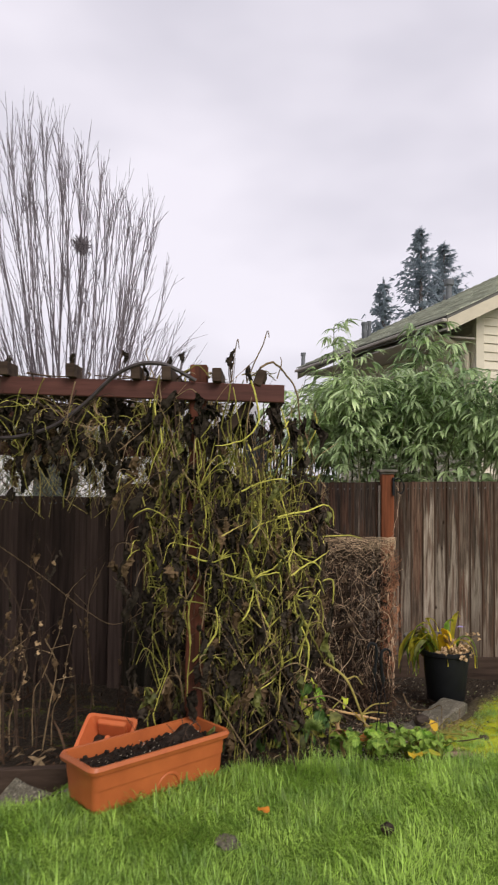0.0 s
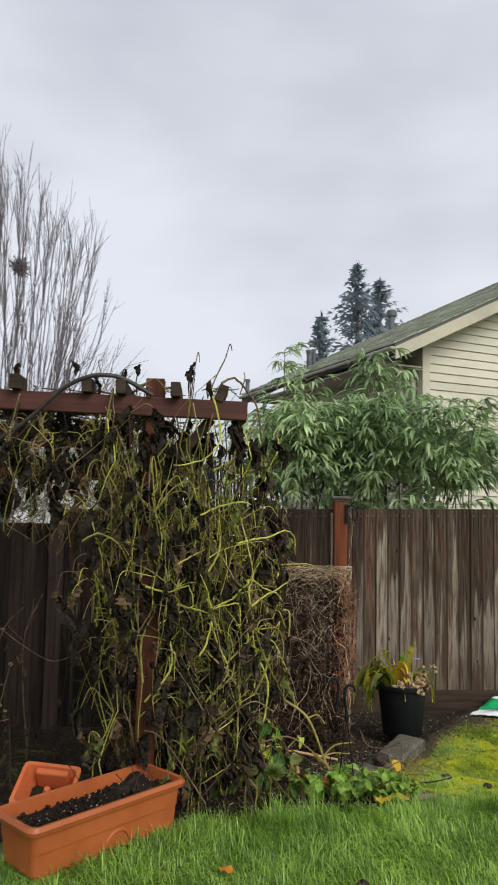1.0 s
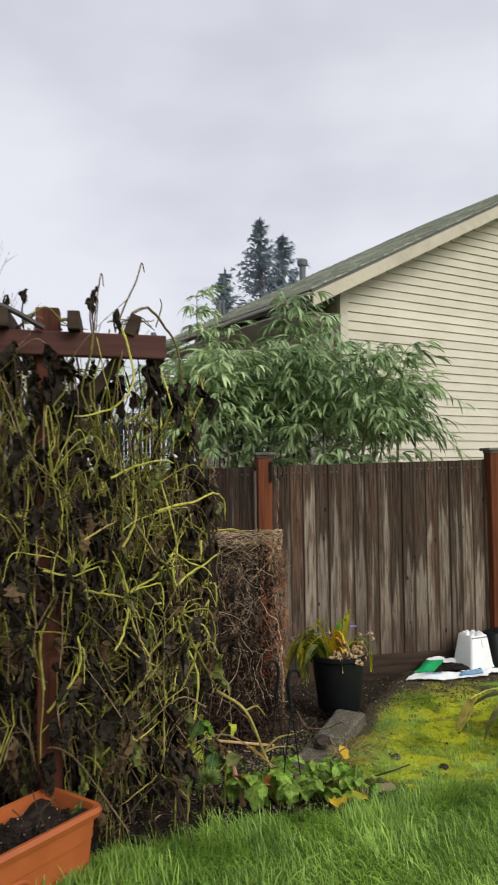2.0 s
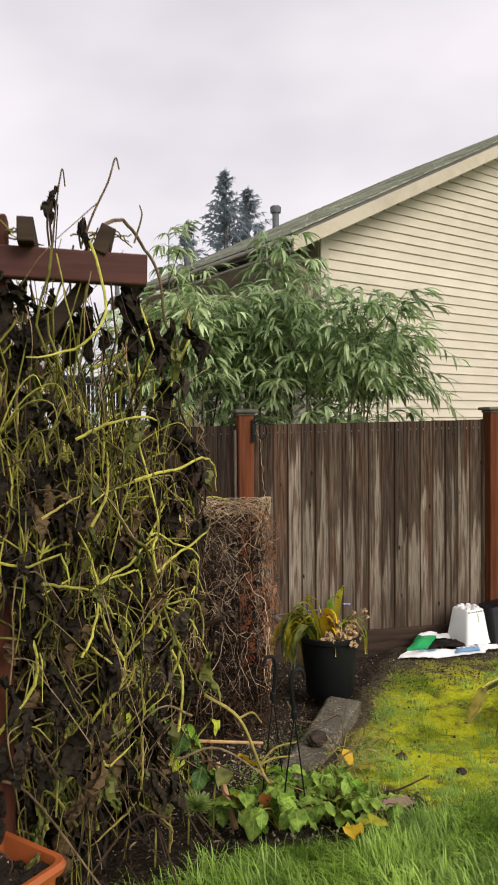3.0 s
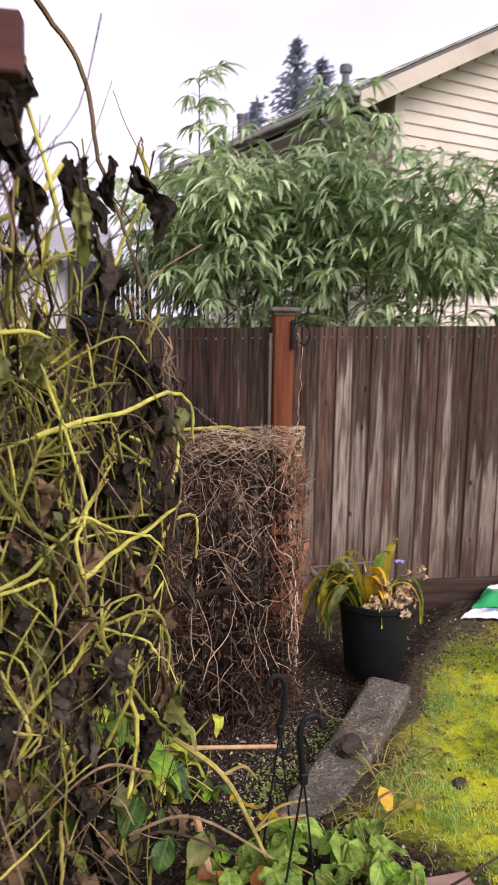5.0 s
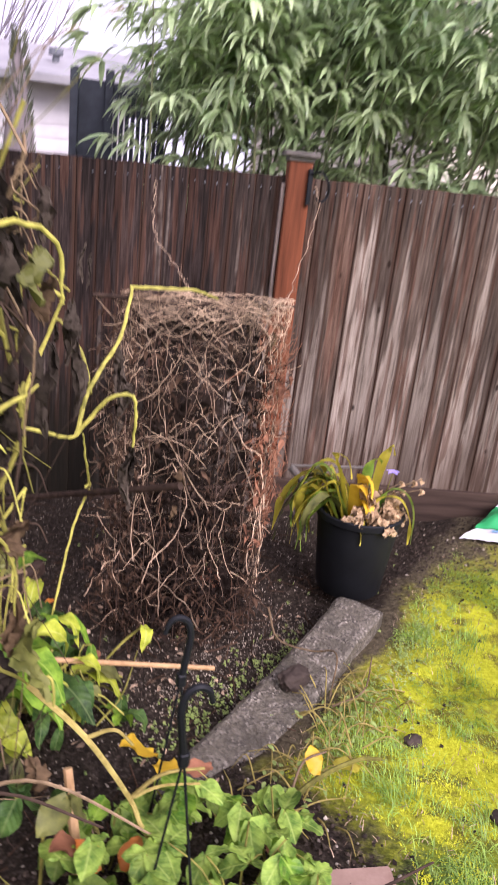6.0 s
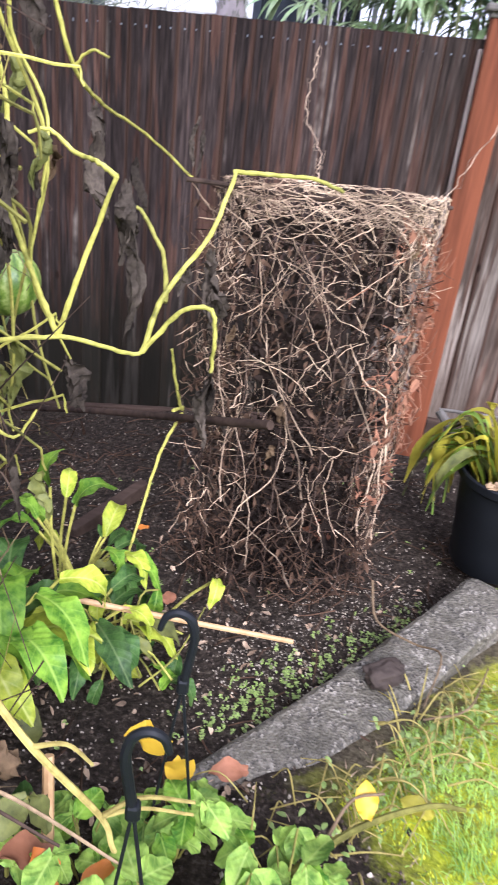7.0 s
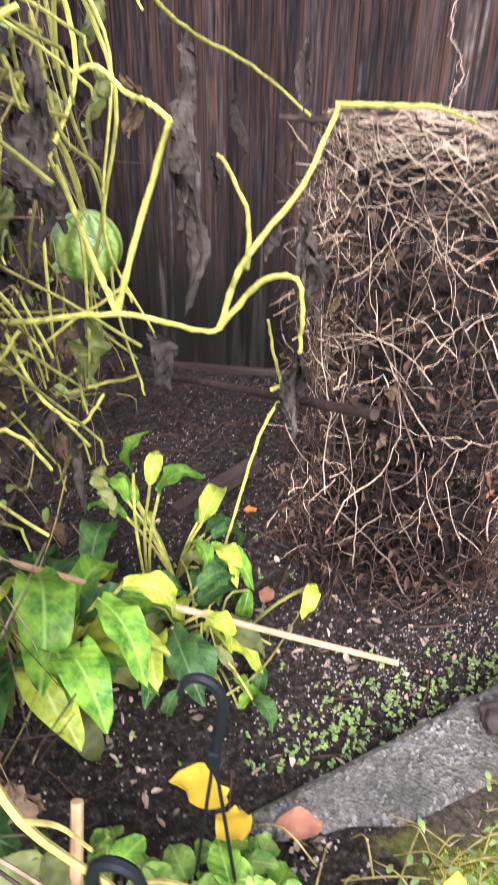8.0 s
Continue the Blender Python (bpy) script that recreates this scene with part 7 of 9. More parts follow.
    for k in range(5):
        strap_leaf((cx + 0.10, cy - 0.01, zt + 0.19), (math.cos(1.256 * k), math.sin(1.256 * k), 0.7), 0.03, 0.011, 0.8, 0, "petal", th, "petal", 3)
    # a grey pipe that leans behind the pot
    solo("short_pipe", Geo().tube([(1.66, 5.72, 0.40), (1.84, 5.64, 0.22), (1.90, 5.63, 0.0)], 0.016, 10).tube([(1.66, 5.72, 0.405), (1.98, 5.70, 0.43)], 0.006, 8), "cap", "grey stakes leaning behind the potted plant", "stake")


black_pot()


def wilted_blade(hi, low, half):
    """A limp leaf that hangs folded along its midrib, with a ragged rim."""
    def fn(u, v):
        a = (u - 0.5) * 2
        w = half * (0.35 + 0.65 * math.sin(math.pi * min(1.0, 0.12 + 0.8 * v))) * (1 - 0.45 * max(0, v - 0.75) / 0.25)
        p = hi.lerp(low, v)
        rag = 1 + 0.18 * noise.noise((a * 2.0, v * 9, 5.0))
        return (p.x + a * w * rag, p.y - 0.35 * w * abs(a) + 0.006 * noise.noise((a * 3, v * 8, 1.0)), p.z + 0.25 * w * abs(a) + 0.006 * noise.noise((a * 4, v * 5, 2.0)))
    return Geo().grid(fn, 12, 18)


def side_pot():
    cx, cy = 2.78, 4.72
    z0 = lie(cx, cy)
    th = thing("potted_plant", "dark pot with drooping mottled leaves standing on the moss", "potted plant", at=(cx, cy, z0))
    pot_shape(cx, cy, z0, 0.12, 0.15, 0.22, "black", th)
    for dx, dy, L, W, dr, mat in ((-1, -0.2, 0.40, 0.032, 2.6, "withered_olive"), (-0.9, 0.4, 0.42, 0.03, 2.2, "withered_olive"), (-0.8, -0.6, 0.36, 0.03, 2.9, "withered_tan"), (-0.5, 0.7, 0.34, 0.03, 2.0, "leaf_broad"), (-0.7, 0.0, 0.34, 0.03, 1.2, "leaf"), (0.6, 0.4, 0.36, 0.03, 2.3, "leaf_broad"), (0.4, -0.6, 0.32, 0.03, 2.5, "withered_olive")):
        strap_leaf((cx + 0.04 * dx, cy + 0.04 * dy, z0 + 0.2), (dx, dy, 0.9), L, W, dr, 0.2, mat, th)
    # a big wilted leaf folded down from its pale stalk
    hi, low = Vector((2.405, 4.686, 0.266)), Vector((2.311, 4.657, 0.112))
    part("leaf_stalk", Geo().tube(spline([(cx - 0.03, cy, z0 + 0.2), (cx - 0.2, cy - 0.02, hi.z + 0.04), hi + Vector((0.05, 0.02, 0.015)), hi], 6), 0.0035, 6), "stem_yellow", th, "pale drooping stalk", True)
    part("wilted_leaf", wilted_blade(hi, low, 0.036), "leaf_wilt", th, "brown and yellow wilted leaf", True)


side_pot()


# ---- concrete edging stones, hooks, cane ----
def strip():
    d = Vector((0.50, 0.64, 0)).normalized()
    yaw = math.degrees(math.atan2(d.y, d.x))
    for c, half, dz, turn in ((Vector((1.43, 4.545, 0.004)), 0.315, 0.5, 2), (Vector((1.75, 4.995, 0.018)), 0.30, -2.2, 4)):
        g = Geo()

        def fn(u, v, half=half):
            x, y = (u * 2 - 1) * half, (v * 2 - 1) * (0.086 + 0.008 * noise.noise((u * 4, half * 9, 2)))
            e = 1 - smooth01((max(abs(u * 2 - 1) * half - half + 0.03, 0) / 0.03)) * 0.35
            e2 = 1 - smooth01((max(abs(y) - 0.07, 0) / 0.022)) * 0.3
            return (x + 0.006 * noise.noise((x * 12, y * 12, 7)), y + 0.01 * noise.noise((x * 9, v * 4, 3)), 0.045 * e * e2 + 0.006 * noise.noise((x * 14, y * 14, 1)))
        g.grid(fn, 44, 16)
        n = 45
        edge = [i for i in range(n)] + [j * n + n - 1 for j in range(1, 17)] + [16 * n + i for i in range(n - 2, -1, -1)] + [j * n for j in range(15, 0, -1)]
        base = [(g.v[i][0], g.v[i][1], -0.10) for i in edge]
        k0 = len(g.v)
        g.v.extend(base)
        m_ = len(edge)
        g.f.extend((edge[(i + 1) % m_], edge[i], k0 + i, k0 + (i + 1) % m_) for i in range(m_))
        g.mi = [0] * len(g.f)
        mm = Matrix.Translation(c) @ pose(0, 0, 0, 0, dz, yaw + turn)
        g.v = [tuple(mm @ Vector(p)) for p in g.v]
        solo("concrete_curb", g, "concrete", "rough grey concrete curb stone beside the bed", "curb stone", group="curb stones")


strip()


def lump(name, at, size, mat, label, category, seed, flat=0.7, kind="", group="", block=0.0):
    bm = bmesh.new()
    bmesh.ops.create_icosphere(bm, subdivisions=4, radius=1)
    for v in bm.verts:
        n = v.co.copy()
        v.co = v.co / max(abs(n.x), abs(n.y), abs(n.z)) ** block
        v.co = v.co * (1 + 0.22 * noise.noise(n * 1.7 + Vector((seed, 0, 0))) + 0.12 * noise.noise(n * 5 + Vector((0, seed, 0))))
        v.co = Vector((v.co.x * size[0], v.co.y * size[1], v.co.z * size[2] * flat))
    me = bpy.data.meshes.new(name)
    bm.to_mesh(me)
    bm.free()
    me.materials.append(M[mat])
    me.polygons.foreach_set("use_smooth", [True] * len(me.polygons))
    ob = new(name, me)
    ob.location = at
    ob.rotation_euler = (0, 0, seed)
    return tagged(ob, label, category, group, kind)


lump("rock", (1.598, 4.760, 0.078), (0.052, 0.034, 0.040), "rock", "dark broken rock lying on the curb stone", "rock", 0.62, block=0.5)
lump("pebble", (1.915, 4.535, 0.055), (0.028, 0.022, 0.022), "rock", "dark pebble on the moss", "pebble", 0.4)
lump("pebble", (2.02, 4.20, 0.13), (0.022, 0.02, 0.016), "rock", "dark pebble on the moss", "pebble", 0.9)
lump("pebble", (1.10, 2.90, 0.272), (0.026, 0.024, 0.03), "clod", "dark clod of earth in the grass", "clod", 0.7)
lump("stone", (0.515, 2.82, 0.248), (0.058, 0.045, 0.014), "concrete", "grey flat stone in the grass", "stone", 1.9)
_bx, _by = 1.615, 3.985
solo("brick", Geo().box((-0.10, -0.055, -0.06), (0.10, 0.055, 0.006), pose(_bx, _by, lie(_bx, _by), 2, 1, 6), bevel=0.008), "brick", "worn pinkish brick sunk at the lawn's edge", "brick")


def stake_hook(x, y, top, yaw):
    z0 = lie(x, y)
    th = thing("hook_stake", "black wire hook stake with splayed legs pushed into the bed", "garden stake", "hook stakes", at=(x, y, z0))
    m = pose(x, y, z0, 0, 0, yaw)
    h = top - z0
    pts = [(-0.010, 0, h - 0.15), (-0.018, 0, h - 0.09), (-0.022, 0, h - 0.045), (-0.014, 0, h - 0.012), (0.006, 0, h), (0.024, 0, h - 0.010), (0.032, 0, h - 0.034)]
    ln = [m @ Vector(p) for p in spline(pts, 5)]
    part("hook", Geo().tube(ln, [0.0078 * (1 - 0.35 * (k / (len(ln) - 1)) ** 3) for k in range(len(ln))], 8), "black", th, "thick curved hook", True)
    part("collar", Geo().box((-0.020, -0.009, h - 0.165), (0.0, 0.009, h - 0.135), m, bevel=0.004), "black", th)
    for q, dy in ((-0.05, 0.02), (0.05, -0.02)):
        part("leg", Geo().tube([m @ Vector((-0.010, 0, h - 0.15)), m @ Vector((-0.010 + q, dy, -0.05))], 0.0028, 6), "black", th)


stake_hook(1.242, 3.915, 0.695, 12)
stake_hook(1.215, 4.155, 0.672, 195)

solo("bamboo_cane", Geo().tube(spline([(0.42, 4.50, 0.30), (0.868, 4.637, 0.195), (1.351, 4.821, 0.055)], 6), taper(0.0085, 0.007, 13), 8), "cane", "split tan bamboo cane lying over the bed", "cane", smooth=True)
solo("bamboo_cane", Geo().tube([(1.005, 4.12, 0.315), (1.05, 4.015, 0.12)], [0.010, 0.012], 8), "cane", "broken upright cane stub in the bed", "cane", smooth=True)
solo("iron_bar", Geo().tube(spline([(-0.40, 6.10, -0.21), (0.35, 5.55, 0.205), (1.20, 4.93, 0.62)], 6), taper(0.009, 0.0125, 13), 10), "stem_dark", "dark rusty pipe leaning from the fence's foot onto the cage", "pipe", smooth=True)
solo("timber_offcut", Geo().box((-0.02, -0.18, 0), (0.02, 0.18, 0.05), pose(0.62, 5.35, -0.06, 4, 0, -22), bevel=0.004), "kick", "dark timber offcut lying in the bed", "timber")


# ---- the torn soil bag, white pot and black bin ----
def bag():
    th = thing("soil_bag", "torn white and green potting soil bag lying flat and open", "bag", at=(3.0, 6.0, 0))
    r = random.Random(2)
    wav = lambda x, y: 0.010 * noise.noise((x * 14, y * 14, 3)) + 0.006 * noise.noise((x * 40, y * 40, 1))
    z0 = lambda x, y: lie(x, y) + 0.02

    def sheet(corners, lift, mat, name, label, nu=22, nv=8, hump=0.03):
        a, b, c, d = (Vector(q) for q in corners)
        g = Geo()

        def top(u, v):
            p = a.lerp(b, u).lerp(d.lerp(c, u), v)
            return (p.x, p.y, z0(p.x, p.y) + p.z + lift + hump * math.sin(math.pi * u) * math.sin(math.pi * v) + wav(p.x, p.y))
        g.grid(top, nu, nv)
        k = len(g.v)
        g.add([(p[0], p[1], p[2] - 0.004) for p in g.v[:k]], [tuple(i for i in reversed(f)) for f in g.f])
        part(name, g, mat, th, label, True)
    sheet(((2.555, 5.965, 0), (3.17, 5.925, 0), (3.20, 6.00, 0.02), (2.67, 6.05, 0.025)), 0.0, "white", "front_panel", "crumpled white bag panel", 26, 8, 0.018)
    sheet(((2.655, 6.045, 0.025), (2.80, 6.03, 0.03), (2.96, 6.21, 0.06), (2.83, 6.235, 0.065)), 0.004, "green_print", "green_panel", "green printed panel", 12, 10, 0.03)
    sheet(((2.83, 6.235, 0.065), (2.95, 6.21, 0.065), (2.98, 6.24, 0.08), (2.87, 6.265, 0.08)), 0.004, "white", "top_trim", "white folded trim", 8, 5, 0.01)
    sheet(((2.94, 6.20, 0.06), (3.22, 6.13, 0.03), (3.25, 6.18, 0.03), (2.97, 6.245, 0.075)), 0.0, "white", "rear_panel", "white rolled bag edge", 18, 6, 0.02)
    sheet(((3.13, 5.925, 0.0), (3.34, 6.02, 0.0), (3.33, 6.06, 0.015), (3.15, 6.0, 0.02)), 0.002, "white", "corner_flap", "white torn bag flap", 10, 6, 0.02)
    sheet(((3.30, 5.99, 0), (3.66, 6.06, 0.0), (3.66, 6.10, 0.02), (3.30, 6.035, 0.015)), 0.0, "white", "side_panel", "white torn bag flap", 14, 6, 0.015)
    g = Geo()
    g.grid(lambda u, v: (2.76 + 0.42 * u + 0.13 * v * (1 - u) + 0.02 * v, 6.03 - 0.02 * u + (0.18 - 0.05 * u) * v, z0(2.9, 6.0) + 0.025 + 0.022 * math.sin(math.pi * u) * math.sin(math.pi * (0.15 + 0.7 * v)) + 0.012 * noise.noise((u * 12, v * 5, 0))), 30, 12)
    part("spilled_soil", g, "soil", th, "dark soil in the bag's mouth")
    sheet(((2.955, 5.943, 0.008), (3.135, 5.932, 0.008), (3.15, 5.99, 0.016), (2.965, 6.01, 0.018)), 0.008, "blue_print", "blue_label", "blue printed band", 10, 5, 0.016)
    for x, w, y in ((2.985, 0.028, 5.972), (3.02, 0.024, 5.970), (3.05, 0.03, 5.967), (3.087, 0.024, 5.963), (2.72, 0.05, 5.995), (2.78, 0.06, 5.992)):
        zz = z0(x, y) + 0.036
        part("print", Geo().box((x, y - 0.010, zz), (x + w, y + 0.010, zz + 0.002)), "white" if x > 2.9 else "blue_print", th, "unreadable print bar")


def white_pot():
    cx, cy = 3.165, 6.145
    z0 = lie(cx, cy) + 0.045
    th = thing("white_pot", "white square plastic pot standing upside down on the bag", "pot", at=(cx, cy, z0))
    g = Geo()
    m = pose(cx, cy, z0, 0, 0, 14)
    ring_loft(g, [rounded(0.112, 0.112, 0.02, 0.0, m), rounded(0.106, 0.106, 0.022, 0.02, m), rounded(0.078, 0.078, 0.02, 0.225, m), rounded(0.072, 0.072, 0.02, 0.232, m), rounded(0.05, 0.05, 0.02, 0.226, m), rounded(0.01, 0.01, 0.005, 0.22, m)], False)
    part("pot_wall", g, "white", th, "tapered white plastic wall", True)
    for k in range(7):
        a = -0.075 + 0.025 * k
        part("foot_notch", Geo().box((0.85 * a - 0.005, -0.082, 0.214), (0.85 * a + 0.005, -0.072, 0.222), m), "black", th, "dark drainage notch")
    for z in (0.20, 0.185, 0.17, 0.155):
        part("drain_hole", Geo().box((0.008, -0.0895 + 0.136 * (z - 0.15), z - 0.004), (0.014, -0.075, z + 0.004), m), "black", th)
    for k in range(8):
        a = 2 * math.pi * k / 8
        nb = Geo()
        nb.lathe([(0.016, -0.01), (0.014, 0.014), (0.0, 0.016)], 8, m @ Vector((0.06 * math.cos(a), 0.06 * math.sin(a), 0.232)))
        part("base_knob", nb, "white", th, "", True)


def bin_():
    m = pose(3.435, 6.165, lie(3.4, 6.15) + 0.012, 0, -8, 4)
    th = thing("black_tub", "black plastic tub standing upside down against the fence", "tub", at=(3.435, 6.165, 0))
    g = Geo()
    ring_loft(g, [rounded(0.15, 0.108, 0.03, -0.02, m), rounded(0.152, 0.110, 0.03, 0.0, m), rounded(0.148, 0.106, 0.035, 0.035, m), rounded(0.138, 0.098, 0.035, 0.045, m), rounded(0.118, 0.085, 0.035, 0.27, m), rounded(0.108, 0.076, 0.035, 0.285, m), rounded(0.02, 0.02, 0.01, 0.282, m)])
    part("tub_wall", g, "black", th, "tapered black wall", True)
    part("tub_base", Geo().tube([m @ Vector((0, 0, 0.27)), m @ Vector((0, 0, 0.287))], [0.06, 0.055], 20), "black", th, "", True)


def sack():
    """A slumped sack, front over the top and down the back."""
    def fn(u, v):
        h = 0.26 + 0.16 * math.sin(math.pi * min(u * 0.9 + 0.1, 1)) * u ** 0.3 - 0.22 * smooth01((u - 0.75) / 0.25)
        a = math.pi * v
        x = 3.545 + 0.62 * u + 0.05 * math.cos(a) * (1 - u)
        y = 6.16 - 0.085 * math.cos(a) + 0.012 * noise.noise((u * 6, v * 5, 4))
        return (x, y, lie(x, 6.1) - 0.01 + h * math.sin(a) ** 0.7 + 0.014 * noise.noise((u * 7, v * 7, 1)) + 0.006 * noise.noise((u * 24, v * 20, 2)))
    solo("white_sack", Geo().grid(fn, 34, 26), "white", "crumpled white plastic sack slumped by the fence", "sack", smooth=True)


bag()
white_pot()
bin_()
sack()


# ---- low plants ----
def oval_leaf(seed, length, width, cup=0.15, teeth=0.0):
    r, g = random.Random(seed), Geo()
    nu, nv = 6, 8

    def fn(u, v):
        a = (u - 0.5) * 2
        w = width * 0.5 * (math.sin(math.pi * (0.04 + 0.95 * v)) ** 0.62) * (1 + teeth * math.sin(v * 40))
        return (a * w, length * v, cup * width * (a * a) - 0.25 * length * v * v + 0.05 * width * math.cos(v * 22) * abs(a) + 0.10 * width * math.sin(v * 9 + seed + 2 * a) * abs(a))
    g.grid(fn, nu, nv)
    return g


OVAL = {}
for _m in ("leaf", "leaf_berry", "leaf_wet", "leaf_lime", "leaf_yellow", "leaf_gold", "leaf_orange", "leaf_rust", "leaf_broad", "leaf_deep", "withered_olive"):
    OVAL[_m] = [oval_leaf(k, 0.10, 0.070, 0.07, 0.03).mesh("leaf", _m, True) for k in range(2)]


def flop_leaf(seed, length, width, rise, fall):
    """A broad leaf that rises from its stalk, arches and hangs, with a creased midrib and wavy edge."""
    r, g = random.Random(seed), Geo()
    ph = r.uniform(0, 6.283)
    spine, y, z = [], 0.0, 0.0
    n = 12
    for k in range(n + 1):
        spine.append((y, z))
        a = rise + (fall - rise) * smooth01(k / n * 1.1)
        y, z = y + math.cos(a) * length / n, z + math.sin(a) * length / n

    def fn(u, v):
        a = (u - 0.5) * 2
        k = min(int(v * n), n - 1)
        f = v * n - k
        yy = spine[k][0] * (1 - f) + spine[k + 1][0] * f
        zz = spine[k][1] * (1 - f) + spine[k + 1][1] * f
        w = 0.5 * width * (math.sin(math.pi * min(0.05 + 0.93 * v, 1)) ** 0.8) * (1.18 - 0.35 * v)
        return (a * w, yy + 0.004 * math.sin(17 * v + ph) * abs(a), zz + 0.30 * w * abs(a) + 0.010 * math.sin(15 * v + ph + 1.5 * a) * a * a)
    g.grid(fn, 8, n)
    return g


FLOP = {}
for _m in ("leaf_wet", "leaf_lime", "leaf_deep", "withered_olive", "withered"):
    FLOP[_m] = [flop_leaf(60 + k, 0.22, 0.078, rise, fall).mesh("leaf", _m, True) for k, (rise, fall) in enumerate(((0.7, -1.5), (0.3, -1.7), (1.0, -0.8), (0.0, -1.3)))]


def set_leaf(th, p, heading, tip, size, mats, r, bank=OVAL, name="leaf"):
    me = r.choice(bank[r.choice(mats)])
    put(name, me, Matrix.Translation(p) @ Matrix.Rotation(heading, 4, "Z") @ Matrix.Rotation(tip, 4, "X") @ Matrix.Rotation(r.uniform(-0.3, 0.3), 4, "Y") @ Matrix.Scale(size, 4), th)


def trefoil_plant(x, y, h, n, spread, seed, mats, size=1.0):
    z0 = lie(x, y)
    th = thing("strawberry_plant", "low plant with three-part fresh green leaves at the bed's edge", "plant", "leafy plants at the lawn's corner", at=(x, y, z0))
    r = random.Random(seed)
    g = Geo()
    for k in range(n):
        a = r.uniform(0, 6.283)
        q = spread * math.sqrt(r.random())
        e = Vector((x + q * math.cos(a), y + q * math.sin(a), 0))
        e.z = lie(e.x, e.y) + h * r.uniform(0.4, 1.0)
        g.tube(spline([(x + 0.15 * q * math.cos(a), y + 0.15 * q * math.sin(a), z0), Vector((x, y, z0)).lerp(e, 0.5) + Vector((0, 0, 0.03)), e], 3), 0.0022, 4, cap=False)
        turn = r.uniform(0, 6.283)
        for b in (-1.25, 0, 1.25):
            set_leaf(th, e, turn + b, r.uniform(-0.75, 0.2), size * r.uniform(0.65, 1.15), mats, r)
    tagged(part("stalk_tangle", g, "stem_olive", th, "thin leaf stalks"), kind="stuff")


for _x, _y, _n, _sp, _sd, _s in ((1.36, 3.90, 12, 0.15, 1, 0.95), (1.18, 3.88, 10, 0.13, 2, 0.95), (1.24, 4.12, 8, 0.12, 3, 0.85), (1.45, 4.05, 8, 0.12, 4, 0.85), (1.10, 4.05, 7, 0.12, 5, 0.9), (1.50, 3.84, 7, 0.10, 6, 0.8)):
    trefoil_plant(_x, _y, 0.13, _n + 2, 1.12 * _sp, _sd, ("leaf_berry", "leaf_berry", "leaf_berry", "leaf_wet", "leaf_berry", "leaf_berry"), 0.80 * _s)


def pumpkin_leaves():
    th = thing("squash_seedling", "pale green squash leaves low at the foot of the vine", "plant", at=(0.75, 3.85, lie(0.75, 3.85)))
    r = random.Random(19)
    for x, y, z in ((0.86, 3.95, 0.50), (0.93, 4.0, 0.36), (0.80, 3.84, 0.36), (1.02, 4.02, 0.34)):
        part("leaf_stalk", Geo().tube(spline([(x - 0.05, y, lie(x, y)), (x - 0.04, y, 0.5 * z + 0.12), (x, y, z)], 4), 0.004, 5), "stem_olive", th, "", True)
        for b in (0, 1.3, -1.3, 2.7):
            set_leaf(th, (x, y, z), r.uniform(-0.4, 0.4) + b, r.uniform(-0.9, -0.1), r.uniform(0.6, 0.9), ("leaf_deep", "withered_olive", "leaf_deep"), r)
    # a hairy seed head
    g = Geo()
    c = Vector((0.875, 3.79, 0.33))
    for k in range(420):
        d = rand_vec(r, 1)
        d.z = abs(d.z)
        d.normalize()
        g.tube([c, c + d * r.uniform(0.035, 0.062)], [0.0018, 0.0007], 3, cap=False)
    part("seed_head", g, "weed", th, "bristly pale green head")


pumpkin_leaves()


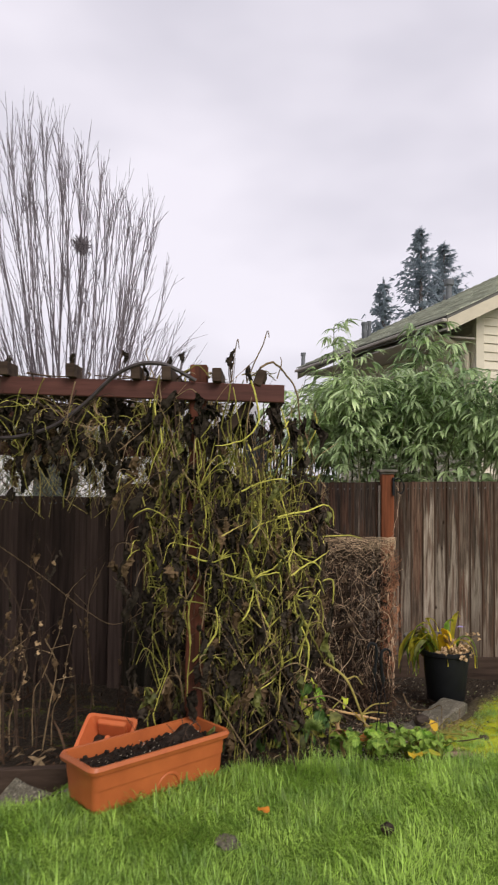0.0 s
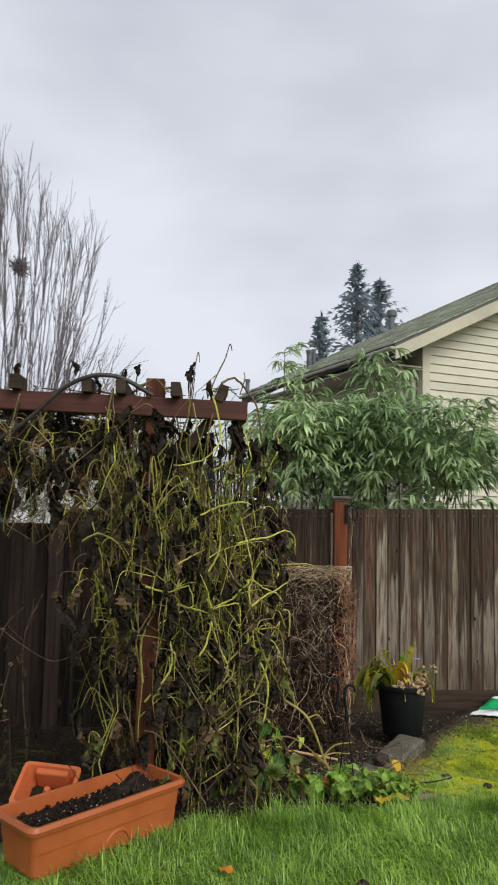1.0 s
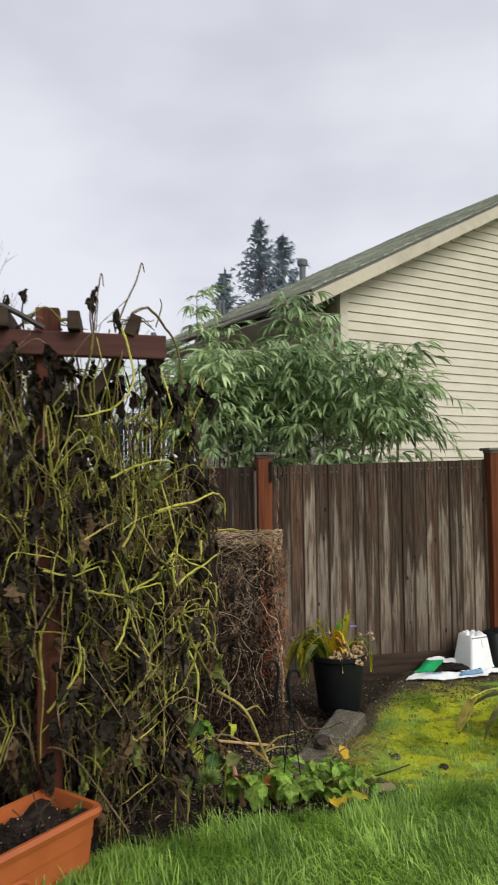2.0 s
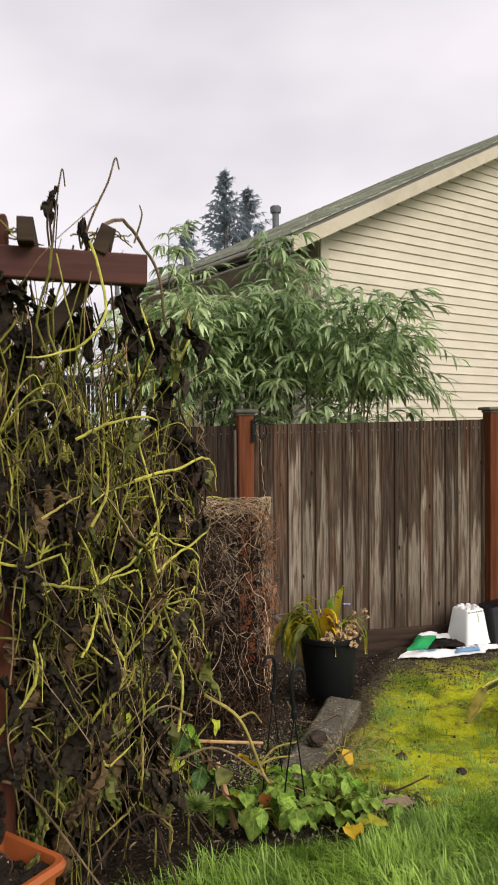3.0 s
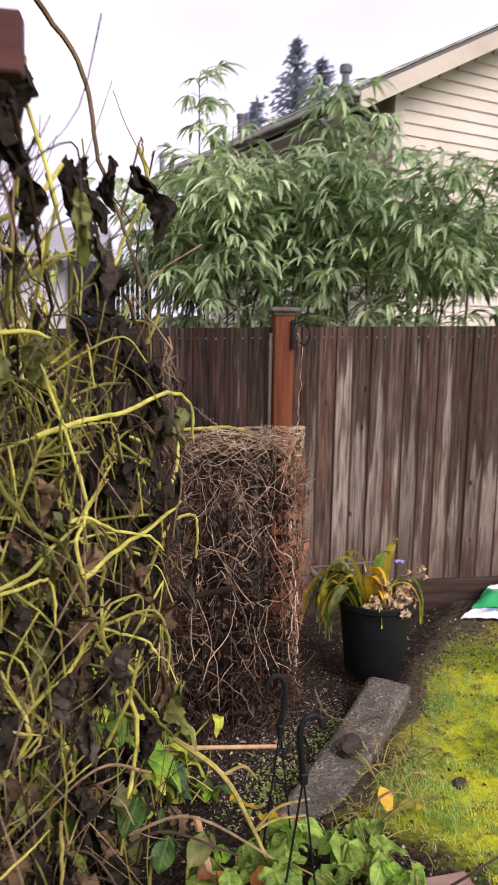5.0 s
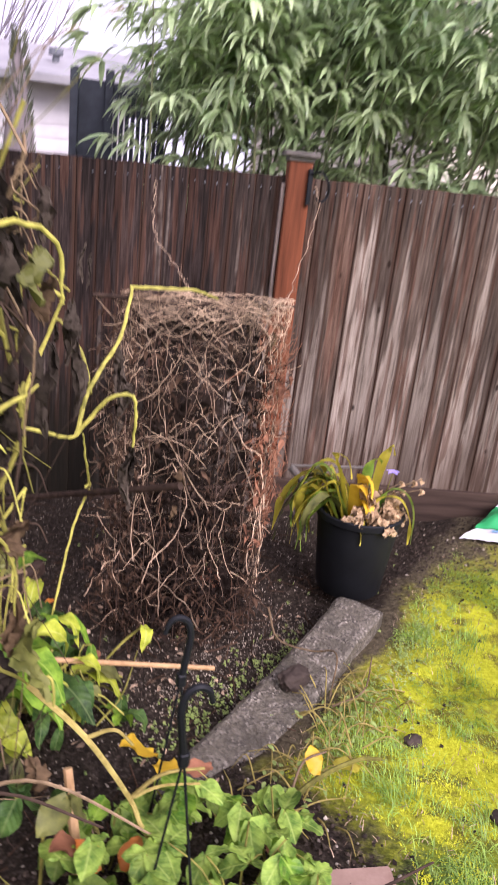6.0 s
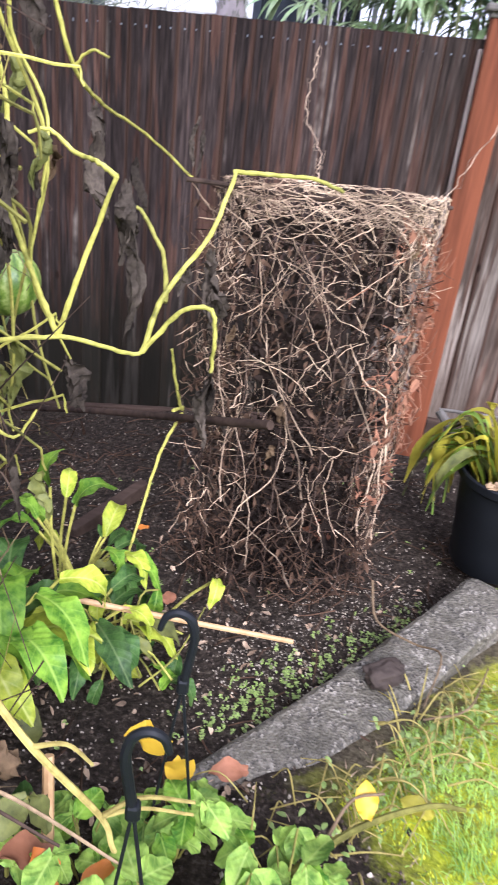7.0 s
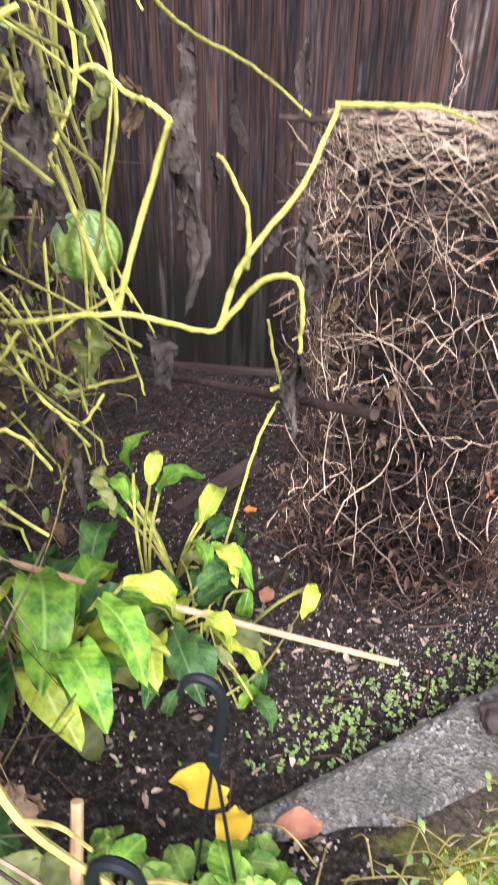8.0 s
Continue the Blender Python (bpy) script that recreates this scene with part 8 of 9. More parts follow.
def broad_plant():
    x, y = 0.66, 4.42
    z0 = lie(x, y)
    th = thing("broad_leaf_plant", "wet broad-leaved green plant with yellowing lower leaves in the bed", "plant", at=(x, y, z0))
    r = random.Random(23)
    def leaf_on(root, e, heading, size, mats, mat="stem_yellow"):
        root, e = Vector(root), Vector(e)
        part("leaf_stalk", Geo().tube(spline([root, root.lerp(e, 0.55) + Vector((0, 0, 0.02)), e], 4), 0.0042, 5), mat, th, "", True)
        set_leaf(th, e, heading, r.uniform(-0.25, 0.25), size, mats, r, FLOP)
    # the main clump
    for k in range(26):
        a = r.uniform(0, 6.283)
        q = r.uniform(0.04, 0.17)
        h = r.uniform(0.10, 0.33)
        x0, y0 = x + r.uniform(-0.05, 0.05), y + r.uniform(-0.05, 0.05)
        mats = ("leaf_deep", "withered_olive", "leaf_lime", "leaf_wet") if h < 0.17 else ("leaf_wet", "leaf_wet", "leaf_deep", "leaf_lime", "leaf_deep")
        leaf_on((x0, y0, z0 - 0.01), (x + q * math.cos(a), y + q * math.sin(a), z0 + h), a - math.pi / 2 + r.uniform(-0.4, 0.4), r.uniform(0.85, 1.35), mats)
    for k in range(16):
        a, q = r.uniform(0, 6.283), r.uniform(0.10, 0.27)
        e = Vector((x - 0.05 + 1.2 * q * math.cos(a), y + 0.10 + q * math.sin(a), 0))
        e.z = lie(e.x, e.y) + r.uniform(0.05, 0.17)
        leaf_on((x, y + 0.05, z0), e, a - math.pi / 2 + r.uniform(-0.5, 0.5), r.uniform(0.7, 1.15), ("leaf_deep", "leaf_deep", "leaf_wet", "leaf_lime", "withered_olive"), "stem_olive")
    # the big leaves that face the lawn
    for ex, ey, ez, head, size, mats in ((0.70, 4.43, 0.40, -2.35, 1.35, ("leaf_wet",)), (0.66, 4.41, 0.39, 2.9, 1.2, ("leaf_lime",)), (0.80, 4.48, 0.33, -2.0, 1.0, ("leaf_wet",)), (0.60, 4.36, 0.33, -2.6, 1.25, ("leaf_deep",)), (0.84, 4.51, 0.36, -1.3, 0.8, ("leaf_lime",)), (0.74, 4.36, 0.24, -2.3, 1.1, ("leaf_lime",)), (0.63, 4.30, 0.28, -2.7, 1.1, ("leaf_lime",))):
        leaf_on((x - 0.02, y, z0), (ex, ey, ez), head, size, mats)
    # fresh shoots behind it, and dark wilted leaves lying between
    x, y = 0.70, 4.80
    z0 = lie(x, y)
    for ex, ey, ez, head, size in ((0.655, 4.84, 0.36, -0.3, 0.62), (0.73, 4.83, 0.33, -1.0, 0.7), (0.70, 4.84, 0.34, 0.2, 0.55)):
        part("leaf_stalk", Geo().tube(spline([(x, y, z0), (0.5 * (x + ex), y, 0.6 * ez), (ex, ey, ez)], 4), 0.004, 5), "stem_yellow", th, "", True)
        set_leaf(th, (ex, ey, ez), head, 0.9, size, ("leaf_wet", "leaf_lime"), r, FLOP)
    for k in range(15):
        a = r.uniform(0, 6.283)
        e = (0.80 + 0.13 * math.cos(a), 4.68 + 0.10 * math.sin(a), lie(0.8, 4.68) + r.uniform(0.08, 0.22))
        leaf_on((0.80, 4.68, lie(0.8, 4.68)), e, a - math.pi / 2, r.uniform(0.6, 0.95), ("leaf_deep", "leaf_deep", "leaf_lime", "withered_olive"))
    # a taller spray of fresh leaves against the fence
    for k in range(14):
        a = r.uniform(0, 6.283)
        e = (0.70 + 0.13 * math.cos(a), 4.93 + 0.10 * math.sin(a), lie(0.7, 4.93) + r.uniform(0.10, 0.27))
        leaf_on((0.70, 4.93, lie(0.7, 4.93)), e, a - math.pi / 2 + r.uniform(-0.4, 0.4), r.uniform(0.5, 0.85), ("leaf_wet", "leaf_wet", "leaf_lime", "leaf_deep"))
    leaf_on((0.95, 4.82, lie(0.95, 4.82)), (1.12, 4.86, 0.17), 3.4, 0.5, ("leaf_lime",))


broad_plant()


def wilted_clump():
    r = random.Random(29)
    th = thing("wilted_plant", "wilting low clump of olive and yellow leaves on the bed soil", "plant", at=(0.92, 4.68, lie(0.92, 4.68)))
    for k in range(26):
        x, y = r.uniform(0.74, 1.10), r.uniform(4.52, 4.88)
        z = lie(x, y) + r.uniform(0.03, 0.16)
        a = r.uniform(0, 6.283)
        part("leaf_stalk", Geo().tube(spline([(0.92 + 0.2 * (x - 0.92), 4.68 + 0.2 * (y - 4.68), lie(x, y)), (0.5 * (x + 0.92), 0.5 * (y + 4.68), z + 0.03), (x, y, z)], 3), 0.003, 5), r.choice(("stem_olive", "stem_yellow")), th, "", True)
        set_leaf(th, (x, y, z), a, r.uniform(-1.0, 0.1), r.uniform(0.35, 0.62), ("withered_olive", "leaf_deep", "leaf_wet", "leaf_lime", "withered"), r, FLOP)


wilted_clump()


def fallen(x, y, dz, mat, size, turn, label, tip=0.2):
    th = thing("fallen_leaf", label, "leaf", "fallen leaves", at=(x, y, lie(x, y) + dz))
    r = random.Random(int(1000 * x + 77 * y))
    put("blade", r.choice(OVAL[mat]), Matrix.Translation((x, y, lie(x, y) + dz)) @ Matrix.Rotation(turn, 4, "Z") @ Matrix.Rotation(tip, 4, "X") @ Matrix.Scale(size, 4), th)


fallen(1.575, 4.27, 0.09, "leaf_gold", 0.66, 0.3, "golden fallen leaf among the strawberry plants", 1.0)
fallen(1.18, 4.28, 0.16, "leaf_gold", 1.1, 2.2, "bright yellow wilted leaf at the bed's edge", 0.9)
fallen(1.205, 4.28, 0.13, "leaf_gold", 0.85, 3.3, "bright yellow wilted leaf at the bed's edge", 0.6)
fallen(1.09, 3.96, 0.07, "leaf_orange", 0.72, 1.0, "orange autumn leaf in the vine's foot", 0.9)
fallen(1.14, 3.965, 0.06, "leaf_orange", 0.68, -0.4, "orange autumn leaf in the vine's foot", 0.6)
fallen(1.06, 4.02, 0.10, "leaf_rust", 1.0, 2.4, "rust-brown leaf in the vine's foot", 0.8)
fallen(1.36, 3.72, 0.05, "leaf_gold", 1.0, 2.9, "golden-yellow wilting leaf above the grass", 0.4)
fallen(1.40, 3.74, 0.05, "leaf_yellow", 0.9, 4.0, "golden-yellow wilting leaf above the grass", 0.4)
fallen(0.66, 2.96, 0.045, "leaf_orange", 0.6, 0.6, "orange leaf lying in the grass", 0.2)
fallen(1.38, 5.27, 0.14, "leaf_rust", 1.3, 1.2, "rust-brown leaf caught in the cage", 0.5)
fallen(0.97, 4.93, 0.03, "leaf_rust", 0.6, 0.2, "small red leaf on the soil", 0.2)
fallen(1.47, 4.02, 0.03, "leaf_rust", 0.8, 0.2, "rust-brown leaf under the strawberry plants", 0.3)
fallen(1.715, 4.37, 0.03, "leaf_yellow", 0.7, 1.2, "pale leaf lying on the moss", 0.2)
fallen(1.33, 4.36, 0.05, "leaf_rust", 0.8, 2.0, "brown leaf against the curb", 0.3)
fallen(0.78, 5.3, 0.02, "leaf_orange", 0.4, 2.0, "small orange leaf on the soil", 0.2)


# dry runners that lie over the curb and moss
def dry_runner(pts, rad, mat, label):
    ln = spline(pts, 5)
    solo("dry_runner", Geo().tube(ln, taper(rad, rad * 0.6, len(ln)), 6), mat, label, "stem", group="dry runners", smooth=True)


dry_runner([(1.53, 5.02, 0.16), (1.56, 4.93, 0.10), (1.66, 4.86, 0.11), (1.72, 4.78, 0.16), (1.70, 4.70, 0.06)], 0.004, "stem_tan", "dry yellow runner trailing over the curb")
dry_runner([(1.70, 4.66, 0.06), (1.80, 4.70, 0.09), (1.84, 4.80, 0.14)], 0.0035, "stem_tan", "dry yellow runner trailing over the moss")
dry_runner([(1.40, 4.05, 0.19), (1.55, 4.24, 0.17), (1.70, 4.37, 0.13), (1.78, 4.40, 0.11)], 0.008, "stem_olive", "thick dying runner at the curb")
dry_runner([(1.50, 4.20, 0.15), (1.54, 4.28, 0.20), (1.60, 4.30, 0.22)], 0.004, "stem_tan", "dry stalk at the curb")
FORK, KNEE = (1.14, 4.03, 0.33), (1.055, 3.977, 0.524)
dry_runner([(0.943, 4.02, 0.60), KNEE, FORK, (1.165, 4.02, 0.275), (1.20, 4.01, 0.225), (1.24, 3.99, 0.20)], 0.0064, "stem_pale", "thick pale forking runner over the strawberry plants")
dry_runner([KNEE, (KNEE[0] + 0.05, KNEE[1] + 0.01, KNEE[2] + 0.012), (KNEE[0] + 0.085, KNEE[1] + 0.02, KNEE[2] - 0.03)], 0.0045, "stem_pale", "short withered side shoot of the pale runner")
dry_runner([FORK, (1.20, 4.05, 0.375), (1.285, 4.06, 0.385)], 0.0050, "stem_pale", "pale fork of the runner over the strawberry plants")
dry_runner([FORK, (1.20, 4.06, 0.335), (1.28, 4.08, 0.325)], 0.0044, "stem_pale", "pale fork of the runner over the strawberry plants")
dry_runner([(1.02, 4.55, 0.05), (1.08, 4.66, 0.07), (1.11, 4.80, 0.12)], 0.003, "stem_olive", "thin stalk standing from the bed soil")
dry_runner([(1.55, 3.86, 0.26), (1.66, 3.92, 0.25), (1.76, 3.97, 0.25)], 0.004, "stem_dark", "dark twig over the lawn's edge")


def runner_tangle():
    """The dead and dying runners heaped along the curb's lawn side."""
    r = random.Random(88)
    tan, green = Geo(), Geo()
    for k in range(90):
        t = r.random()
        x, y = 1.44 + 0.42 * t + r.gauss(0, 0.06), 4.16 + 0.66 * t + r.gauss(0, 0.05)
        p = Vector((x, y, lie(x, y) + 0.01))
        a, L = r.uniform(0, 6.283), r.uniform(0.06, 0.2)
        d = Vector((math.cos(a), math.sin(a), 0)) * L
        tan.tube(spline([p, p + d * 0.5 + Vector((0, 0, r.uniform(0.01, 0.07))), p + d + Vector((0, 0, r.uniform(-0.005, 0.02)))], 4), taper(r.uniform(0.0015, 0.0034), 0.001, 9), 5, cap=False)
    for k in range(90):
        t = r.random()
        x, y = 1.46 + 0.36 * t + r.gauss(0, 0.05), 4.22 + 0.56 * t + r.gauss(0, 0.045)
        a, L = r.uniform(0, 6.283), r.uniform(0.012, 0.03)
        leaf_blade(green, Vector((x, y, lie(x, y) + r.uniform(0.01, 0.05))), Vector((math.cos(a), math.sin(a), 0.4)), L, L * 0.24, 1.0, 0, 4, 0, 0.15)
    solo("runner_tangle", tan, "stem_pale", "tangle of dry tan runners beside the curb", "stems", kind="stuff")
    solo("green_tangle", green, "weed", "small green leaves and runners beside the curb", "weeds", kind="stuff")


runner_tangle()


def dead_weeds():
    """Dead upright stalks and straw in the bed's west half."""
    r = random.Random(51)
    for k in range(30):
        x, y = (r.uniform(-1.1, 0.05), r.uniform(3.7, 5.6)) if k < 14 else (r.uniform(-1.2, -0.4), r.uniform(3.7, 4.9))
        z0 = lie(x, y)
        th = thing("dead_weed", "dead brown upright weed stalk with curled seed pods", "weed", "dead weeds", at=(x, y, z0))
        h = r.uniform(0.5, 1.25)
        ln = spline([(x, y, z0 - 0.02), (x + r.uniform(-0.06, 0.06), y, z0 + 0.4 * h), (x + r.uniform(-0.1, 0.1), y + 0.03, z0 + 0.75 * h), (x + r.uniform(-0.16, 0.16), y, z0 + h)], 5)
        g = Geo().tube(ln, taper(0.005, 0.002, len(ln)), 5)
        for q in range(4):
            i = r.randrange(4, len(ln))
            e = ln[i] + Vector((r.uniform(-0.1, 0.1), r.uniform(-0.05, 0.05), r.uniform(-0.02, 0.12)))
            g.tube([ln[i], e], [0.0025, 0.0015], 4)
        part("stalk", g, r.choice(("stem_dark", "stem_dark", "stem_tan")), th)
        for q in range(6):
            hang_leaf(th, ln[r.randrange(3, len(ln))] + rand_vec(r, 0.03), r, r.uniform(0.25, 0.6), (0, 3))
        if k % 4 == 0:
            for q in range(5):
                put('seed_pod', r.choice(DRY), Matrix.Translation(ln[r.randrange(6, len(ln))] + rand_vec(r, 0.02)) @ Matrix.Scale(r.uniform(0.15, 0.28), 4), th, 'small pale seed pod')
    g = Geo()
    pale_g = Geo()
    for k in range(60):
        x, y = r.uniform(-1.1, 0.1), r.uniform(3.45, 4.1)
        p = Vector((x, y, lie(x, y) + r.uniform(0.02, 0.09)))
        leaf_blade(pale_g, p, Vector((r.uniform(-1, 1), r.uniform(-1, 1), r.uniform(0, 0.7))), r.uniform(0.08, 0.18), r.uniform(0.005, 0.012), r.uniform(0.8, 2.4), r.uniform(-0.8, 0.8), 5)
    solo('curled_straw', pale_g, 'stem_tan', 'pale curled dead leaves along the bed edge', 'straw', kind='stuff')
    for k in range(520):
        x, y = r.uniform(-1.6, 0.35), r.uniform(3.5, 6.2)
        p = Vector((x, y, lie(x, y) + r.uniform(0.0, 0.05)))
        d = Vector((r.uniform(-1, 1), r.uniform(-1, 1), r.uniform(-0.1, 0.45)))
        leaf_blade(g, p, d, r.uniform(0.08, 0.22), r.uniform(0.003, 0.008), r.uniform(0.3, 1.4), r.uniform(-0.5, 0.5), 3)
    solo("dead_straw", g, "dead_brown", "matted dead straw over the bed", "straw", kind="stuff")
    solo("slack_cord", Geo().tube(spline([(-0.95, 4.2, 1.22), (-0.654, 4.2, 1.027), (-0.468, 4.2, 0.89), (-0.365, 4.2, 0.815), (-0.207, 4.2, 0.737), (-0.051, 4.2, 0.805), (0.056, 4.2, 0.89), (0.22, 4.05, 1.02)], 8), 0.0020, 5), "stem_tan", "slack pale cord sagging behind the vine", "cord", smooth=True)

    def pod_weed(stem, pods):
        x, y, z = stem[0]
        th = thing("dead_weed", "dead brown weed stalk hung with pale papery seed rings", "weed", "dead weeds", at=(x, y, lie(x, y)))
        ln = kinked(spline([(x, y, lie(x, y) - 0.02)] + list(stem), 3), r, 0.003, 2)
        part("stalk", Geo().tube(ln, taper(0.0036, 0.0018, len(ln)), 5), "stem_tan", th)
        for px, pz in pods:
            turn = r.uniform(0, 6.28)
            ring = [(px + 0.008 * math.cos(a + turn), y - 0.008 + 0.005 * math.sin(a), pz + 0.008 * math.sin(a + turn)) for a in (0, 0.9, 1.8, 2.7, 3.6, 4.5, 5.2)]
            part("seed_pod", Geo().tube(ring, [0.0012, 0.0025, 0.003, 0.002, 0.003, 0.0025, 0.0012], 5), "dry", th, "pale papery seed ring", True)

    pod_weed(((-0.80, 4.3, 0.20), (-0.734, 4.3, 0.38), (-0.711, 4.3, 0.475), (-0.746, 4.3, 0.585), (-0.749, 4.3, 0.71)), ((-0.749, 0.702), (-0.746, 0.585), (-0.742, 0.55), (-0.734, 0.38)))
    pod_weed(((-0.67, 4.3, 0.318), (-0.622, 4.3, 0.414), (-0.571, 4.3, 0.556), (-0.523, 4.3, 0.699), (-0.49, 4.3, 0.88), (-0.39, 4.3, 0.99)), ((-0.523, 0.695), (-0.443, 0.701), (-0.49, 0.875)))
    pod_weed(((-0.56, 4.3, 0.22), (-0.523, 4.3, 0.315), (-0.494, 4.3, 0.426), (-0.486, 4.3, 0.52), (-0.445, 4.3, 0.70)), ((-0.486, 0.495), (-0.494, 0.426), (-0.523, 0.315), (-0.46, 0.47)))


dead_weeds()


# ---- grass, moss, soil crumbs and small weeds ----
def blades(name, pts, length, width, lean, mat, label, category, seed):
    """Many single blades, bent over, in one mesh."""
    rng = np.random.default_rng(seed)
    n = len(pts)
    pts = np.asarray(pts)
    a = rng.uniform(0, 2 * np.pi, n)
    L = length * rng.uniform(0.45, 1.25, n)
    tilt = lean * rng.uniform(0.2, 1.3, n)
    swirl = np.array([noise.noise((p[0] * 3.0, p[1] * 3.0, 8.0)) for p in pts]) * 3.0
    a = 0.55 * a + 1.25 * swirl + 1.2
    if length > 0.05:
        L *= np.array([max(0.55, 0.95 + 0.5 * noise.noise((p[0] * 9.0, p[1] * 9.0, 3.0))) for p in pts])
    d = np.stack([np.cos(a), np.sin(a)], 1)
    s = np.stack([-d[:, 1], d[:, 0]], 1) * (width * rng.uniform(0.6, 1.3, n))[:, None]
    rows = []
    for t, w in ((0.0, 1.0), (0.4, 0.85), (0.75, 0.55)):
        along = L * t
        out = along * np.sin(tilt * (0.5 + 0.9 * t))
        up = along * np.cos(tilt * (0.5 + 0.9 * t))
        c = pts + np.concatenate([d * out[:, None], up[:, None]], 1)
        for q in (-1, 1):
            rows.append(c + q * w * np.concatenate([s, np.zeros((n, 1))], 1))
    out, up = L * np.sin(np.minimum(tilt * 1.5, 1.9)), L * np.cos(np.minimum(tilt * 1.5, 1.9))
    rows.append(pts + np.concatenate([d * out[:, None], np.maximum(up, 0.004)[:, None]], 1))
    v = np.stack(rows, 1).reshape(-1, 3)
    base = np.arange(n) * 7
    quads = np.stack([np.stack([base, base + 1, base + 3, base + 2], 1), np.stack([base + 2, base + 3, base + 5, base + 4], 1)], 1).reshape(-1, 4)
    tris = np.stack([base + 4, base + 5, base + 6], 1)
    me = bpy.data.meshes.new(name)
    me.vertices.add(len(v))
    me.vertices.foreach_set("co", v.astype(np.float32).ravel())
    loops = np.concatenate([quads.ravel(), tris.ravel()])
    me.loops.add(len(loops))
    me.loops.foreach_set("vertex_index", loops.astype(np.int32))
    starts = np.concatenate([np.arange(len(quads)) * 4, len(quads) * 4 + np.arange(len(tris)) * 3])
    me.polygons.add(len(starts))
    me.polygons.foreach_set("loop_start", starts.astype(np.int32))
    me.polygons.foreach_set("loop_total", np.concatenate([np.full(len(quads), 4), np.full(len(tris), 3)]).astype(np.int32))
    me.materials.append(M[mat])
    me.update(calc_edges=True)
    me.validate()
    tagged(new(name, me), label, category, kind="stuff")


def scatter(n, x0, x1, y0, y1, keep, seed):
    r, out = random.Random(seed), []
    while len(out) < n:
        x, y = r.uniform(x0, x1), r.uniform(y0, y1)
        if keep(x, y, r):
            out.append((x, y, lie(x, y) - 0.003))
    return out


edge = lambda x, y: 0.12 * noise.noise((x * 2.2, y * 2.2, 1.0)) + 0.06 * noise.noise((x * 7, y * 7, 2.0))
lawn_far = lambda x: 3.50 + 0.16 * smooth01((x - 0.3) / 1.0) + 0.22 * smooth01((x - 1.25) / 0.8)
on_lawn = lambda x, y, r: y < lawn_far(x) + edge(x, y) and not (x < -0.1 and y > 3.15 + 0.3 * (x + 0.1))
blades("lawn_grass", scatter(78000, -1.0, 2.6, 1.95, 4.2, on_lawn, 1), 0.052, 0.0014, 1.25, "grass", "wet bright green lawn grass", "grass", 1)
blades("broad_grass", scatter(7000, -1.0, 2.6, 1.95, 3.9, lambda x, y, r: on_lawn(x, y, r) and noise.noise((x * 2.4, y * 2.4, 31.0)) > r.uniform(-0.2, 0.5), 11), 0.085, 0.0024, 1.15, "grass", "broad pale grass blades in the lawn", "grass", 11)
far_lawn = lambda x, y, r: not (-1.0 < x < 2.6 and y > 1.95) and y < lawn_far(x) + edge(x, y) and not (x < -0.1 and y > 3.15 + 0.3 * max(x + 0.1, -0.4))
blades("outer_grass", scatter(60000, -4.5, 6.0, -1.5, 4.2, far_lawn, 12), 0.07, 0.0028, 1.2, "grass", "wet green grass of the wider lawn", "grass", 12)
blades("long_grass", scatter(5200, 0.3, 2.4, 3.2, 4.1, lambda x, y, r: abs(y - lawn_far(x) - edge(x, y) + 0.1) < 0.16 and x > 0.5, 2), 0.085, 0.0017, 0.85, "grass", "longer grass at the lawn's far edge", "grass", 2)


def on_moss(x, y, r):
    if x - 0.667 * y < -1.40 + 0.5 * edge(x * 3, y * 3) or y < lawn_far(x) - 0.1 + edge(x, y) or y > 5.72 + 2.0 * edge(x, y):
        return False
    if math.hypot((x - 1.33) / 1.25, y - 4.05) < 0.35:
        return False
    patch = noise.noise((x * 4.3, y * 4.3, 6.0)) + 0.6 * noise.noise((x * 13, y * 13, 2.0))
    return r.random() < 0.18 + 0.82 * smooth01((patch + 0.35) / 0.5)


blades("moss_tufts", scatter(130000, 1.35, 3.6, 3.85, 5.8, on_moss, 3), 0.009, 0.0016, 1.1, "moss", "yellow-green moss carpet", "moss", 3)
blades("bed_moss", scatter(9000, -1.3, 0.1, 4.3, 6.0, lambda x, y, r: noise.noise((x * 3.0, y * 3.0, 44.0)) > 0.12, 33), 0.012, 0.0016, 1.1, "moss_shade", "olive moss on the bed soil, shade in its colour", "moss", 33)
in_tuft = lambda x, y, r: noise.noise((x * 3.1, y * 3.1, 16.0)) + 0.6 * noise.noise((x * 11, y * 11, 6.0)) > r.uniform(-0.15, 0.45)
blades("moss_grass", scatter(15000, 1.5, 3.6, 3.9, 5.85, lambda x, y, r: on_moss(x, y, r) and in_tuft(x, y, r), 4), 0.038, 0.0011, 1.0, "grass", "thin grass tufts in the moss", "grass", 4)
_r, _tufts = random.Random(9), []
for _k in range(70):
    _x, _y = _r.uniform(1.55, 3.5), _r.uniform(4.0, 5.75)
    if _x - 0.667 * _y > -1.12:
        _tufts += [(_x + _r.gauss(0, 0.03), _y + _r.gauss(0, 0.03), lie(_x, _y) - 0.004) for _q in range(_r.choice((30, 60, 90)))]
blades("grass_clumps", _tufts, 0.065, 0.0014, 0.8, "grass", "green grass clumps standing in the moss", "grass", 6)
blades("dry_grass", scatter(3500, 1.4, 3.6, 3.9, 6.1, lambda x, y, r: x - 0.667 * y > -1.45, 5), 0.03, 0.0010, 1.3, "straw", "dead pale blades in the moss", "grass", 5)


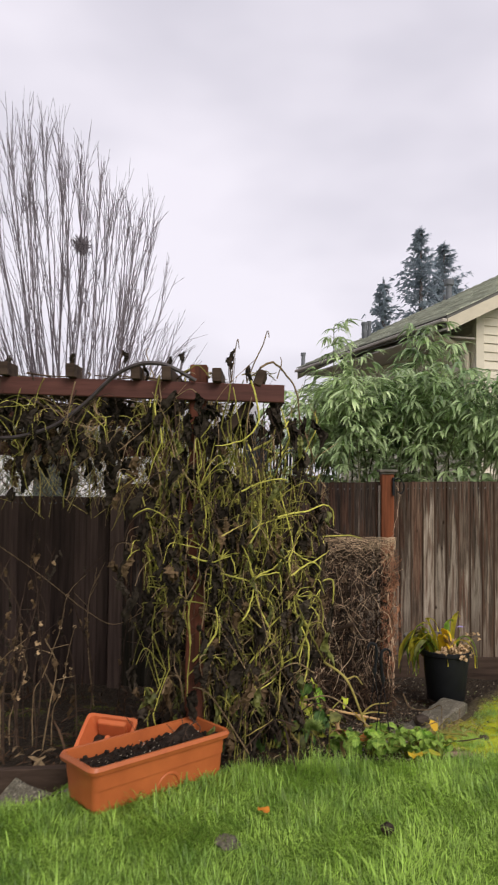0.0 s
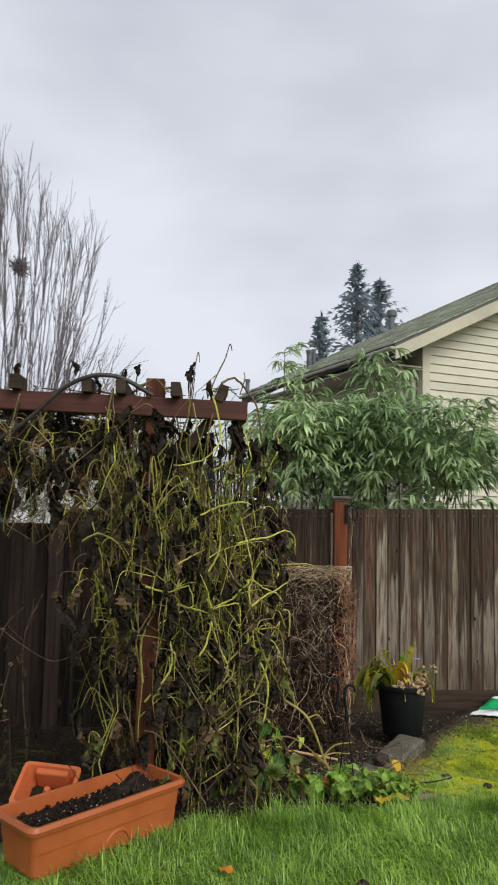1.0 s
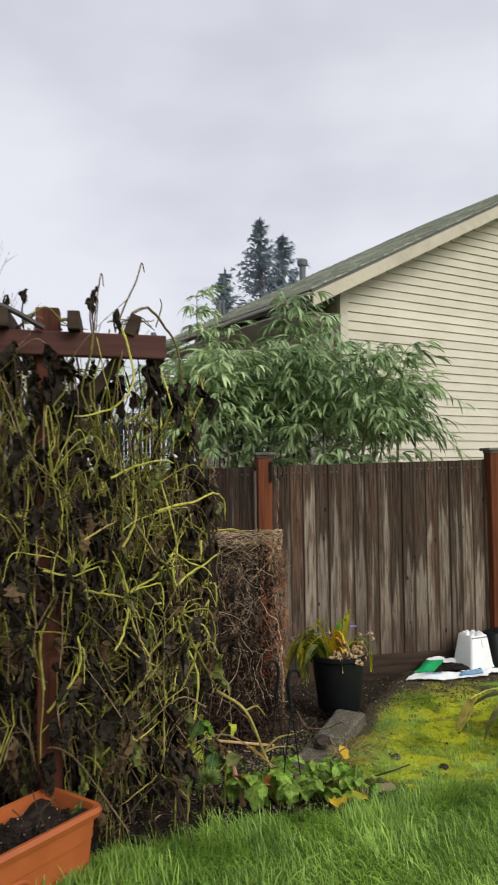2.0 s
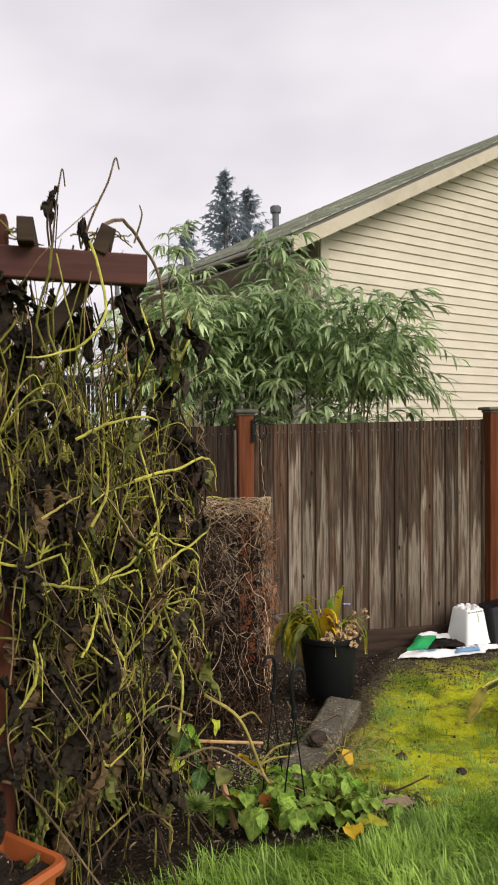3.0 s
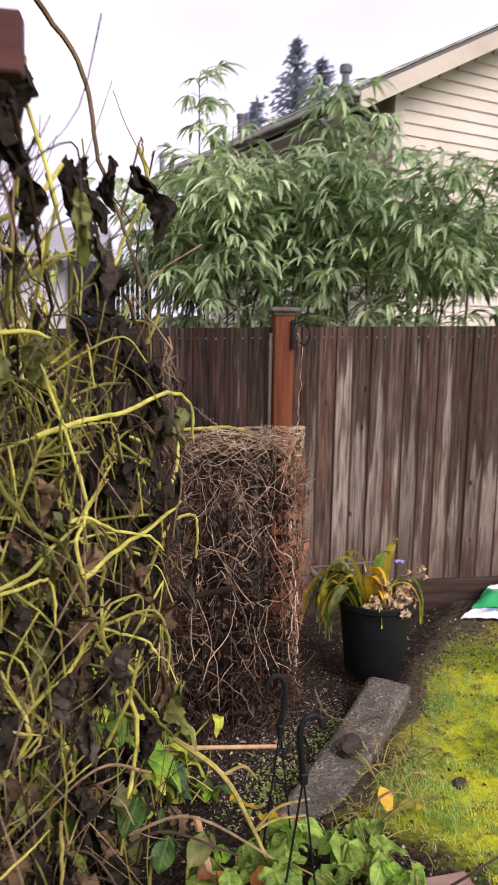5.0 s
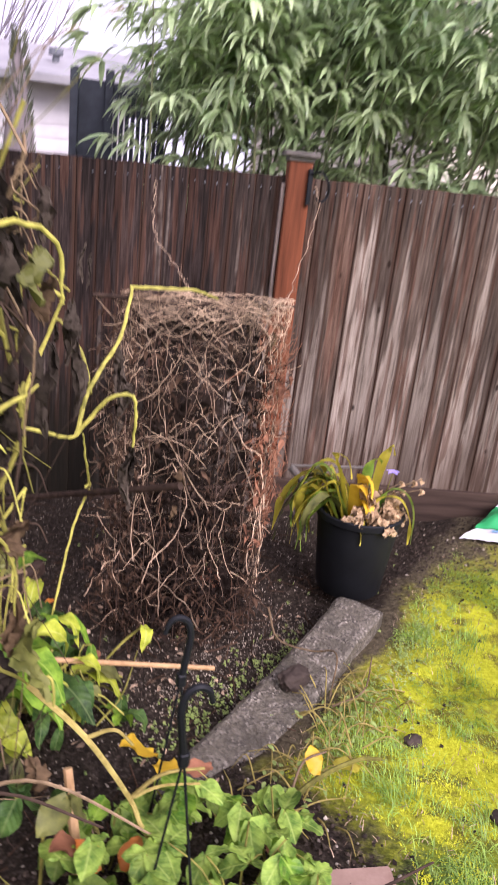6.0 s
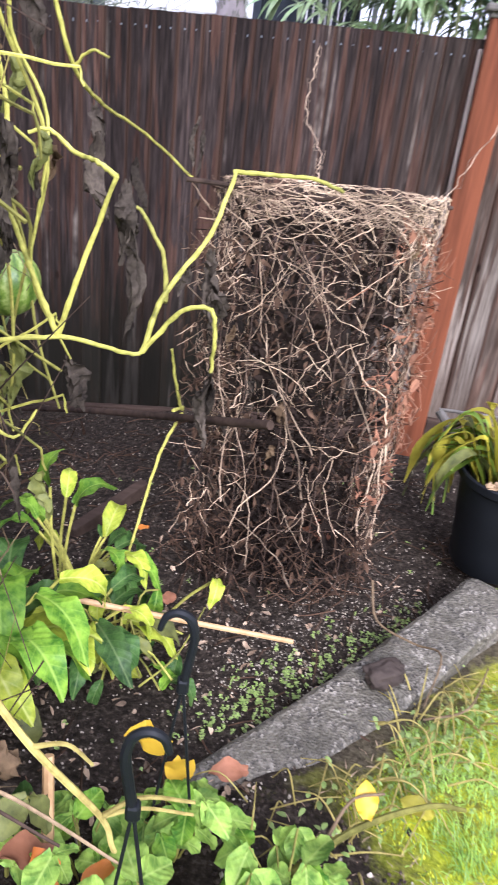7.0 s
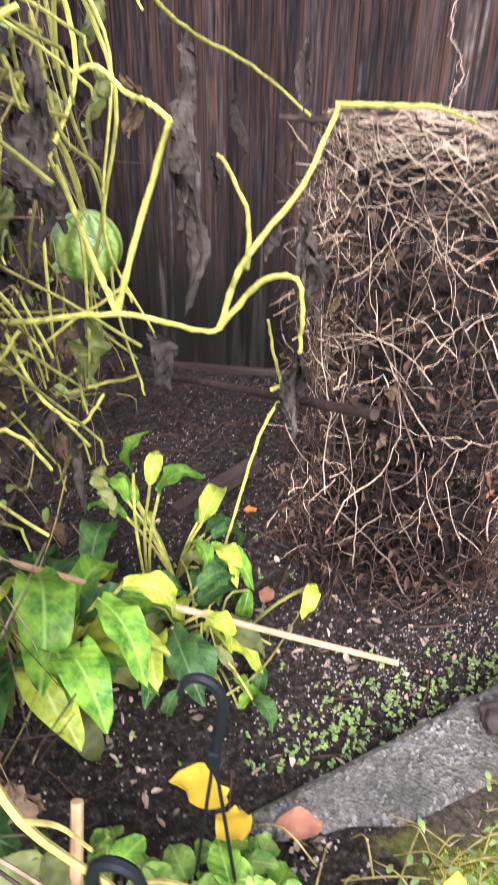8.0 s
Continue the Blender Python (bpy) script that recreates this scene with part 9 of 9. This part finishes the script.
def crumbs():
    r = random.Random(61)
    dark, pale = Geo(), Geo()

    def bit(g, x, y, s):
        z = lie(x, y)
        m = Matrix.Translation((x, y, z + 0.2 * s)) @ Euler((r.uniform(0, 3), r.uniform(0, 3), r.uniform(0, 3))).to_matrix().to_4x4()
        vs = [m @ Vector(q) * 1.0 for q in ((s, 0, 0), (0, s * r.uniform(0.6, 1), 0), (-s, 0, 0), (0, -s * r.uniform(0.6, 1), 0), (0, 0, s * 0.7), (0, 0, -s * 0.7))]
        g.add(vs, [(0, 1, 4), (1, 2, 4), (2, 3, 4), (3, 0, 4), (1, 0, 5), (2, 1, 5), (3, 2, 5), (0, 3, 5)])
    for k in range(7000):
        x, y = r.uniform(-0.4, 1.9), r.uniform(3.6, 6.28)
        if in_bed(x, y):
            bit(dark, x, y, r.uniform(0.003, 0.008))
    for k in range(9000):
        x, y = r.uniform(0.1, 1.9), r.uniform(4.0, 6.28)
        if in_bed(x, y) and r.random() < 0.35 + 0.9 * smooth01(noise.noise((x * 5, y * 5, 3)) + 0.35):
            bit(pale if k % 3 else dark, x, y, r.uniform(0.0014, 0.0050))
    for k in range(3200):
        t = r.random()
        x, y = 1.16 + 0.55 * t + r.gauss(0, 0.10), 4.66 + 0.60 * t + r.gauss(0, 0.12)
        if in_bed(x, y):
            bit(pale if k % 2 else dark, x, y, r.uniform(0.0016, 0.0048))
    for k in range(4200):
        x, y = r.uniform(1.7, 4.0), r.uniform(5.3, 6.28)
        if r.random() < smooth01((y - 5.25) / 0.5):
            bit(dark if r.random() < 0.95 else pale, x, y, r.uniform(0.003, 0.009))
    for k in range(120):
        x, y = r.uniform(1.5, 3.4), r.uniform(4.0, 5.6)
        if x - 0.667 * y > -1.3:
            bit(dark, x, y, r.uniform(0.004, 0.012))
    for k in range(900):
        a, q = r.uniform(0, 6.283), 0.33 * math.sqrt(r.random())
        x, y = 1.33 + 1.25 * q * math.cos(a), 4.05 + q * math.sin(a)
        bit(dark if k % 5 else pale, x, y, r.uniform(0.003, 0.010))
    solo("soil_crumbs", dark, "clod", "dark soil crumbs over bed and path", "soil", kind="stuff")
    solo("pale_grit", pale, "speck", "pale grit and perlite on the soil", "grit", kind="stuff")
    bark = Geo()
    for k in range(420):
        x, y = r.uniform(0.0, 1.8), r.uniform(3.7, 6.2)
        if in_bed(x, y):
            a, L = r.uniform(0, 6.28), r.uniform(0.02, 0.09)
            p = Vector((x, y, lie(x, y) + 0.008))
            d = Vector((math.cos(a), math.sin(a), r.uniform(-0.05, 0.2))) * L
            bark.tube([p - d, p + rand_vec(r, 0.008), p + d], r.uniform(0.0012, 0.003), 4)
    scraps = Geo()
    for k in range(900):
        x, y = r.uniform(0.5, 1.75), r.uniform(3.9, 5.3)
        if in_bed(x, y) and r.random() < 0.4 + 0.9 * noise.noise((x * 4, y * 4, 12.0)):
            leaf_blade(scraps, Vector((x, y, lie(x, y) + 0.004)), Vector((r.uniform(-1, 1), r.uniform(-1, 1), r.uniform(0.0, 0.35))), r.uniform(0.012, 0.04), r.uniform(0.003, 0.008), r.uniform(0.2, 1.2), r.uniform(-0.8, 0.8), 3, 0, 0.5)
    solo("leaf_scraps", scraps, "straw", "crumbled tan leaf scraps on the bed soil", "litter", kind="stuff")
    solo("twig_litter", bark, "dead_brown", "small dead twigs on the bed soil", "litter", kind="stuff")


crumbs()


def weeds():
    r, g = random.Random(71), Geo()
    for k in range(680):
        # along the bed side of the curb, and sparsely elsewhere
        if k < 260:
            t = r.random()
            x, y = 1.26 + 0.50 * t - abs(r.gauss(0, 0.09)) - 0.02, 4.50 + 0.66 * t + r.gauss(0, 0.05)
        elif k < 560:
            t = r.random()
            x, y = 1.58 + 0.62 * t + abs(r.gauss(0, 0.07)), 4.42 + 0.92 * t + r.gauss(0, 0.05)
        else:
            x, y = r.uniform(0.5, 2.4), r.uniform(4.3, 6.1)
        z = lie(x, y)
        for q in range(r.choice((4, 5, 6, 7))):
            a = r.uniform(0, 6.283)
            L = r.uniform(0.004, 0.011)
            leaf_blade(g, Vector((x, y, z + r.uniform(0.004, 0.02))), Vector((math.cos(a), math.sin(a), 0.5)), L, L * 0.36, 0.8, 0, 3, 0, 0.1)
    solo("small_weeds", g, "weed", "tiny bright green weeds along the curb", "weeds", kind="stuff")


weeds()
